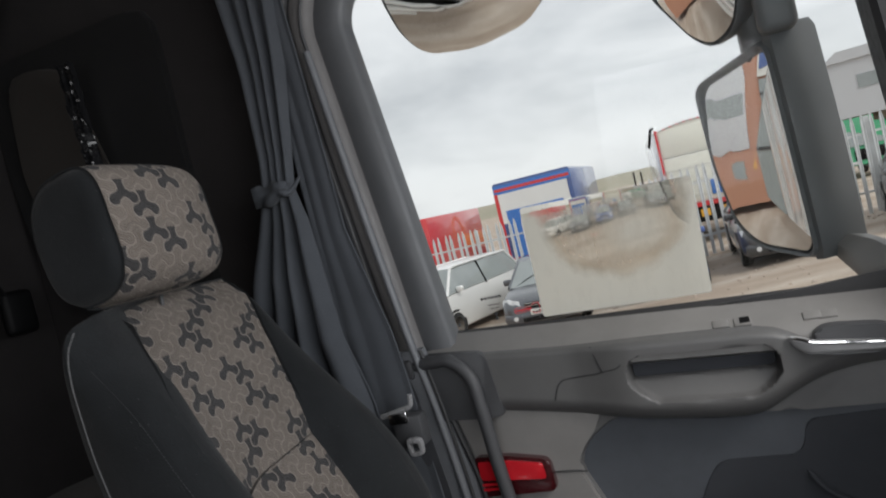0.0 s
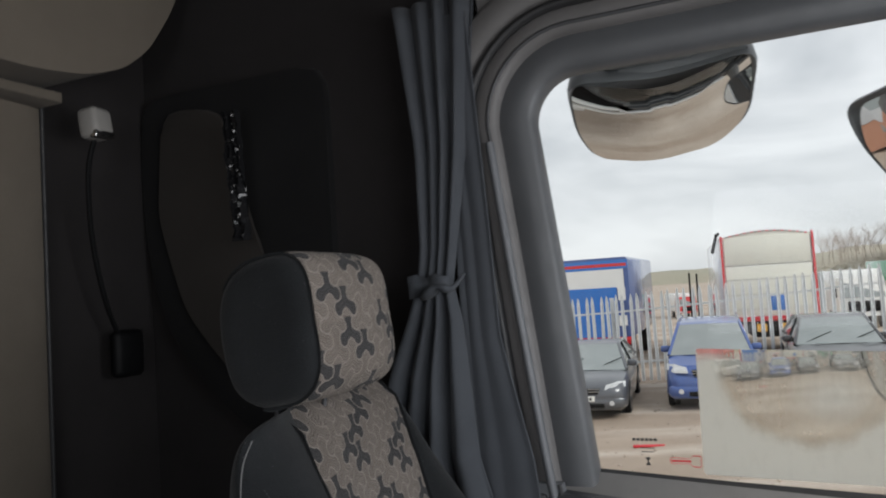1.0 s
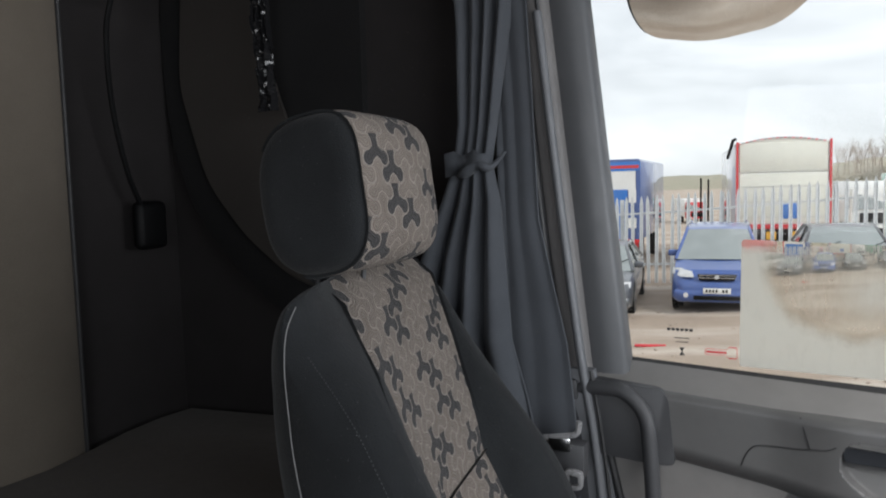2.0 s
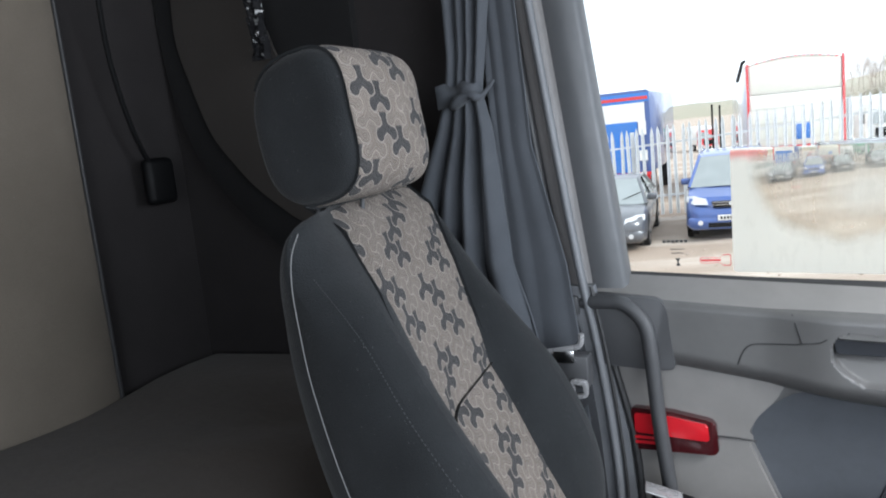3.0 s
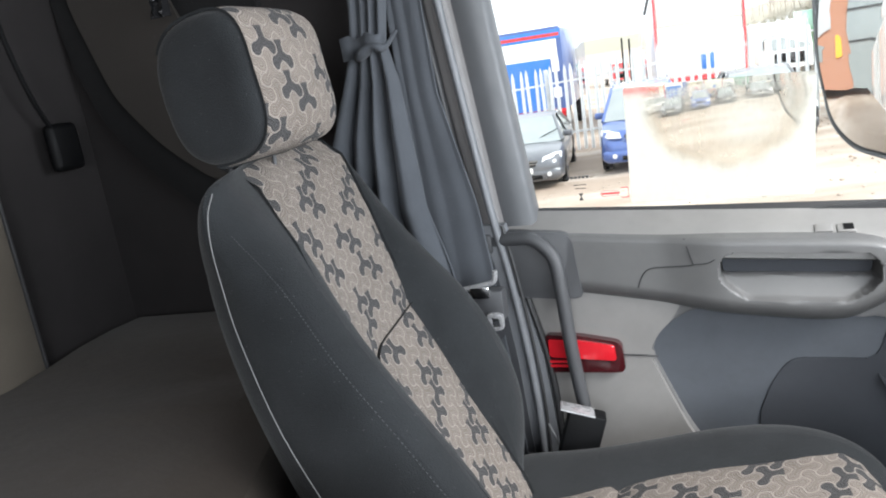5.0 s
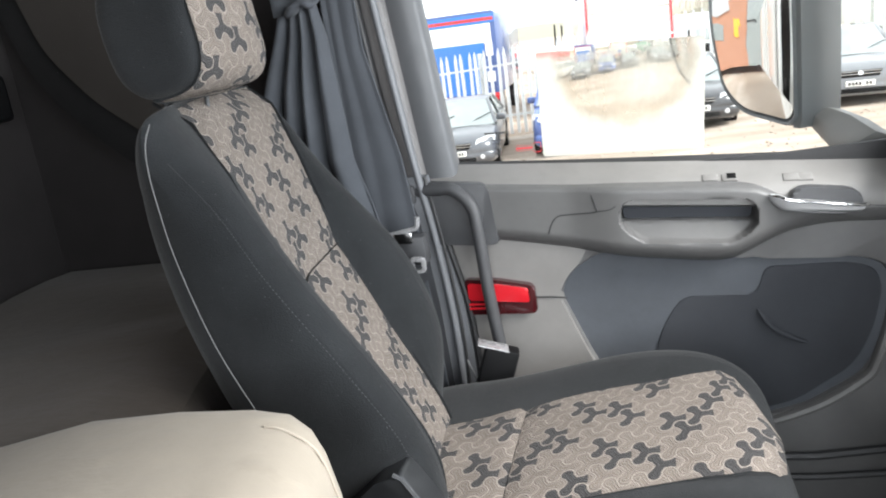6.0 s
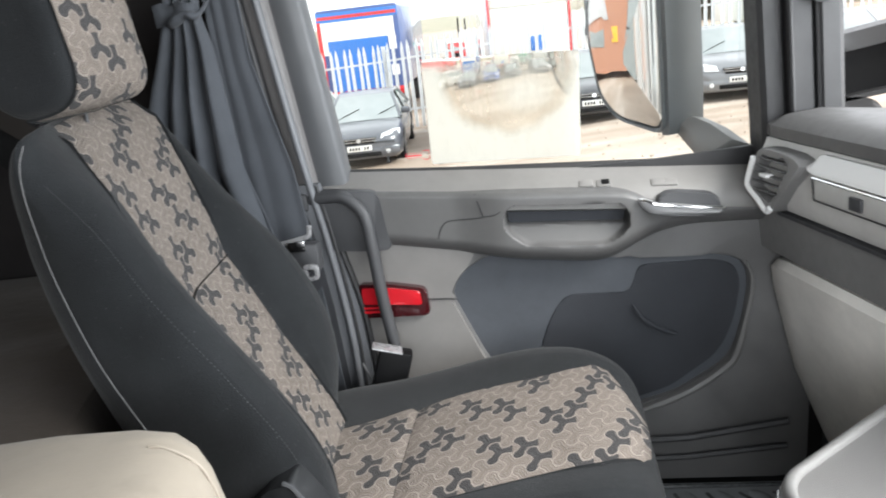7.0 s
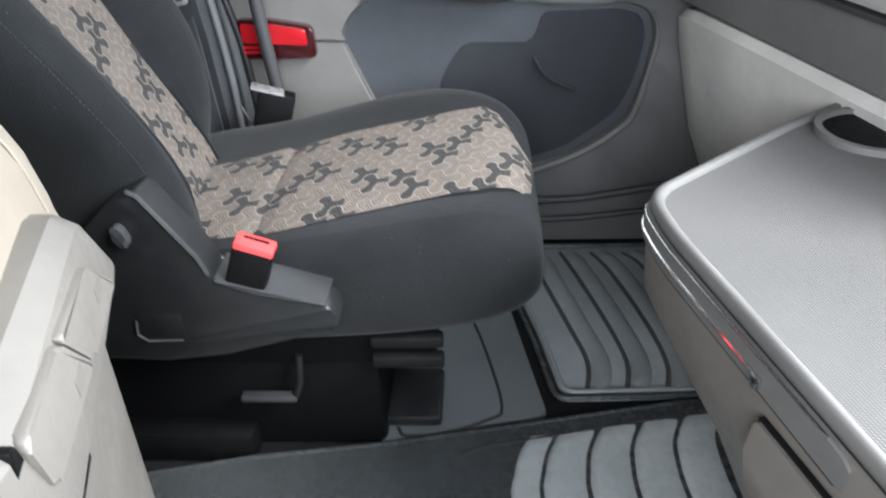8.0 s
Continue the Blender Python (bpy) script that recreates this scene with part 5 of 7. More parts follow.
rings = []
for y, g in ((0.965, 0.02), (0.95, 0.008), (0.92, 0.0), (0.5, 0.0), (0.2, 0.0)):
    rings.append([(1.02, y, 2.28), (1.01, y, 2.36 - g), (0.92, y, 2.405 - g), (0.80, y, 2.418 - g), (0.748 + g, y, 2.412 - g), (0.728 + g, y, 2.395), (0.727 + g, y, 2.378), (0.745, y, 2.368), (0.80, y, 2.36), (0.82, y, 2.28)])
dash_part("top_pad", loft(rings), M["dash_top"], dash, "dark grey soft dash top")
rings = []
for y in (0.955, 0.90, 0.5, 0.2):
    rings.append([(0.82, y, 2.37), (0.738, y, 2.372), (0.728, y, 2.345), (0.722, y, 2.31), (0.724, y, 2.275), (0.732, y, 2.262), (0.75, y, 2.256), (0.82, y, 2.255)])
dash_part("fascia", loft(rings), M["fascia_grey"], dash, "grey dash fascia")
rings = []
for y in (0.975, 0.90, 0.5, 0.2):
    rings.append([(0.84, y, 2.258), (0.742, y, 2.258), (0.735, y, 2.250), (0.737, y, 2.22), (0.742, y, 2.175), (0.80, y, 2.165), (0.84, y, 2.10)])
dash_part("lower_band", loft(rings), M["band_grey"], dash, "grey lower dash band")
rings = []
for y, k in ((0.806, 0.45), (0.800, 0.85), (0.79, 1.0), (0.5, 1.0), (0.2, 1.0)):
    rings.append([(0.74, y, 2.352 + 0.016 * k), (0.729, y, 2.352 + 0.0165 * k), (0.715, y, 2.352 - 0.004 * k), (0.714, y, 2.352 - 0.012 * k), (0.74, y, 2.352 - 0.014 * k)])
dash_part("silver_strip", loft(rings), M["silver"], dash, "bright silver trim strip")
dash_part("glove_lid", box(0.712, 0.73, 0.2, 0.785, 2.304, 2.335, 0.004), M["fascia_grey"], dash, "grey cubby lid")
dash_part("lid_edge", tube([(0.711, 0.786, 2.337), (0.711, 0.5, 2.337), (0.711, 0.2, 2.337)], 0.0018, 6), M["chrome"], dash, "thin chrome edge")
dash_part("lid_edge", tube([(0.712, 0.788, 2.336), (0.712, 0.782, 2.304), (0.712, 0.2, 2.302)], 0.0014, 6), M["seal"], dash)
for y in (0.69, 0.57, 0.40):
    dash_part("lid_tab", box(0.708, 0.716, y - 0.012, y + 0.012, 2.309, 2.328, 0.002), M["trim_dark"], dash)
dash_part("shadow_gap", box(0.726, 0.740, 0.2, 0.90, 2.252, 2.258), M["trim_dark"], dash)
# vent
outer = resample(rounded([(0.954, 2.287), (0.952, 2.305), (0.93, 2.345), (0.912, 2.364), (0.83, 2.362), (0.804, 2.352), (0.862, 2.283), (0.885, 2.258)], 0.006), 48)
inner = aligned(outer, resample(rounded([(0.938, 2.296), (0.936, 2.308), (0.918, 2.340), (0.905, 2.352), (0.846, 2.352), (0.836, 2.342), (0.868, 2.293), (0.886, 2.275)], 0.005), 48))
vent = thing("air_vent", "louvred air vent with chrome frame in the dashboard", "air vent", (0.72, 0.865, 2.325))
V_IN = Matrix.Translation((-0.72, -0.865, -2.325)) @ Matrix(((1, -0.25, 0, 0.25 * 0.93), (0, 1, 0, 0), (0, 0, 1, 0), (0, 0, 0, 1)))


def vent_part(name, bm, material, label=""):
    bmesh.ops.transform(bm, matrix=V_IN, verts=bm.verts)
    return part(name, bm, material, vent, label)


vent_part("frame", ring_plate("x", outer, inner, 0.704, 0.735, 0.004), M["band_grey"], "grey vent surround")
edge = ((0.928, 2.345), (0.945, 2.307), (0.944, 2.292), (0.914, 2.276), (0.888, 2.262), (0.878, 2.270))
# pale silver colour replaces the bright reflection of real chrome
vent_part("chrome_edge", tube(spline([(0.703, u, v) for u, v in edge], 5), 0.0048, 8), M["silver"], "bright chrome edge")
vent_part("well", prism("x", inner, 0.732, 0.75), M["black"], "dark vent well")
for k in range(5):
    z = 2.290 + 0.0135 * k
    vent_part("slat", box(0.703, 0.725, (0.876, 0.866, 0.857, 0.849, 0.844)[k], (0.930, 0.934, 0.932, 0.924, 0.916)[k], z - 0.0018, z + 0.0018, 0.001, 1, pose(0, 0, 0, 0, 18, 0)), M["trim_mid"], "grey louvre")
vent_part("tab", box(0.697, 0.71, 0.882, 0.902, 2.318, 2.324, 0.001), M["silver"])

# knee panel below the dash
rings = []
for y, zt, dx in ((0.998, 2.13, 0.045), (0.975, 2.145, 0.022), (0.945, 2.16, 0.006), (0.90, 2.166, 0.0), (0.7, 2.168, 0.0), (0.2, 2.17, 0.0)):
    rings.append([(0.90, y, zt), (0.748 + dx, y, zt), (0.737 + dx, y, zt - 0.012), (0.742 + dx, y, zt - 0.05), (0.78 + dx, y, 1.95), (0.84 + dx, y, 1.80), (0.90, y, 1.70)])
dash_part("knee_panel", loft(rings), M["knee"], dash, "light grey knee panel")
dash_part("foot_wall", box(0.86, 1.0, 0.2, 0.98, FLOOR + 0.002, 2.2), M["trim_dark"], dash, "dark footwell wall")
part("driver_side", box(0.27, 0.45, -0.98, 0.2, 0.3, 0.62, 0.03), M["dash_top"], dash, "dark dash block towards the driver")

part("tweeter", add_disc(bmesh.new(), (0.80 - 0.75, 0.92, 2.60 - 1.69), (-0.4, -1, 0), 0.022, 0.02, 24, 0.014), M["trim_dark"], dash, "round speaker cover")

# ---- centre console ----
console = thing("centre_console", "grey console table with ribbed tray and chrome edge line", "console", (0.8, 0.1, FLOOR))
K_IN = Matrix.Translation((-0.8, -0.1, -FLOOR))


def console_part(name, bm, material, parent=console, label="", smooth=35.0):
    bmesh.ops.transform(bm, matrix=K_IN, verts=bm.verts)
    return part(name, bm, material, parent, label, smooth)


PLAN = rounded([(0.5722, 0.268), (0.567, 0.338), (0.768, 0.512), (0.87, 0.585), (1.02, 0.60), (1.02, -0.5), (0.738, -0.5), (0.633, 0.0)], 0.04, 6)
mid = Vector((0.85, 0.1))


def plan(k, dx=0.0):
    return [(mid.x + (u - mid.x) * k + dx, mid.y + (v - mid.y) * k) for u, v in PLAN]


rings = [[(u, v, z) for u, v in plan(k, dx)] for z, k, dx in ((FLOOR + 0.002, 0.66, 0.05), (1.80, 0.70, 0.045), (1.90, 0.80, 0.03), (2.0, 0.93, 0.01), (2.05, 0.985, 0.0), (2.10, 0.996, 0.0), (2.112, 0.997, 0.0), (2.1305, 0.996, 0.0))]
console_part("body", loft(rings), M["console"], console, "warm grey console body", 50.0)
rows = [[(u, v, z) for u, v in plan(k)] for z, k in ((2.128, 0.975), (2.134, 0.988), (2.1355, 0.994), (2.1390, 0.9965), (2.1435, 0.993), (2.1468, 0.982), (2.1478, 0.969), (2.1470, 0.960), (2.1445, 0.956), (2.138, 0.954))]
console_part("rim", loft(rows, cap=False), M["console_rim"], console, "grey rounded tray rim", 60.0)
# dark ring paints the shade in the shallow gap below the rim
rows = [[(u, v, z) for u, v in plan(k)] for z, k in ((2.128, 0.986), (2.1345, 0.986))]
console_part("rim_joint", loft(rows, cap=False), M["seal"], console, "dark shadow joint")
console_part("tray_insert", prism("z", plan(0.955), 2.120, 2.1425), M["tray"], console, "pale ribbed rubber tray insert")
# raised band along the edge, with a chrome line at its front end
front = sorted((p for p in plan(1.0) if p[0] < 0.60 and p[1] < 0.36), key=lambda p: -p[1])
near_end = front[-1]
side_edge = [(0.768, 0.512), (0.68, 0.430)] + front + [(near_end[0] + (0.6305 - near_end[0]) * k, near_end[1] + (0.0115 - near_end[1]) * k) for k in (0.25, 0.5, 0.75, 0.9, 0.965, 1.0)]


def along_edge(out, z, v0, v1=0.36):
    """The console's edge between two places across the cab, pushed outwards by out."""
    line = []
    for u, v in side_edge:
        if v0 <= v <= v1:
            d = Vector((u - 0.85, v - 0.25)).normalized()
            line.append((u + d.x * out, v + d.y * out, z))
    return line


rings = []
for (u, v, _), tall in zip(along_edge(0.0, 0.0, 0.0, 0.6), [1.0] * (len(side_edge) - 2) + [0.97, 0.80]):
    d = Vector((u - 0.85, v - 0.25)).normalized()
    top = 2.1050 + 0.0260 * tall
    rings.append([(u - d.x * 0.006, v - d.y * 0.006, 2.1045), (u + d.x * 0.0010, v + d.y * 0.0010, 2.1045), (u + d.x * 0.0024, v + d.y * 0.0024, 2.1056), (u + d.x * 0.0024, v + d.y * 0.0024, top - 0.0016), (u + d.x * 0.0008, v + d.y * 0.0008, top), (u - d.x * 0.006, v - d.y * 0.006, top)])
console_part("side_band", loft(rings), M["console_rim"], console, "grey raised side band", 40.0)
# steel line added for the highlight along the band's upper edge
console_part("bright_line", tube(spline(along_edge(0.0018, 2.1305, 0.030, 0.34), 3), 0.0011, 8), M["steel"], console, "thin steel line for the highlight on the upper edge")
line = along_edge(0.0030, 2.1160, 0.12, 0.34) + [(0.6045, 0.106, 2.1160)]
console_part("bright_line", tube(spline(line, 3), 0.0019, 8), M["chrome"], console, "chrome line")
console_part("chrome_end", box(-0.003, 0.003, -0.007, 0.003, 2.1080, 2.1180, 0.0012, 2, Matrix.Translation((0.6055, 0.106, 0.0))), M["chrome"], console, "chrome strip end")
line = along_edge(0.0002, 2.1032, 0.012, 0.34)
console_part("band_joint", tube(spline(line, 2), 0.0011, 6), M["seal"], console)
console_part("cup_ring", add_disc(bmesh.new(), (0.842, 0.465, 2.1460), (0, 0, 1), 0.063, 0.008, 40, 0.055), M["console_rim"], console, "grey cup holder rim")
# no hole here: a black disc paints the cup's shaded depth
console_part("cup_well", add_disc(bmesh.new(), (0.842, 0.465, 2.1405), (0, 0, 1), 0.056, 0.008, 40), M["black"], console, "flat black disc for the shade in the cup well")
DRAWER = Matrix.Translation((0.6125, 0.091, 2.088)) @ pose(0, 0, 0, 0, -7, -167.8)
bm = prism("x", rounded([(0.0, 0.0), (0.0, -0.030), (0.014, -0.052), (0.30, -0.060), (0.30, 0.014)], 0.004), -0.001, 0.008, 0.0015, 2)
bmesh.ops.transform(bm, matrix=DRAWER, verts=bm.verts)
console_part("drawer", bm, M["console"], console, "warm grey drawer front")
bm = prism("x", [(-0.0014, 0.0018), (-0.0014, -0.032), (0.0015, -0.034), (0.0015, 0.0008), (0.30, 0.0148), (0.30, 0.0160)], -0.001, 0.0045, 0.0005, 1)
bmesh.ops.transform(bm, matrix=DRAWER, verts=bm.verts)
console_part("drawer_gap", bm, M["slot_black"], console, "dark gap round the drawer")

# ---- floor mats ----


# pale colour stands for the window's reflection on the glossy ribs
M["rib_rubber"] = plastic("sheen_rib_rubber", (0.42, 0.445, 0.45), 0.34, 500.0, 0.2, 0.18)
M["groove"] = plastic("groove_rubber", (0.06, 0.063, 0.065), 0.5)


def ribbed(thing_, lines, z, width, material, flat=0.3):
    """Flat raised ridges with a groove along one side, swept along lines."""
    for line in lines:
        pts = spline([(u, v, z) for u, v in line], 5)
        part("groove", tube(pts, 0.0040, 6, 0.35), M["groove"], thing_)
        side = [(u + width, v + 0.004, z) for u, v, _ in pts]
        part("rib", tube(side, [width * 0.25, width * 0.6] + [width * 0.72] * (len(side) - 4) + [width * 0.6, width * 0.25], 8, flat), material, thing_)


mat_thing = thing("floor_mat", "grey ribbed rubber footwell mat with raised rim", "floor mat", (0.52, 0.52, FLOOR))
poly = rounded([(0.0, 0.0), (0.17, 0.006), (0.33, 0.012), (0.36, 0.43), (-0.09, 0.43), (-0.056, 0.277), (-0.024, 0.139)], 0.02)
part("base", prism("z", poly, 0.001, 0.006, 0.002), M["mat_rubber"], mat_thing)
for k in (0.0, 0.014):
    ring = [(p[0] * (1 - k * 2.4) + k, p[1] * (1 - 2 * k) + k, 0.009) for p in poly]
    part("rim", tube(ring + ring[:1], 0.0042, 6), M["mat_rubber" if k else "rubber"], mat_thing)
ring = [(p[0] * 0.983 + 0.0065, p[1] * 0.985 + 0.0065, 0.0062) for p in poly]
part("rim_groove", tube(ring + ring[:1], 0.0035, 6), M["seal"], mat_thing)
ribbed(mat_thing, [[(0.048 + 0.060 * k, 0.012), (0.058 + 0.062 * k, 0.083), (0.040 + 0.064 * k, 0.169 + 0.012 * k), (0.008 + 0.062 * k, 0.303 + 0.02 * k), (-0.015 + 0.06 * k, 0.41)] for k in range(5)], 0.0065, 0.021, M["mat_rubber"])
tunnel_mat = thing("tunnel_mat", "dark rubber mat with curved ribs in the middle", "floor mat", (0.4, 0.1, FLOOR))
part("base", prism("z", rounded([(-0.46, -0.6), (0.36, -0.6), (0.34, 0.408), (0.287, 0.403), (0.031, 0.352), (-0.112, 0.324), (-0.305, 0.297), (-0.46, 0.262)], 0.01), 0.001, 0.020, 0.005), M["rubber"], tunnel_mat)
FIELD = [[(0.117 + 0.060 * k, 0.342 + 0.011 * k), (0.100 + 0.060 * k, 0.308 + 0.011 * k), (0.091 + 0.060 * k, 0.272 + 0.011 * k), (0.086 + 0.062 * k, 0.226), (0.10 + 0.066 * k, 0.10), (0.16 + 0.066 * k, -0.15)] for k in range(0, 5)]
for a_, b_ in zip([[(u - 0.042, v - 0.006) for u, v in FIELD[0]]] + FIELD, FIELD):
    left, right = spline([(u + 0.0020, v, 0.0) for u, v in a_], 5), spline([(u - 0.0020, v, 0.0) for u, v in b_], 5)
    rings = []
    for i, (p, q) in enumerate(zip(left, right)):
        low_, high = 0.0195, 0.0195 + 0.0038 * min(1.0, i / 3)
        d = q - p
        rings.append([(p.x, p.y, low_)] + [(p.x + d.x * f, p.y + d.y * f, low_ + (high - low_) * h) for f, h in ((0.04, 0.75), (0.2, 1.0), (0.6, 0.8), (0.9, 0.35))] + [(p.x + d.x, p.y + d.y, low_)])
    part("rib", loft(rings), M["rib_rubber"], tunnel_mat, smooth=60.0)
part("edge_line", tube([(-0.02, 0.3, 0.020), (0.014, 0.315, 0.020), (0.093, 0.331, 0.020), (0.281, 0.375, 0.020)], 0.0022, 6), M["seal"], tunnel_mat)
part("edge", tube([(-0.305, 0.292, 0.014), (-0.112, 0.320, 0.014), (0.031, 0.348, 0.014), (0.287, 0.399, 0.014)], 0.007, 8), M["rubber"], tunnel_mat)
box_mat = thing("floor_panel", "grey rubber floor panel beside the seat plinth", "floor panel", (0.38, 0.6, FLOOR))
part("base", prism("z", rounded([(-0.115, -0.168), (-0.03, -0.15), (0.125, -0.115), (0.07, 0.20), (0.05, 0.38), (-0.10, 0.38)], 0.012), 0.001, 0.010, 0.003), M["panel_rubber"], box_mat)
part("groove", tube(spline([(-0.092, -0.141, 0.010), (-0.078, -0.158, 0.010), (-0.022, -0.15, 0.010), (0.035, -0.127, 0.010), (0.059, -0.098, 0.010), (0.036, 0.031, 0.010), (0.002, 0.172, 0.010), (-0.02, 0.36, 0.010)], 4), 0.0024, 6), M["seal"], box_mat)

# ---- mirrors outside ----


def bulged(poly2, axes, centre, curve, back=0.0):
    """A convex plate: outline (u, v) on axes (right, up, out) about centre, domed by curve."""
    right, up, out = axes
    bm = bmesh.new()
    c = Vector((sum(p[0] for p in poly2) / len(poly2), sum(p[1] for p in poly2) / len(poly2)))
    rows = []
    for k in (1.0, 0.85, 0.65, 0.4, 0.18):
        ring = []
        for p in poly2:
            q = c + (Vector(p) - c) * k
            r2 = (q - c).length_squared
            ring.append(bm.verts.new(centre + right * q.x + up * q.y + out * (-curve * r2)))
        rows.append(ring)
    n = len(poly2)
    for a, b in zip(rows, rows[1:]):
        for i in range(n):
            j = (i + 1) % n
            bm.faces.new((a[i], a[j], b[j], b[i]))
    tip = bm.verts.new(centre + right * c.x + up * c.y)
    for i in range(n):
        bm.faces.new((rows[-1][i], rows[-1][(i + 1) % n], tip))
    return bm


def frame_axes(out):
    out = Vector(out).normalized()
    right = Vector((0, 0, 1)).cross(out).normalized()
    return right, out.cross(right), out


def shell_loft(outline, axes, centre, steps):
    """A housing behind a mirror: the outline shrunk and pushed back in steps of (depth, scale)."""
    right, up, out = axes
    c = Vector((sum(p[0] for p in outline) / len(outline), sum(p[1] for p in outline) / len(outline)))
    return loft([[centre + right * (c.x + (p[0] - c.x) * k) + up * (c.y + (p[1] - c.y) * k) - out * d for p in outline] for d, k in steps])


side_mirror = thing("side_mirror", "large black door mirror with convex glass on an arm", "mirror", (0.62, 1.16, 2.40))
MI = Matrix.Translation((-0.62, -1.16, -2.40))


def mirror_part(name, bm, material, parent, label="", smooth=50.0):
    bmesh.ops.transform(bm, matrix=MI, verts=bm.verts)
    return part(name, bm, material, parent, label, smooth)


ax = frame_axes((-0.785, -0.62, -0.03))
mc = Vector((0.533, 1.225, 2.545))
outline = rounded([(-0.098, 0.150), (0.098, 0.182), (0.10, -0.17), (0.085, -0.186), (-0.025, -0.165), (-0.072, -0.12), (-0.098, 0.0)], 0.03, 5)
mirror_part("glass", bulged([(u * 0.93, v * 0.94) for u, v in outline], ax, mc + ax[2] * 0.010, 0.33), M["mirror"], side_mirror, "convex mirror glass")
mirror_part("housing", shell_loft(outline, ax, mc, ((0.03, 0.93), (0.0, 0.95), (-0.006, 0.97), (-0.008, 0.995), (0.004, 1.02), (0.03, 1.02), (0.06, 0.97), (0.085, 0.85), (0.095, 0.6))), M["mirror_shell"], side_mirror, "dark mirror housing")
# tall inboard cheek of the housing
right, up, out = ax
rings = []
for v, w in ((0.20, 0.02), (0.185, 0.030), (0.05, 0.034), (-0.1, 0.034), (-0.175, 0.032), (-0.19, 0.024)):
    p = mc + right * 0.090 + up * v
    rings.append([p, p + right * w * 0.6 - out * 0.0, p + right * w - out * 0.03, p + right * w * 0.9 - out * 0.085, p - out * 0.09])
mirror_part("cheek", loft(rings), M["mirror_shell"], side_mirror, "dark mirror stem cover")
rings = []
for x, y, z, h, w in ((0.648, 1.16, 2.372, 0.016, 0.026), (0.672, 1.11, 2.352, 0.026, 0.030), (0.70, 1.065, 2.318, 0.036, 0.034)):
    rings.append([(x - w, y, z - h), (x + w, y, z - h), (x + w, y, z + h * 0.6), (x, y - 0.01, z + h), (x - w, y, z + h * 0.4)])
mirror_part("arm", loft(rings), M["trim_light"], side_mirror, "grey mirror arm")
part("upper_link", box(-0.04, 0.02, -0.05, 0.0, 0.33, 0.44, 0.015, 3), M["mirror_shell"], side_mirror, "black link between the mirrors")

wide = thing("wide_mirror", "black wide-angle mirror above the main mirror", "mirror", (0.499, 1.2, 2.842))
ax = frame_axes((-0.76, -0.60, -0.27))
mc = Vector((0.0, 0.0, 0.0))
outline = rounded([(-0.11, 0.10), (0.10, 0.12), (0.105, -0.03), (0.06, -0.085), (-0.005, -0.10), (-0.045, -0.07), (-0.10, 0.03)], 0.03, 5)
part("glass", bulged([(u * 0.92, v * 0.92) for u, v in outline], ax, mc + ax[2] * 0.012, 1.0), M["mirror"], wide, "convex mirror glass")
part("housing", shell_loft(outline, ax, mc, ((0.04, 0.92), (0.0, 0.94), (-0.004, 0.96), (-0.006, 0.99), (0.004, 1.02), (0.03, 1.02), (0.06, 0.9), (0.08, 0.6))), M["mirror_shell"], wide, "dark mirror housing")
part("stem", box(0.055, 0.135, -0.02, 0.07, -0.15, 0.10, 0.02, 3), M["mirror_shell"], wide, "black mirror stem")

M["kerb_shell"] = plastic("kerb_mirror_plastic", (0.16, 0.163, 0.168), 0.5)
kerb = thing("kerb_mirror", "black kerb mirror with convex glass over the window", "mirror", (0.118, 1.13, 3.022))
ax = frame_axes((0.08, -0.545, -0.83))
mc = Vector((0.0, 0.03, -0.06))
outline = rounded([(-0.162, 0.066), (0.0, 0.055), (0.162, 0.082), (0.155, -0.03), (0.105, -0.075), (-0.02, -0.092), (-0.128, -0.084), (-0.157, -0.03)], 0.035, 5)
outline = [(0.96 * u, 1.28 * v) for u, v in outline]
part("glass", bulged([(u * 0.965, v * 0.95) for u, v in outline], ax, mc + ax[2] * 0.034, 1.2), M["mirror"], kerb, "convex mirror glass")
part("housing", shell_loft(outline, ax, mc, ((0.055, 0.955), (0.0, 0.965), (-0.003, 0.975), (-0.005, 0.995), (0.006, 1.01), (0.03, 1.0), (0.065, 0.85), (0.08, 0.5))), M["kerb_shell"], kerb, "dark grey mirror housing")
rings = []
for k in range(17):
    x = -0.148 + 0.0185 * k
    w = 0.045 * max(0.0, 1 - abs(2 * k / 16 - 1) ** 4) ** 0.5
    z = -0.016 + 0.06 * x
    rings.append([(x, -0.016, z - 0.002), (x, -0.028, z + 0.004), (x, -0.033, z + 0.008 + 0.3 * w), (x, -0.026, z + 0.010 + 0.8 * w), (x, 0.0, z + 0.014 + w), (x, 0.06, z + w + 0.014), (x, 0.10, z)])
part("hood", loft(rings), M["kerb_shell"], kerb, "dark grey mirror hood")
part("bracket", box(-0.08, 0.07, -0.08, 0.02, 0.0, 0.06, 0.012), M["kerb_shell"], kerb, "dark bracket")

front_mirror = thing("front_mirror", "dark front mirror in a black housing at the windscreen corner", "mirror", (1.01, 1.35, 2.43))
hull = resample(rounded([(-0.068, 0.062), (0.14, 0.096), (0.14, -0.05), (-0.056, -0.075)], 0.012), 44)
well = aligned(hull, resample(rounded([(-0.036, 0.030), (0.128, 0.056), (0.128, -0.040), (-0.030, -0.062)], 0.008), 44))
part("frame", ring_plate("y", hull, well, -0.02, 0.05, 0.008), M["front_shell"], front_mirror, "dark mirror housing")
part("glass", prism("y", well, 0.012, 0.03), M["black"], front_mirror, "dark mirror inside")
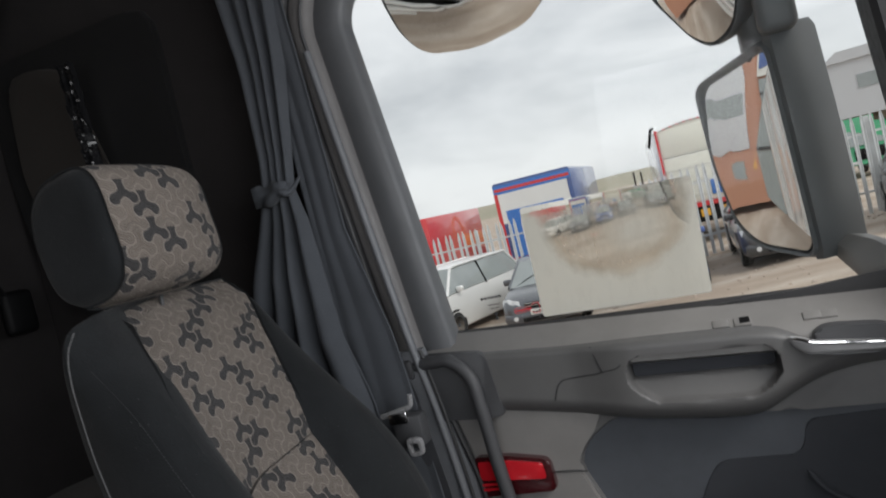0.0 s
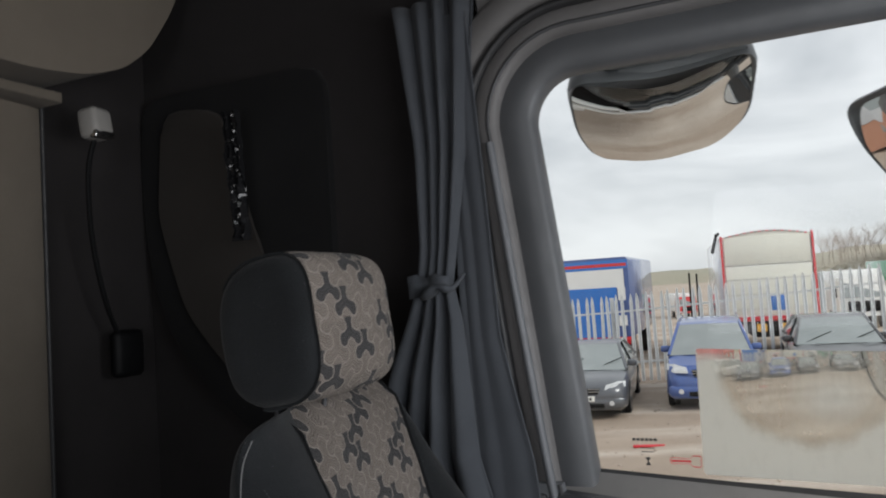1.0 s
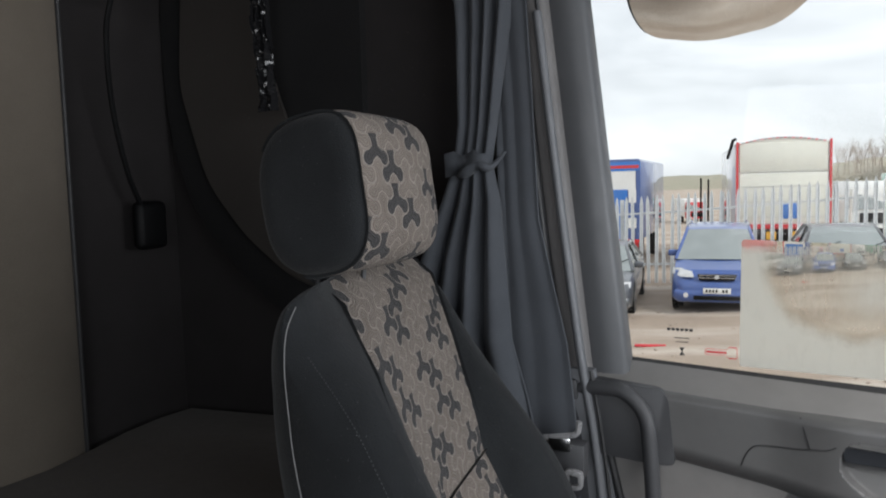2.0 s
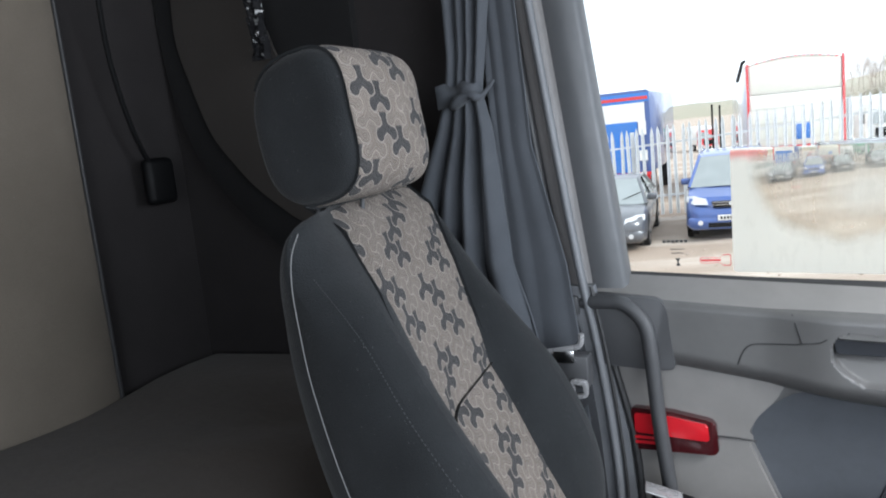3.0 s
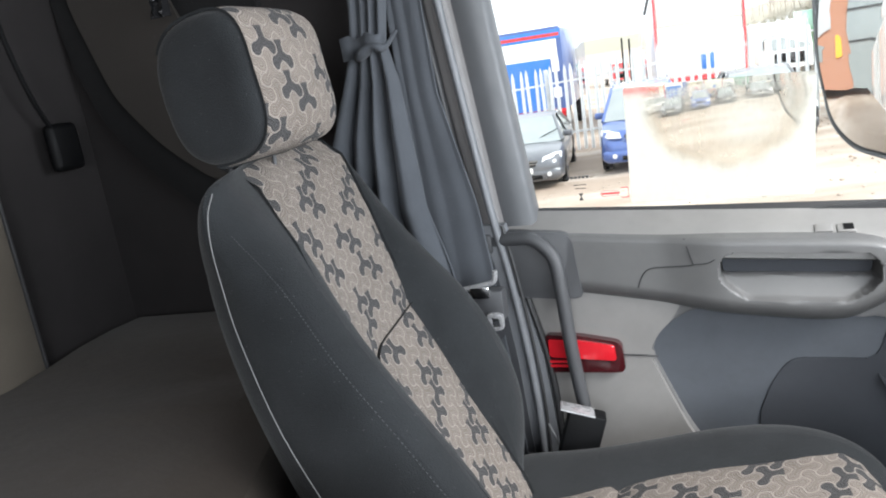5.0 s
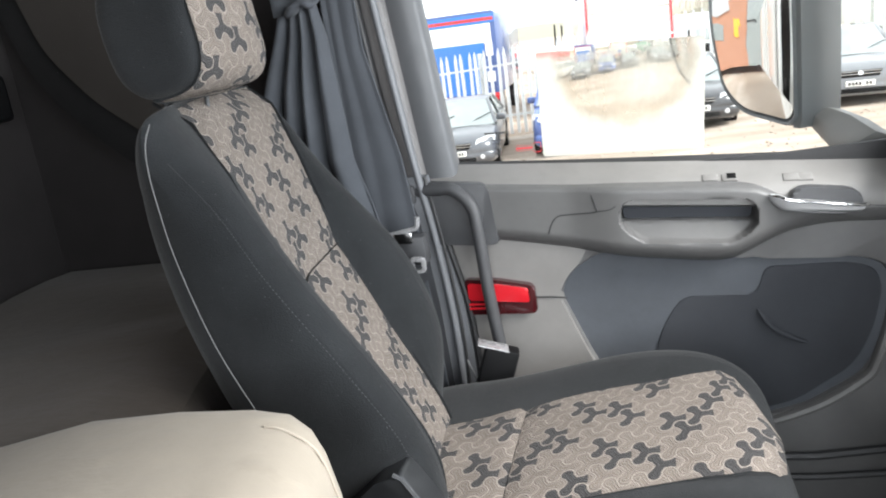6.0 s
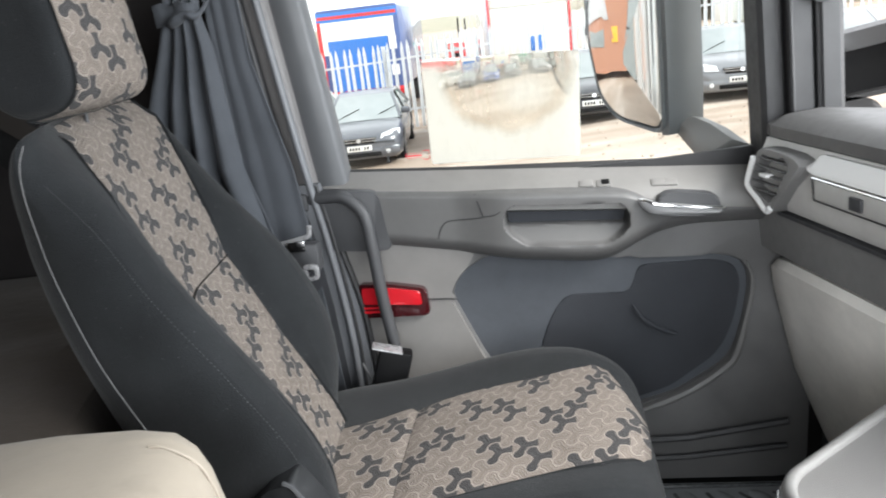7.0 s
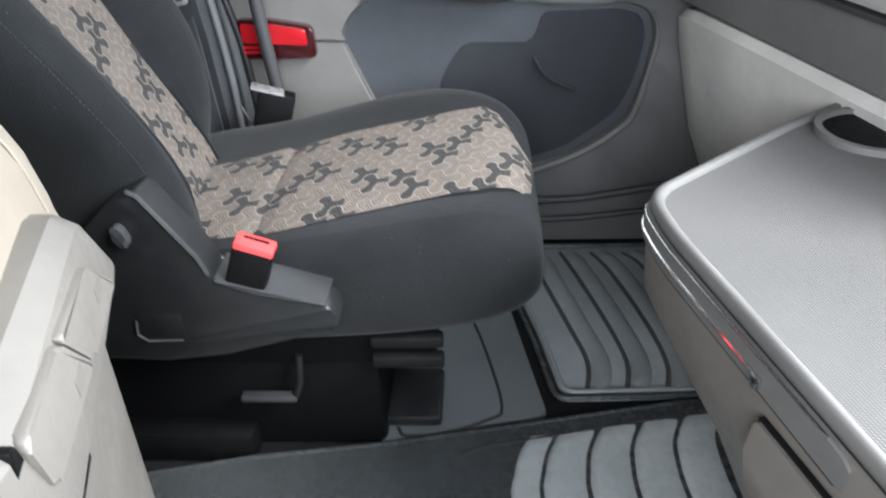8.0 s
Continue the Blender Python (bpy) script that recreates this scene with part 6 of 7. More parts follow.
part("stalk", prism("y", rounded([(-0.05, -0.066), (0.01, -0.06), (0.055, -0.075), (0.085, -0.15), (0.09, -0.24), (-0.045, -0.24), (-0.06, -0.13)], 0.03), -0.02, 0.03, 0.012, 3), M["front_shell"], front_mirror, "dark rounded stalk")
part("arm", tube(spline([(0.02, 0.0, -0.22), (0.05, -0.12, -0.26), (0.10, -0.25, -0.28), (0.12, -0.36, -0.28)], 4), 0.03, 10), M["front_shell"], front_mirror, "black mirror arm")

# the truck's own body behind the cab, seen in the mirrors
M["white_paint"] = paint("white_truck_paint", (0.78, 0.78, 0.76))
own = thing("truck_body", "white cab side and box body of the truck", "truck body", (-1.0, 0.0, gz(0, 0)))
part("fairing", box(-0.2, 0.82, 1.085, 1.11, 0.75, 3.3, 0.01), M["white_paint"], own, "white sleeper side panel")
part("door_skin", box(0.82, 1.74, 1.066, 1.09, 0.75, 2.05, 0.01), M["white_paint"], own, "white outer door skin")
part("door_frame", prism("y", [(0.82, 2.0), (0.93, 2.0), (0.855, 2.85), (0.82, 2.85)], 1.066, 1.085, 0.004), M["white_paint"], own, "white outer window frame")
part("box_body", box(-8.5, -0.18, -1.165, 1.165, 0.75, 3.6, 0.03), M["white_paint"], own, "white box body")
for x in (-2.5, -6.2):
    part("wheel", add_disc(bmesh.new(), (x, 1.0, 0.5), (0, 1, 0), 0.5, 0.3, 28), M["seal"], own, "black tyre")

# ---- the yard ----


def ground_material():
    n = Nodes("gravel_yard")
    co = n.coords()
    big = n.ramp(n.noise(co, 0.22, 6.0, 0.6), 0.35, 0.68)
    mid_ = n.ramp(n.noise(co, 1.7, 6.0, 0.65), 0.35, 0.7)
    grit = n.noise(co, 38.0, 3.0, 0.7)
    track = n.ramp(n.noise(co, 0.5, 4.0, 0.5, (0.25, 1.6, 1.0)), 0.45, 0.62)
    col = n.mix(big, (0.26, 0.185, 0.128), (0.43, 0.34, 0.262))
    col = n.mix(n.m("MULTIPLY", track, 0.8), col, (0.60, 0.52, 0.44))
    col = n.mix(n.m("MULTIPLY", mid_, 0.4), col, (0.25, 0.185, 0.135))
    col = n.mix(n.m("MULTIPLY", grit, 0.35), col, (0.58, 0.51, 0.44))
    rough = n.m("SUBTRACT", 0.95, n.m("MULTIPLY", n.m("SUBTRACT", 1.0, big), 0.25))
    n.principled(col, rough, 0.0, n.bump(n.m("ADD", grit, n.m("MULTIPLY", mid_, 2.0)), 0.6, 0.03))
    return n.mat


M["ground"] = ground_material()
xs = [-1500, -600, -250, -120, -60, -40] + [-30 + 2 * k for k in range(31)] + [40, 60, 120, 250, 600, 1500]
ys = [-1500, -400, -120, -60, -30, -15, -8, -4, 0, 4, 8, 12, 16, 20, 24, 30, 40, 60, 100, 200, 400, 800, 1500]
ground = part("ground", loft([[(x, y, gz(x, y)) for y in ys] for x in xs], closed=False), M["ground"], label="brown compacted gravel yard with tyre tracks", category="ground", kind="structure")

# loose stones near the fence foot
M["stone"] = plastic("stone", (0.42, 0.35, 0.29), 0.9, 40.0, 0.5, 0.3)
bm = bmesh.new()
rnd = random.Random(21)
for _ in range(900):
    x, y = rnd.uniform(-8, 9), rnd.uniform(8.5, 20.5)
    r = rnd.uniform(0.015, 0.045)
    v = bmesh.ops.create_icosphere(bm, subdivisions=1, radius=r)["verts"]
    bmesh.ops.transform(bm, matrix=pose(x, y, gz(x, y) + r * 0.2, rnd.uniform(0, 360), 0, rnd.uniform(0, 360)) @ Matrix.Diagonal((1, 0.8, 0.55, 1)), verts=v)
part("gravel", bm, M["stone"], label="loose brown stones on the yard", category="gravel", kind="stuff", smooth=0)
part("red_scrap", box(-2.05, -1.55, 12.1, 12.2, gz(-1.8, 12) - 0.005, gz(-1.8, 12) + 0.03, 0.01, 2, pose(0, 0, 0, 0, 0, 12)), M["print_red"], label="small red plastic scrap lying on the gravel", category="scrap")


def car(name, label, loc, yaw, colour, width=1.82, length=4.6, height=1.46, hood=0.92, style="saloon", group="parked cars", grille="bar", rails=False):
    """A parked car. Local: the nose looks to -y, its middle front wheel line near y = 0."""
    c = thing(name, label, "car", (loc[0], loc[1], gz(loc[0], loc[1])), yaw, group)
    body = paint("paint_" + name, colour, 0.3, 0.25)
    hw = width / 2
    L = length

    def ring(y, zb, zw, zt, w, tumble):
        half_ = [(w * 0.86, zb), (w * 0.97, zb + 0.06), (w, (zb + zw) / 2), (w * 0.99, zw), (w * 0.93 * tumble, zt - 0.03), (w * 0.72 * tumble, zt)]
        return [(-u, y, v) for u, v in half_] + [(u, y, v) for u, v in half_[::-1]]

    van = style == "van"
    scuttle = L * (0.16 if van else 0.24)
    rows = [ring(-0.04, 0.30, 0.52, 0.60, hw * 0.72, 1.0), ring(0.02, 0.22, 0.56, 0.66, hw * 0.86, 1.0), ring(0.14, 0.19, 0.62, hood - 0.16, hw * 0.955, 1.0),
            ring(0.45, 0.18, 0.68, hood - 0.07, hw * 0.99, 1.0), ring(scuttle, 0.18, 0.74, hood, hw, 0.99), ring(scuttle + 0.25, 0.18, 0.78, hood + 0.03, hw, 0.985),
            ring(L * 0.6, 0.18, 0.80, hood + 0.06, hw, 0.98), ring(L * 0.88, 0.2, 0.82, hood + 0.08, hw * 0.98, 0.97), ring(L, 0.3, 0.8, hood + 0.02, hw * 0.9, 0.95)]
    b = part("body", loft(rows), body, c, "painted body", 40.0)
    # cabin
    top = height
    y0, y1 = scuttle + 0.0, scuttle + (0.62 if van else 0.78)
    y3 = L * (0.97 if van else 0.92)
    y2 = L * (0.86 if van else 0.66)
    zb = hood - 0.01

    def cab_ring(y, z, w):
        return [(-w, y, z), (-w * 0.5, y - 0.05, z + 0.012), (0, y - 0.07, z + 0.016), (w * 0.5, y - 0.05, z + 0.012), (w, y, z)]

    wr, wb = hw * 0.70, hw * 0.93
    bm = bmesh.new()
    fb, ft = cab_ring(y0, zb, wb), cab_ring(y1, top - 0.05, wr * 0.98)
    ftt, rtt = cab_ring(y1 + 0.18, top - 0.005, wr), cab_ring(y2, top - 0.02, wr)
    rb = cab_ring(y3, zb + 0.08, wb * 0.95)
    add_loft(bm, [ft, ftt, rtt], closed=False)
    part("roof", bm, body, c, "painted roof", 40.0)
    glass = M["car_glass"]
    part("windscreen", loft([fb, ft], closed=False), glass, c, "dark windscreen")
    part("rear_window", loft([rtt, rb], closed=False), glass, c, "dark rear window")
    for s in (-1, 1):
        side = [(s * wb, y0 + 0.1, zb + 0.02), (s * wr * 0.985, y1 + 0.06, top - 0.065), (s * wr, y2, top - 0.045), (s * wb * 0.96, y3 - 0.1, zb + 0.08)]
        bm = bmesh.new()
        vs = [bm.verts.new(p) for p in side] + [bm.verts.new((p[0] - s * 0.02, p[1], p[2])) for p in side]
        for f in ((0, 1, 2, 3), (4, 7, 6, 5), (0, 4, 5, 1), (1, 5, 6, 2), (2, 6, 7, 3), (3, 7, 4, 0)):
            bm.faces.new([vs[i] for i in f])
        part("side_window", bm, glass, c, "dark side window", 0)
        part("windscreen_post", tube([(s * wb * 0.99, y0 + 0.02, zb), (s * wr * 0.995, y1 + 0.02, top - 0.05), (s * wr, y1 + 0.25, top - 0.02), (s * wr, y2, top - 0.03), (s * wb * 0.96, y3 - 0.05, zb + 0.06)], 0.04, 6), body, c)
        for f in (0.45,):
            yy = y1 + (y2 - y1) * f
            part("door_post", tube([(s * (wb + 0.003), yy, zb), (s * (wr + 0.01), yy, top - 0.05)], 0.03, 4), M["black"], c)
        # door mirror
        bm = box(s * (hw + 0.02) - 0.1, s * (hw + 0.02) + 0.1, scuttle + 0.42, scuttle + 0.53, hood + 0.02, hood + 0.16, 0.04, 3)
        part("door_mirror", bm, body, c, "painted door mirror")
        # headlight wraps the corner
        hl = [(s * hw * 0.50, -0.012, hood - 0.30), (s * hw * 0.78, 0.035, hood - 0.29), (s * hw * 0.95, 0.22, hood - 0.24), (s * hw * 0.955, 0.34, hood - 0.14), (s * hw * 0.80, 0.20, hood - 0.135), (s * hw * 0.54, 0.07, hood - 0.19)]
        bm = bmesh.new()
        vs = [bm.verts.new((p[0] * 1.005, p[1] - 0.025, p[2])) for p in hl] + [bm.verts.new((p[0] * 0.95, p[1] + 0.12, p[2])) for p in hl]
        nn = len(hl)
        bm.faces.new(vs[:nn])
        bm.faces.new(vs[nn:][::-1])
        for i in range(nn):
            bm.faces.new((vs[i], vs[nn + i], vs[nn + (i + 1) % nn], vs[(i + 1) % nn]))
        part("headlight", bm, M["headlight"], c, "clear headlight", 0)
        part("fog_lamp", add_disc(bmesh.new(), (s * hw * 0.66, -0.035, 0.36), (0, -1, 0.0), 0.05, 0.03, 16), M["headlight"], c)
        for yw in (L * 0.19, L * 0.79):
            wheel = part("wheel", add_disc(bmesh.new(), (s * (hw - 0.11), yw, 0.31), (1, 0, 0), 0.315, 0.22, 28), M["seal"], c, "black tyre")
            part("rim", add_disc(bmesh.new(), (s * (hw - 0.002), yw, 0.31), (1, 0, 0), 0.21, 0.012, 24), M["steel"], wheel, "alloy rim")
            part("hub", add_disc(bmesh.new(), (s * (hw + 0.006), yw, 0.31), (1, 0, 0), 0.05, 0.012, 12), M["trim_dark"], wheel)
            part("arch", add_disc(bmesh.new(), (s * (hw - 0.06), yw, 0.33), (1, 0, 0), 0.37, 0.11, 28, 0.315), M["black"], c)
    part("grille", prism("y", rounded([(-hw * 0.42, hood - 0.24), (hw * 0.42, hood - 0.24), (hw * 0.36, hood - 0.36), (-hw * 0.36, hood - 0.36)], 0.02), -0.052, 0.05), M["black"], c, "black grille")
    for k in range(2):
        part("grille_bar", box(-hw * 0.40, hw * 0.40, -0.062, -0.05, hood - 0.262 - 0.05 * k, hood - 0.25 - 0.05 * k, 0.003), M["chrome"], c, "chrome grille bar")
    part("badge", add_disc(bmesh.new(), (0, -0.066, hood - 0.285), (0, -1, 0.1), 0.045, 0.012, 20), M["chrome"], c, "plain round badge")
    part("bumper", loft([ring(-0.075 + 0.03, 0.26, 0.40, 0.47, hw * 0.80, 1.0), ring(0.02, 0.22, 0.42, 0.50, hw * 0.93, 1.0), ring(0.2, 0.21, 0.42, 0.48, hw * 0.985, 1.0)]), body, c, "painted bumper", 40.0)
    part("intake", box(-hw * 0.5, hw * 0.5, -0.058, 0.0, 0.26, 0.36, 0.02), M["black"], c, "black lower intake")
    plate = part("number_plate", box(-0.26, 0.26, -0.072, -0.058, 0.40, 0.51, 0.004), M["plate"], c, "white number plate")
    for k in range(7):
        if k != 4:
            part("bar", box(-0.215 + 0.062 * k, -0.172 + 0.062 * k, -0.0745, -0.0715, 0.425, 0.485), M["print_dark"], plate)
    for s in (-0.45, 0.12):
        part("wiper", tube([(s * hw * 1.6, y0 + 0.02, zb + 0.02), (s * hw * 1.6 + 0.25, y0 + 0.12, zb + 0.13), (s * hw * 1.6 + 0.55, y0 + 0.27, zb + 0.235)], 0.010, 4), M["black"], c, "black wiper")
    if rails:
        for s in (-1, 1):
            part("roof_rail", tube(spline([(s * wr * 0.98, y1 + 0.25, top), (s * wr, y1 + 0.4, top + 0.05), (s * wr, y2 - 0.2, top + 0.05), (s * wr, y2, top)], 4), 0.018, 6), M["steel"], c, "silver roof rail")
    return c


def car_glass():
    n = Nodes("car_window_glass")
    co = n.coords()
    # pale base colour holds part of the sky's reflection
    n.principled(n.mix(n.noise(co, 3.0), (0.20, 0.225, 0.225), (0.30, 0.33, 0.33)), 0.06, 0.0, Specular_IOR_Level=1.0)
    return n.mat


M["car_glass"] = car_glass()
M["headlight"] = plastic("headlight_glass", (0.55, 0.56, 0.57), 0.12, 60.0, 0.2, 0.2)
M["plate"] = plastic("plate_white", (0.75, 0.75, 0.72), 0.4)

car("estate_car", "dark grey saloon car parked nose out by the fence", (-3.50, 14.75), 6, (0.085, 0.091, 0.104), 1.81, 4.7, 1.43, 0.90)
car("people_carrier", "blue people carrier with roof rails parked nose out", (-1.02, 15.35), 4, (0.05, 0.105, 0.33), 1.79, 4.4, 1.65, 1.02, "van", rails=True)
car("saloon_car", "black saloon car parked nose out by the fence", (1.45, 15.9), 4, (0.035, 0.036, 0.040), 1.80, 4.6, 1.44, 0.90)
car("hatchback_car", "dark silver hatchback parked nose out by the fence", (4.55, 16.2), -4, (0.17, 0.176, 0.185), 1.86, 4.8, 1.48, 0.94)
car("hatchback_car", "silver car parked at the end of the row", (7.0, 16.4), -4, (0.33, 0.335, 0.34), 1.80, 4.3, 1.46, 0.92)
car("pickup_car", "white off-road car with dark writing on its door", (-7.2, 15.8), -16, (0.80, 0.80, 0.79), 1.86, 4.6, 1.72, 1.06, "van")

# ---- palisade fence ----
M["galv"] = plastic("galvanised_steel", (0.62, 0.635, 0.64), 0.5, 300.0, 0.15, 0.15, 0.15, 3.0)
fence = thing("fence", "grey galvanised palisade fence with pointed pales", "fence", (0.0, 21.0, 0.0))
F_A, F_B = Vector((-13.0, -0.35)), Vector((13.0, -1.25))


def fence_at(t):
    p = F_A.lerp(F_B, t)
    return p.x, p.y


prof = [(-0.046, 0.0), (-0.034, -0.022), (-0.012, -0.006), (0.012, -0.006), (0.034, -0.022), (0.046, 0.0)]
bm = bmesh.new()
rings = [[(u, v, z) for u, v in prof] + [(u, v + 0.006, z) for u, v in prof[::-1]] for z in (0.04, 2.22)]
rings.append([(u * 0.55, v * 0.8, 2.36) for u, v in prof] + [(u * 0.55, v * 0.8 + 0.006, 2.36) for u, v in prof[::-1]])
rings.append([(u * 0.08, v * 0.3, 2.43) for u, v in prof] + [(u * 0.08, v * 0.3 + 0.004, 2.43) for u, v in prof[::-1]])
add_loft(bm, rings)
pale = part("pale", bm, M["galv"], fence, "pointed steel pale", 0)
pale_mesh = pale.data
first = True
N_PALES = 128
for k in range(N_PALES):
    x, y = fence_at(k / (N_PALES - 1))
    ob = pale if k == 0 else new("pale", pale_mesh)
    ob.parent = fence
    ob.location = (x, y, gz(x, 21) + 0.01 * math.sin(k * 1.7))
    ob.rotation_euler = (0.01 * math.sin(k * 2.3), 0.012 * math.sin(k * 3.1), -0.035)
for z in (0.55, 1.95):
    pts = [(*fence_at(k / 20), gz(fence_at(k / 20)[0], 21) + z) for k in range(21)]
    part("rail", loft([[(x, y + 0.01, h - 0.025), (x, y + 0.05, h - 0.025), (x, y + 0.05, h + 0.025), (x, y + 0.01, h + 0.025)] for x, y, h in pts]), M["galv"], fence, "steel fence rail", 0)
for k in range(10):
    x, y = fence_at((k + 0.5) / 10)
    part("fence_post", box(x - 0.05, x + 0.05, y + 0.05, y + 0.15, gz(x, 21), gz(x, 21) + 2.35), M["galv"], fence, "steel fence post", 0)

# ---- lorries behind the fence ----
M["blue_panel"] = paint("blue_curtain", (0.02, 0.165, 0.56), 0.4)
M["deep_blue"] = paint("deep_blue_paint", (0.055, 0.105, 0.30), 0.4)
M["white_panel"] = paint("white_panel", (0.80, 0.80, 0.78), 0.4)
M["cream_panel"] = paint("cream_panel", (0.72, 0.71, 0.62), 0.45, 0.0, 0.5)
M["red_paint"] = paint("red_paint", (0.62, 0.02, 0.025), 0.4)
M["green_paint"] = paint("green_paint", (0.02, 0.30, 0.13), 0.4)
M["yellow_paint"] = paint("yellow_paint", (0.80, 0.42, 0.03), 0.4)
M["grey_paint"] = paint("grey_paint", (0.30, 0.30, 0.30), 0.5)


def wheels(parent, xs_, ys_, r=0.5):
    for x in xs_:
        for y in ys_:
            w = part("wheel", add_disc(bmesh.new(), (x, y, r), (1, 0, 0), r, 0.28, 24), M["seal"], parent, "black tyre")
            part("rim", add_disc(bmesh.new(), (x, y, r), (1, 0, 0), r * 0.55, 0.30, 20), M["grey_paint"], w)


blue = thing("blue_lorry", "blue and white box lorry standing behind the fence", "lorry", (-5.33, 23.8, gz(-5.3, 24)), 3.0)
part("box_body", box(-1.27, 1.27, 0.0, 7.5, 0.95, 3.28, 0.03), M["deep_blue"], blue, "deep blue lorry body")
part("roof", loft([[(-1.27, y, 3.26), (-1.2, y, 3.33), (1.2, y, 3.33), (1.27, y, 3.26)] for y in (0.0, 7.5)]), M["deep_blue"], blue)
part("white_band", box(-1.18, 1.12, -0.02, 0.0, 2.42, 2.98), M["white_panel"], blue, "white rear band")
part("rear_panel", box(-0.98, 0.88, -0.03, -0.005, 0.98, 2.44), M["blue_panel"], blue, "bright blue rear shutter")
part("top_band", box(-1.25, 1.25, -0.025, -0.004, 2.98, 3.25), M["blue_panel"], blue, "blue top band")
part("top_stripe", box(-1.22, 1.22, -0.032, -0.02, 3.06, 3.15), M["red_paint"], blue, "dark red stripe")
for s in (-1, 1):
    part("corner_post", box(s * 1.2 - 0.06, s * 1.2 + 0.06, -0.03, 0.02, 0.9, 3.0), M["deep_blue"] if s > 0 else M["red_paint"], blue, "corner post")
    part("white_block", box(s * 1.05 - 0.14, s * 1.05 + 0.14, -0.028, -0.002, 2.05, 2.44), M["white_panel"], blue)
    part("tail_light", box(s * 1.08 - 0.12, s * 1.08 + 0.12, -0.05, 0.0, 0.75, 0.88), M["red_lens"], blue, "red tail light")
part("rear_mark", box(0.9, 1.15, -0.03, 0.0, 1.3, 1.6), M["plate"], blue)
part("rear_bar", box(-1.25, 1.25, -0.05, 0.05, 0.88, 0.97), M["red_paint"], blue, "red rear bar")
part("chassis", box(-0.5, 0.5, 0.3, 7.2, 0.6, 0.92), M["black"], blue, "black chassis")
wheels(blue, (-1.0, 1.0), (1.6, 6.2))
blue.scale = (1.05, 1.0, 1.09)

trailer = thing("white_trailer", "white trailer with red corner posts and arched roof", "trailer", (0.12, 23.6, gz(0, 24)), 7.0)
part("box_body", box(-1.26, 1.26, 0.03, 8.0, 1.0, 3.25, 0.02), M["white_panel"], trailer, "white trailer body")
arch = [(-1.26, 3.22)] + [(-1.26 + 2.52 * k / 12, 3.22 + 0.30 * math.sin(math.pi * (0.16 + 0.70 * k / 12)) - 0.13) for k in range(13)] + [(1.26, 3.22)]
part("roof", prism("y", arch, 0.0, 8.0), M["cream_panel"], trailer, "cream arched roof end")
part("upper_door", box(-1.15, 1.15, -0.02, 0.03, 2.50, 3.25, 0.01), M["cream_panel"], trailer, "cream upper rear panel")
part("lower_door", box(-1.15, 1.15, -0.02, 0.03, 1.15, 2.46, 0.01), M["cream_panel"], trailer, "cream lower rear panel")
for s in (-1, 1):
    part("corner_post", box(s * 1.21 - 0.032, s * 1.21 + 0.032, -0.05, 0.03, 1.0, 3.30), M["red_paint"], trailer, "red corner post")
part("black_hook", tube([(-1.25, 0.0, 3.38), (-1.32, 0.05, 3.36), (-1.42, 0.3, 3.0), (-1.45, 0.4, 2.9)], 0.045, 6), M["black"], trailer, "black roof strap")
for k in range(24):
    i = 1 + k * 11 / 23
    a, b = arch[int(i)], arch[int(i) + 1]
    u = (a[0] + (b[0] - a[0]) * (i % 1), a[1] + (b[1] - a[1]) * (i % 1))
    part("roof_tie", box(u[0] - 0.03, u[0] + 0.03, -0.03, 0.0, u[1] - 0.03, u[1] + 0.012), M["red_paint"] if k % 2 else M["grey_paint"], trailer)
part("blue_tarp", box(0.0, 0.46, -0.05, 0.0, 1.26, 1.70, 0.02), M["blue_panel"], trailer, "blue sheet on the rear door")
for z in (1.3, 1.7, 2.1):
    part("door_rail", box(-1.15, 1.15, -0.03, -0.01, z, z + 0.014), M["grey_paint"], trailer)
part("rear_bar", box(-1.25, 1.25, -0.06, 0.03, 1.0, 1.12), M["red_paint"], trailer, "red rear bar")
for x in (-0.9, -0.3, 0.35, 0.9):
    part("rear_lamp", box(x - 0.13, x + 0.13, -0.06, 0.0, 0.72, 0.92), M["yellow_paint"] if abs(x) < 0.5 else M["red_lens"], trailer)
part("chassis", box(-0.5, 0.5, 0.3, 7.8, 0.55, 0.98), M["black"], trailer)
wheels(trailer, (-1.0, 1.0), (2.0, 3.2))
trailer.scale = (1.03, 1.0, 1.115)

red = thing("red_lorry", "red curtain-sided trailer standing behind the fence", "lorry", (-11.0, 24.6, gz(-9, 24)), 4.0)
part("box_body", box(-1.9, 1.35, 0.0, 8.0, 0.9, 3.15, 0.03), M["red_paint"], red, "red body")
part("chassis", box(-0.5, 0.5, 0.3, 7.8, 0.5, 0.9), M["black"], red)
wheels(red, (-1.0, 1.0), (2.0, 6.0))


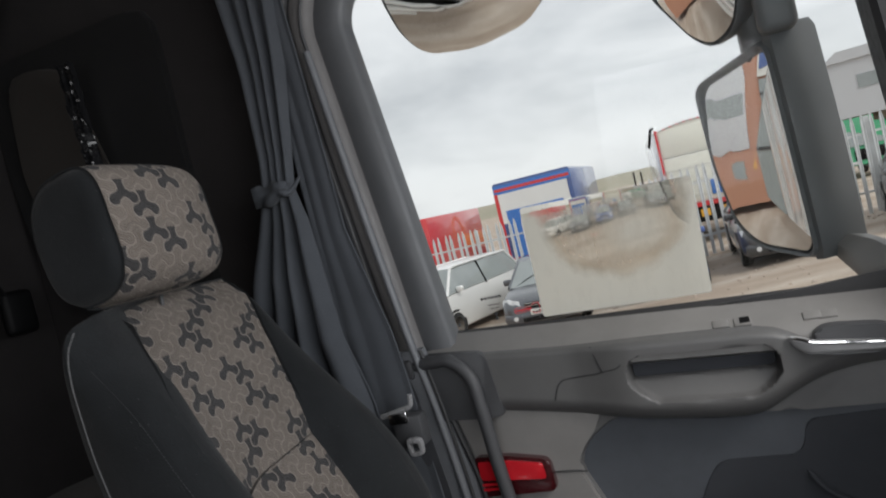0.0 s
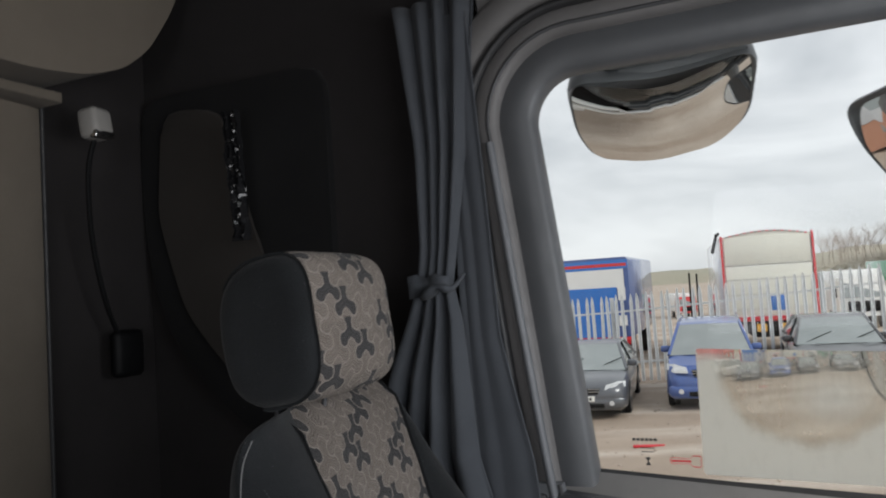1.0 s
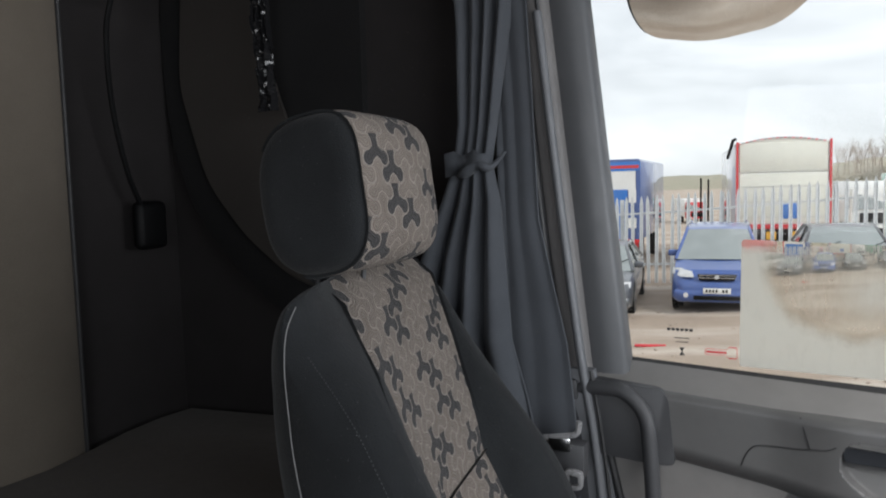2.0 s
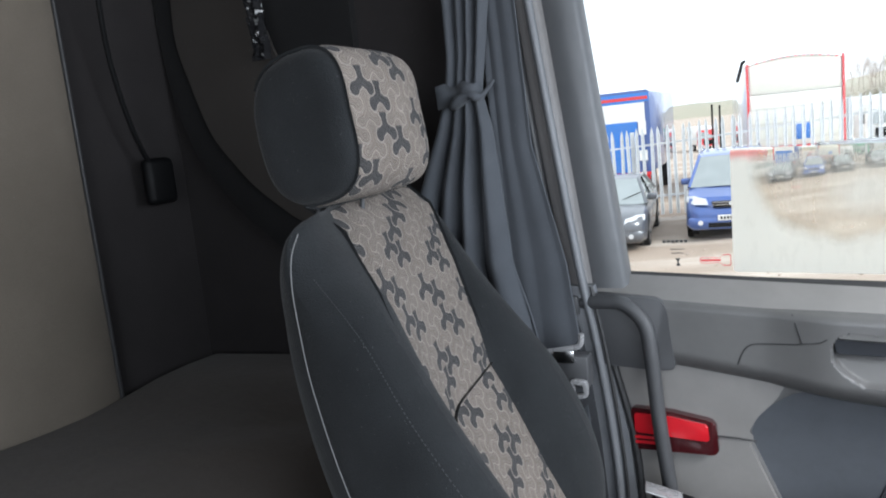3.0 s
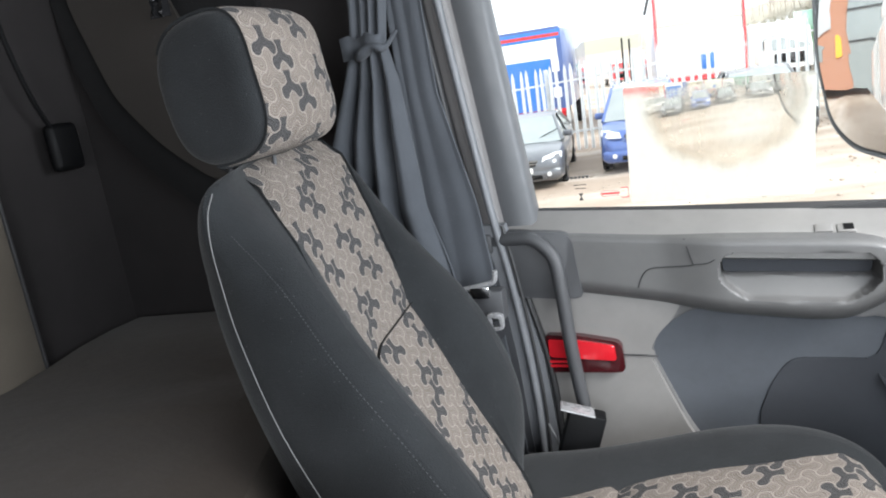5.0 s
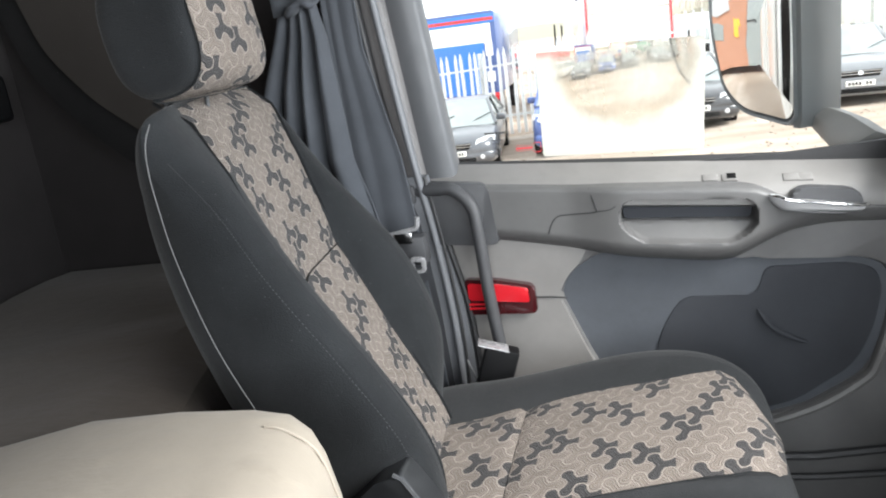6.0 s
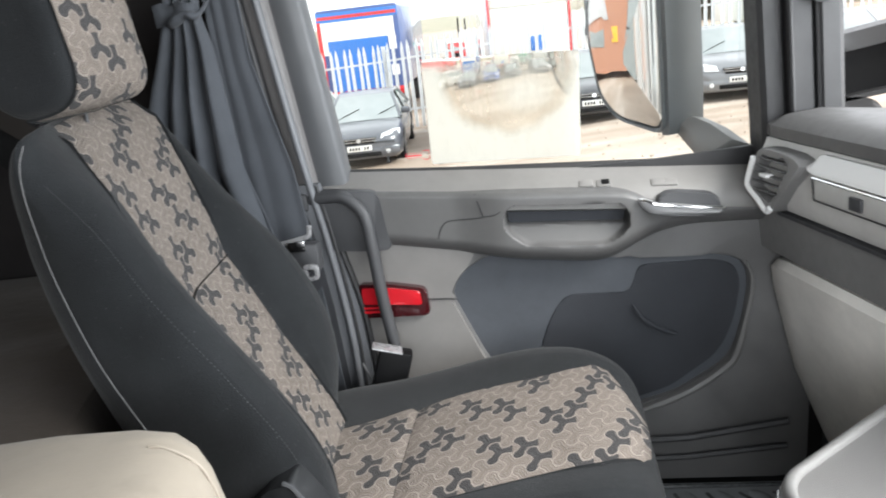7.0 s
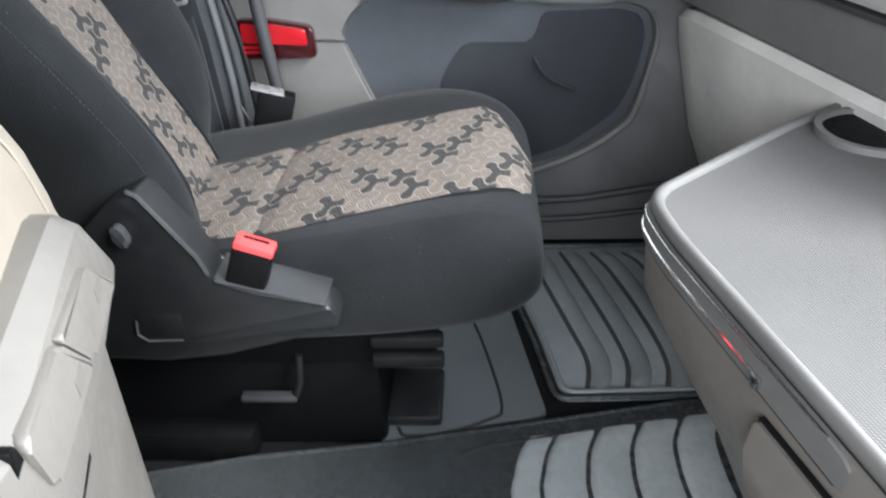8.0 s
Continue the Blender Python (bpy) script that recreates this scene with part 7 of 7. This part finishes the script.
def cab_lorry(name, label, loc, yaw, body_mat, cab_mat, size=0.72, long=6.0):
    o = thing(name, label, "lorry", (loc[0], loc[1], gz(loc[0], loc[1]) + (loc[2] if len(loc) > 2 else 0.0)), yaw, "lorries in the far yard")
    part("cab", loft([[(-1.2, y, 0.7), (1.2, y, 0.7), (1.2, y, 1.8), (1.1, y + d, 2.9), (-1.1, y + d, 2.9), (-1.2, y, 1.8)] for y, d in ((0.0, 0.25), (1.9, 0.0))]), cab_mat, o, "lorry cab")
    part("windscreen", loft([[(-1.08, -0.02, 1.75), (1.08, -0.02, 1.75)], [(-1.0, 0.2, 2.6), (1.0, 0.2, 2.6)]], closed=False), M["car_glass"], o, "dark windscreen")
    part("grille", box(-0.8, 0.8, -0.05, 0.02, 0.95, 1.55, 0.02), M["black"], o, "black grille")
    for s in (-1, 1):
        part("headlight", box(s * 0.95 - 0.2, s * 0.95 + 0.2, -0.04, 0.02, 0.75, 0.92, 0.02), M["headlight"], o)
        part("mirror", box(s * 1.4 - 0.1, s * 1.4 + 0.1, 0.1, 0.2, 1.8, 2.4, 0.02), M["black"], o)
    part("box_body", box(-1.25, 1.25, 2.1, 2.1 + long, 0.9, 3.3, 0.03), body_mat, o, "lorry body")
    wheels(o, (-1.0, 1.0), (0.9, 4.5))
    o.scale = (size, size, size)
    return o


cab_lorry("far_lorry", "white lorry facing the fence in the far yard", (3.2, 31.0), 4, M["white_panel"], M["white_panel"], 0.66)
cab_lorry("far_lorry", "green lorry in the far yard", (6.0, 33.0), 10, M["green_paint"], M["green_paint"])
cab_lorry("far_lorry", "white lorry in the far yard", (11.5, 36.0), 12, M["white_panel"], M["white_panel"])
cab_lorry("far_lorry", "red and white lorry in the far yard", (-5.2, 52.0), 20, M["white_panel"], M["red_paint"], 0.5)
cab_lorry("far_lorry", "green lorry in the far yard", (-2.6, 50.0), 10, M["green_paint"], M["white_panel"], 0.5)
digger = thing("digger", "yellow digger parked behind the fence", "digger", (-9.2, 38.0, gz(-9, 38)), 20)
part("body", box(-1.1, 1.1, 0.0, 2.6, 1.0, 2.0, 0.08), M["yellow_paint"], digger, "yellow engine body")
part("cab", box(-1.0, 0.0, 0.2, 1.6, 2.0, 3.0, 0.06), M["car_glass"], digger, "dark glazed cab")
part("track", box(-1.3, -0.8, -0.4, 3.0, 0.1, 0.9, 0.2), M["black"], digger, "black track")
part("track", box(0.8, 1.3, -0.4, 3.0, 0.1, 0.9, 0.2), M["black"], digger, "black track")
part("boom", tube(spline([(0.4, 0.5, 1.8), (0.5, -1.5, 3.6), (0.5, -3.0, 3.0), (0.5, -3.4, 1.2)], 4), 0.18, 6), M["yellow_paint"], digger, "yellow boom")
for x, y, h in ((-4.4, 46.0, 3.0), (-4.0, 46.2, 2.9)):
    post = part("pole", tube([(0, 0, 0), (0.02, 0, h)], 0.06, 6), M["black"], label="dark timber pole in the far yard", category="pole")
    post.location = (x, y, gz(x, y))


# ---- building behind, seen in the door mirror ----
def brick_mat():
    n = Nodes("red_brick")
    co = n.coords()
    br = n.t.nodes.new("ShaderNodeTexBrick")
    mp = n.t.nodes.new("ShaderNodeMapping")
    mp.inputs["Rotation"].default_value = (radians(90), 0, radians(90))
    n.link(co, mp.inputs["Vector"])
    n.link(mp.outputs[0], br.inputs["Vector"])
    br.inputs["Color1"].default_value = (0.52, 0.15, 0.055, 1)
    br.inputs["Color2"].default_value = (0.44, 0.12, 0.05, 1)
    br.inputs["Mortar"].default_value = (0.40, 0.20, 0.13, 1)
    br.inputs["Scale"].default_value = 4.4
    n.principled(br.outputs["Color"], 0.85)
    return n.mat


M["brick"] = brick_mat()
M["cladding"] = paint("grey_cladding", (0.50, 0.51, 0.53), 0.45)
works = thing("workshop", "brick and grey-clad workshop building behind the truck", "building", (-15.0, 1.1, 0.1), 8.0)
part("wall", box(-8.0, 0.0, -1.0, 9.0, 0.0, 7.5), M["brick"], works, "red brick wall")
part("upper_cladding", box(-0.02, 0.08, 3.1, 9.2, 2.7, 7.6, 0.02), M["cladding"], works, "grey metal cladding")
part("roof", box(-8.2, 0.3, -1.2, 9.4, 7.5, 7.8, 0.03), M["cladding"], works, "grey roof edge")
part("window", box(-0.02, 0.10, 3.2, 9.0, 4.3, 5.3), M["car_glass"], works, "dark window band")
part("window", box(-0.02, 0.05, 3.6, 4.8, 1.3, 2.2), M["car_glass"], works, "dark small window")
part("doors", box(-0.05, 0.05, -0.6, 1.75, 0.0, 5.6), M["car_glass"], works, "dark glazed entrance")
for z in (2.2, 3.6, 4.9):
    part("mullion", box(0.03, 0.09, -0.6, 1.75, z, z + 0.1), M["trim_dark"], works)
part("sign", box(0.05, 0.12, 0.2, 2.0, 5.7, 7.2, 0.02), M["plate"], works, "white square sign")
part("sign_mark", box(0.11, 0.14, 0.5, 1.7, 6.0, 6.9), M["deep_blue"], works)
part("notice", box(-0.02, 0.06, 2.3, 2.75, 1.6, 2.4), M["yellow_paint"], works, "yellow notice")

shed = thing("far_shed", "pale industrial shed on the far hillside", "building", (16.0, 62.0, 3.0), -8.0)
part("wall", box(-7.0, 7.0, 0.0, 10.0, 0.0, 4.2), M["cladding"], shed, "pale grey wall")
part("roof", prism("y", [(-7.2, 4.2), (7.2, 4.2), (6.0, 5.0), (-6.0, 5.0)], -0.2, 10.2), M["cladding"], shed, "grey roof")
part("window", box(-5.0, 5.5, -0.05, 0.02, 2.0, 3.0), M["car_glass"], shed, "dark window band")


# ---- distance ----
def field_mat():
    n = Nodes("winter_hillside")
    co = n.coords()
    a = n.ramp(n.noise(co, 0.03, 6.0, 0.65), 0.35, 0.65)
    b = n.ramp(n.noise(co, 0.35, 5.0, 0.7), 0.4, 0.7)
    col = n.mix(a, (0.33, 0.29, 0.22), (0.26, 0.26, 0.19))
    col = n.mix(n.m("MULTIPLY", b, 0.6), col, (0.40, 0.36, 0.29))
    n.principled(col, 0.95)
    return n.mat


M["field"] = field_mat()


def ridge(name, label, y, x0, x1, base, heights, depth):
    rings = []
    n = 60
    for k in range(n + 1):
        t = k / n
        x = x0 + (x1 - x0) * t
        h = lerp_rows(heights, x) + 0.4 * noise.noise(Vector((x * 0.05, y * 0.1, 0))) * (y / 100)
        rings.append([(x, y - depth, base), (x, y - depth * 0.5, h * 0.55), (x, y, h), (x, y + depth, h * 0.9), (x, y + depth, base)])
    return part(name, loft(rings), M["field"], label=label, category="hill", kind="structure", smooth=60.0)


ridge("hill", "brown winter hillside in the distance", 330.0, -300, 300, -3.0, [(-300, 6.5), (-120, 5.5), (-60, 5.0), (-20, 5.5), (10, 7.5), (30, 9.5), (120, 13.0), (300, 10.0)], 70.0)
ridge("near_bank", "grassy bank beyond the far yard", 75.0, 1.0, 80.0, -0.5, [(1, 0.5), (3.5, 3.0), (8, 3.5), (30, 3.8), (80, 4.0)], 8.0)
M["bark"] = plastic("bark", (0.42, 0.355, 0.29), 0.9, 60.0, 0.6, 0.3)


def bare_tree(seed):
    rnd = random.Random(seed)
    bm = bmesh.new()

    def limb(p, d, length, r, depth):
        q = p + d * length * 0.5 + Vector((rnd.uniform(-1, 1), rnd.uniform(-1, 1), 0)) * length * 0.06
        e = p + d * length
        add_tube(bm, [p, q, e], [r, r * 0.8, r * 0.6], 4 if depth else 6)
        if depth >= 4:
            return
        for _ in range(3 if depth else 5):
            nd = (d + Vector((rnd.uniform(-0.7, 0.7), rnd.uniform(-0.7, 0.7), rnd.uniform(-0.05, 0.5)))).normalized()
            s = p.lerp(e, rnd.uniform(0.55, 1.0))
            limb(s, nd, length * rnd.uniform(0.5, 0.75), r * 0.5, depth + 1)

    limb(Vector((0, 0, 0)), Vector((0.03, 0, 1)), 1.9, 0.036, 0)
    return bm


seeds = [bare_tree(s) for s in (1, 2, 3)]
base_trees = []
for bm in seeds:
    o = thing("bare_tree", "bare brown winter tree on the far bank", "tree", (0, 0, 0), 0, "trees on the bank")
    part("limbs", bm, M["bark"], o, "bare trunk and twigs", 0)
    base_trees.append(o)
rnd = random.Random(4)
for k in range(210):
    x = 4.4 + 0.14 * k + rnd.uniform(-0.5, 0.5)
    y = 72 + rnd.uniform(-4, 6)
    s = rnd.uniform(0.75, 1.25)
    m = pose(x, y, 2.6 + min(0.8, 0.1 * (x - 3)), 0, 0, rnd.uniform(0, 360)) @ Matrix.Diagonal((s * 0.78, s * 0.78, s * 0.74, 1))
    if k < 3:
        base_trees[k].matrix_world = m
    else:
        copy_thing(base_trees[k % 3], m)
bm = bmesh.new()
for _ in range(260):
    x = rnd.uniform(3, 34)
    v = bmesh.ops.create_icosphere(bm, subdivisions=1, radius=rnd.uniform(0.5, 1.2))["verts"]
    bmesh.ops.transform(bm, matrix=pose(x, 70 + rnd.uniform(-3, 3), 1.8 + min(1.6, 0.12 * (x - 5)), rnd.uniform(0, 360), rnd.uniform(0, 360), 0) @ Matrix.Diagonal((1, 1, 0.7, 1)), verts=v)
    for w in v:
        w.co += Vector((rnd.uniform(-0.2, 0.2), rnd.uniform(-0.2, 0.2), rnd.uniform(-0.2, 0.2)))
part("scrub", bm, M["field"], label="brown winter scrub along the far bank", category="scrub", kind="stuff", smooth=0)
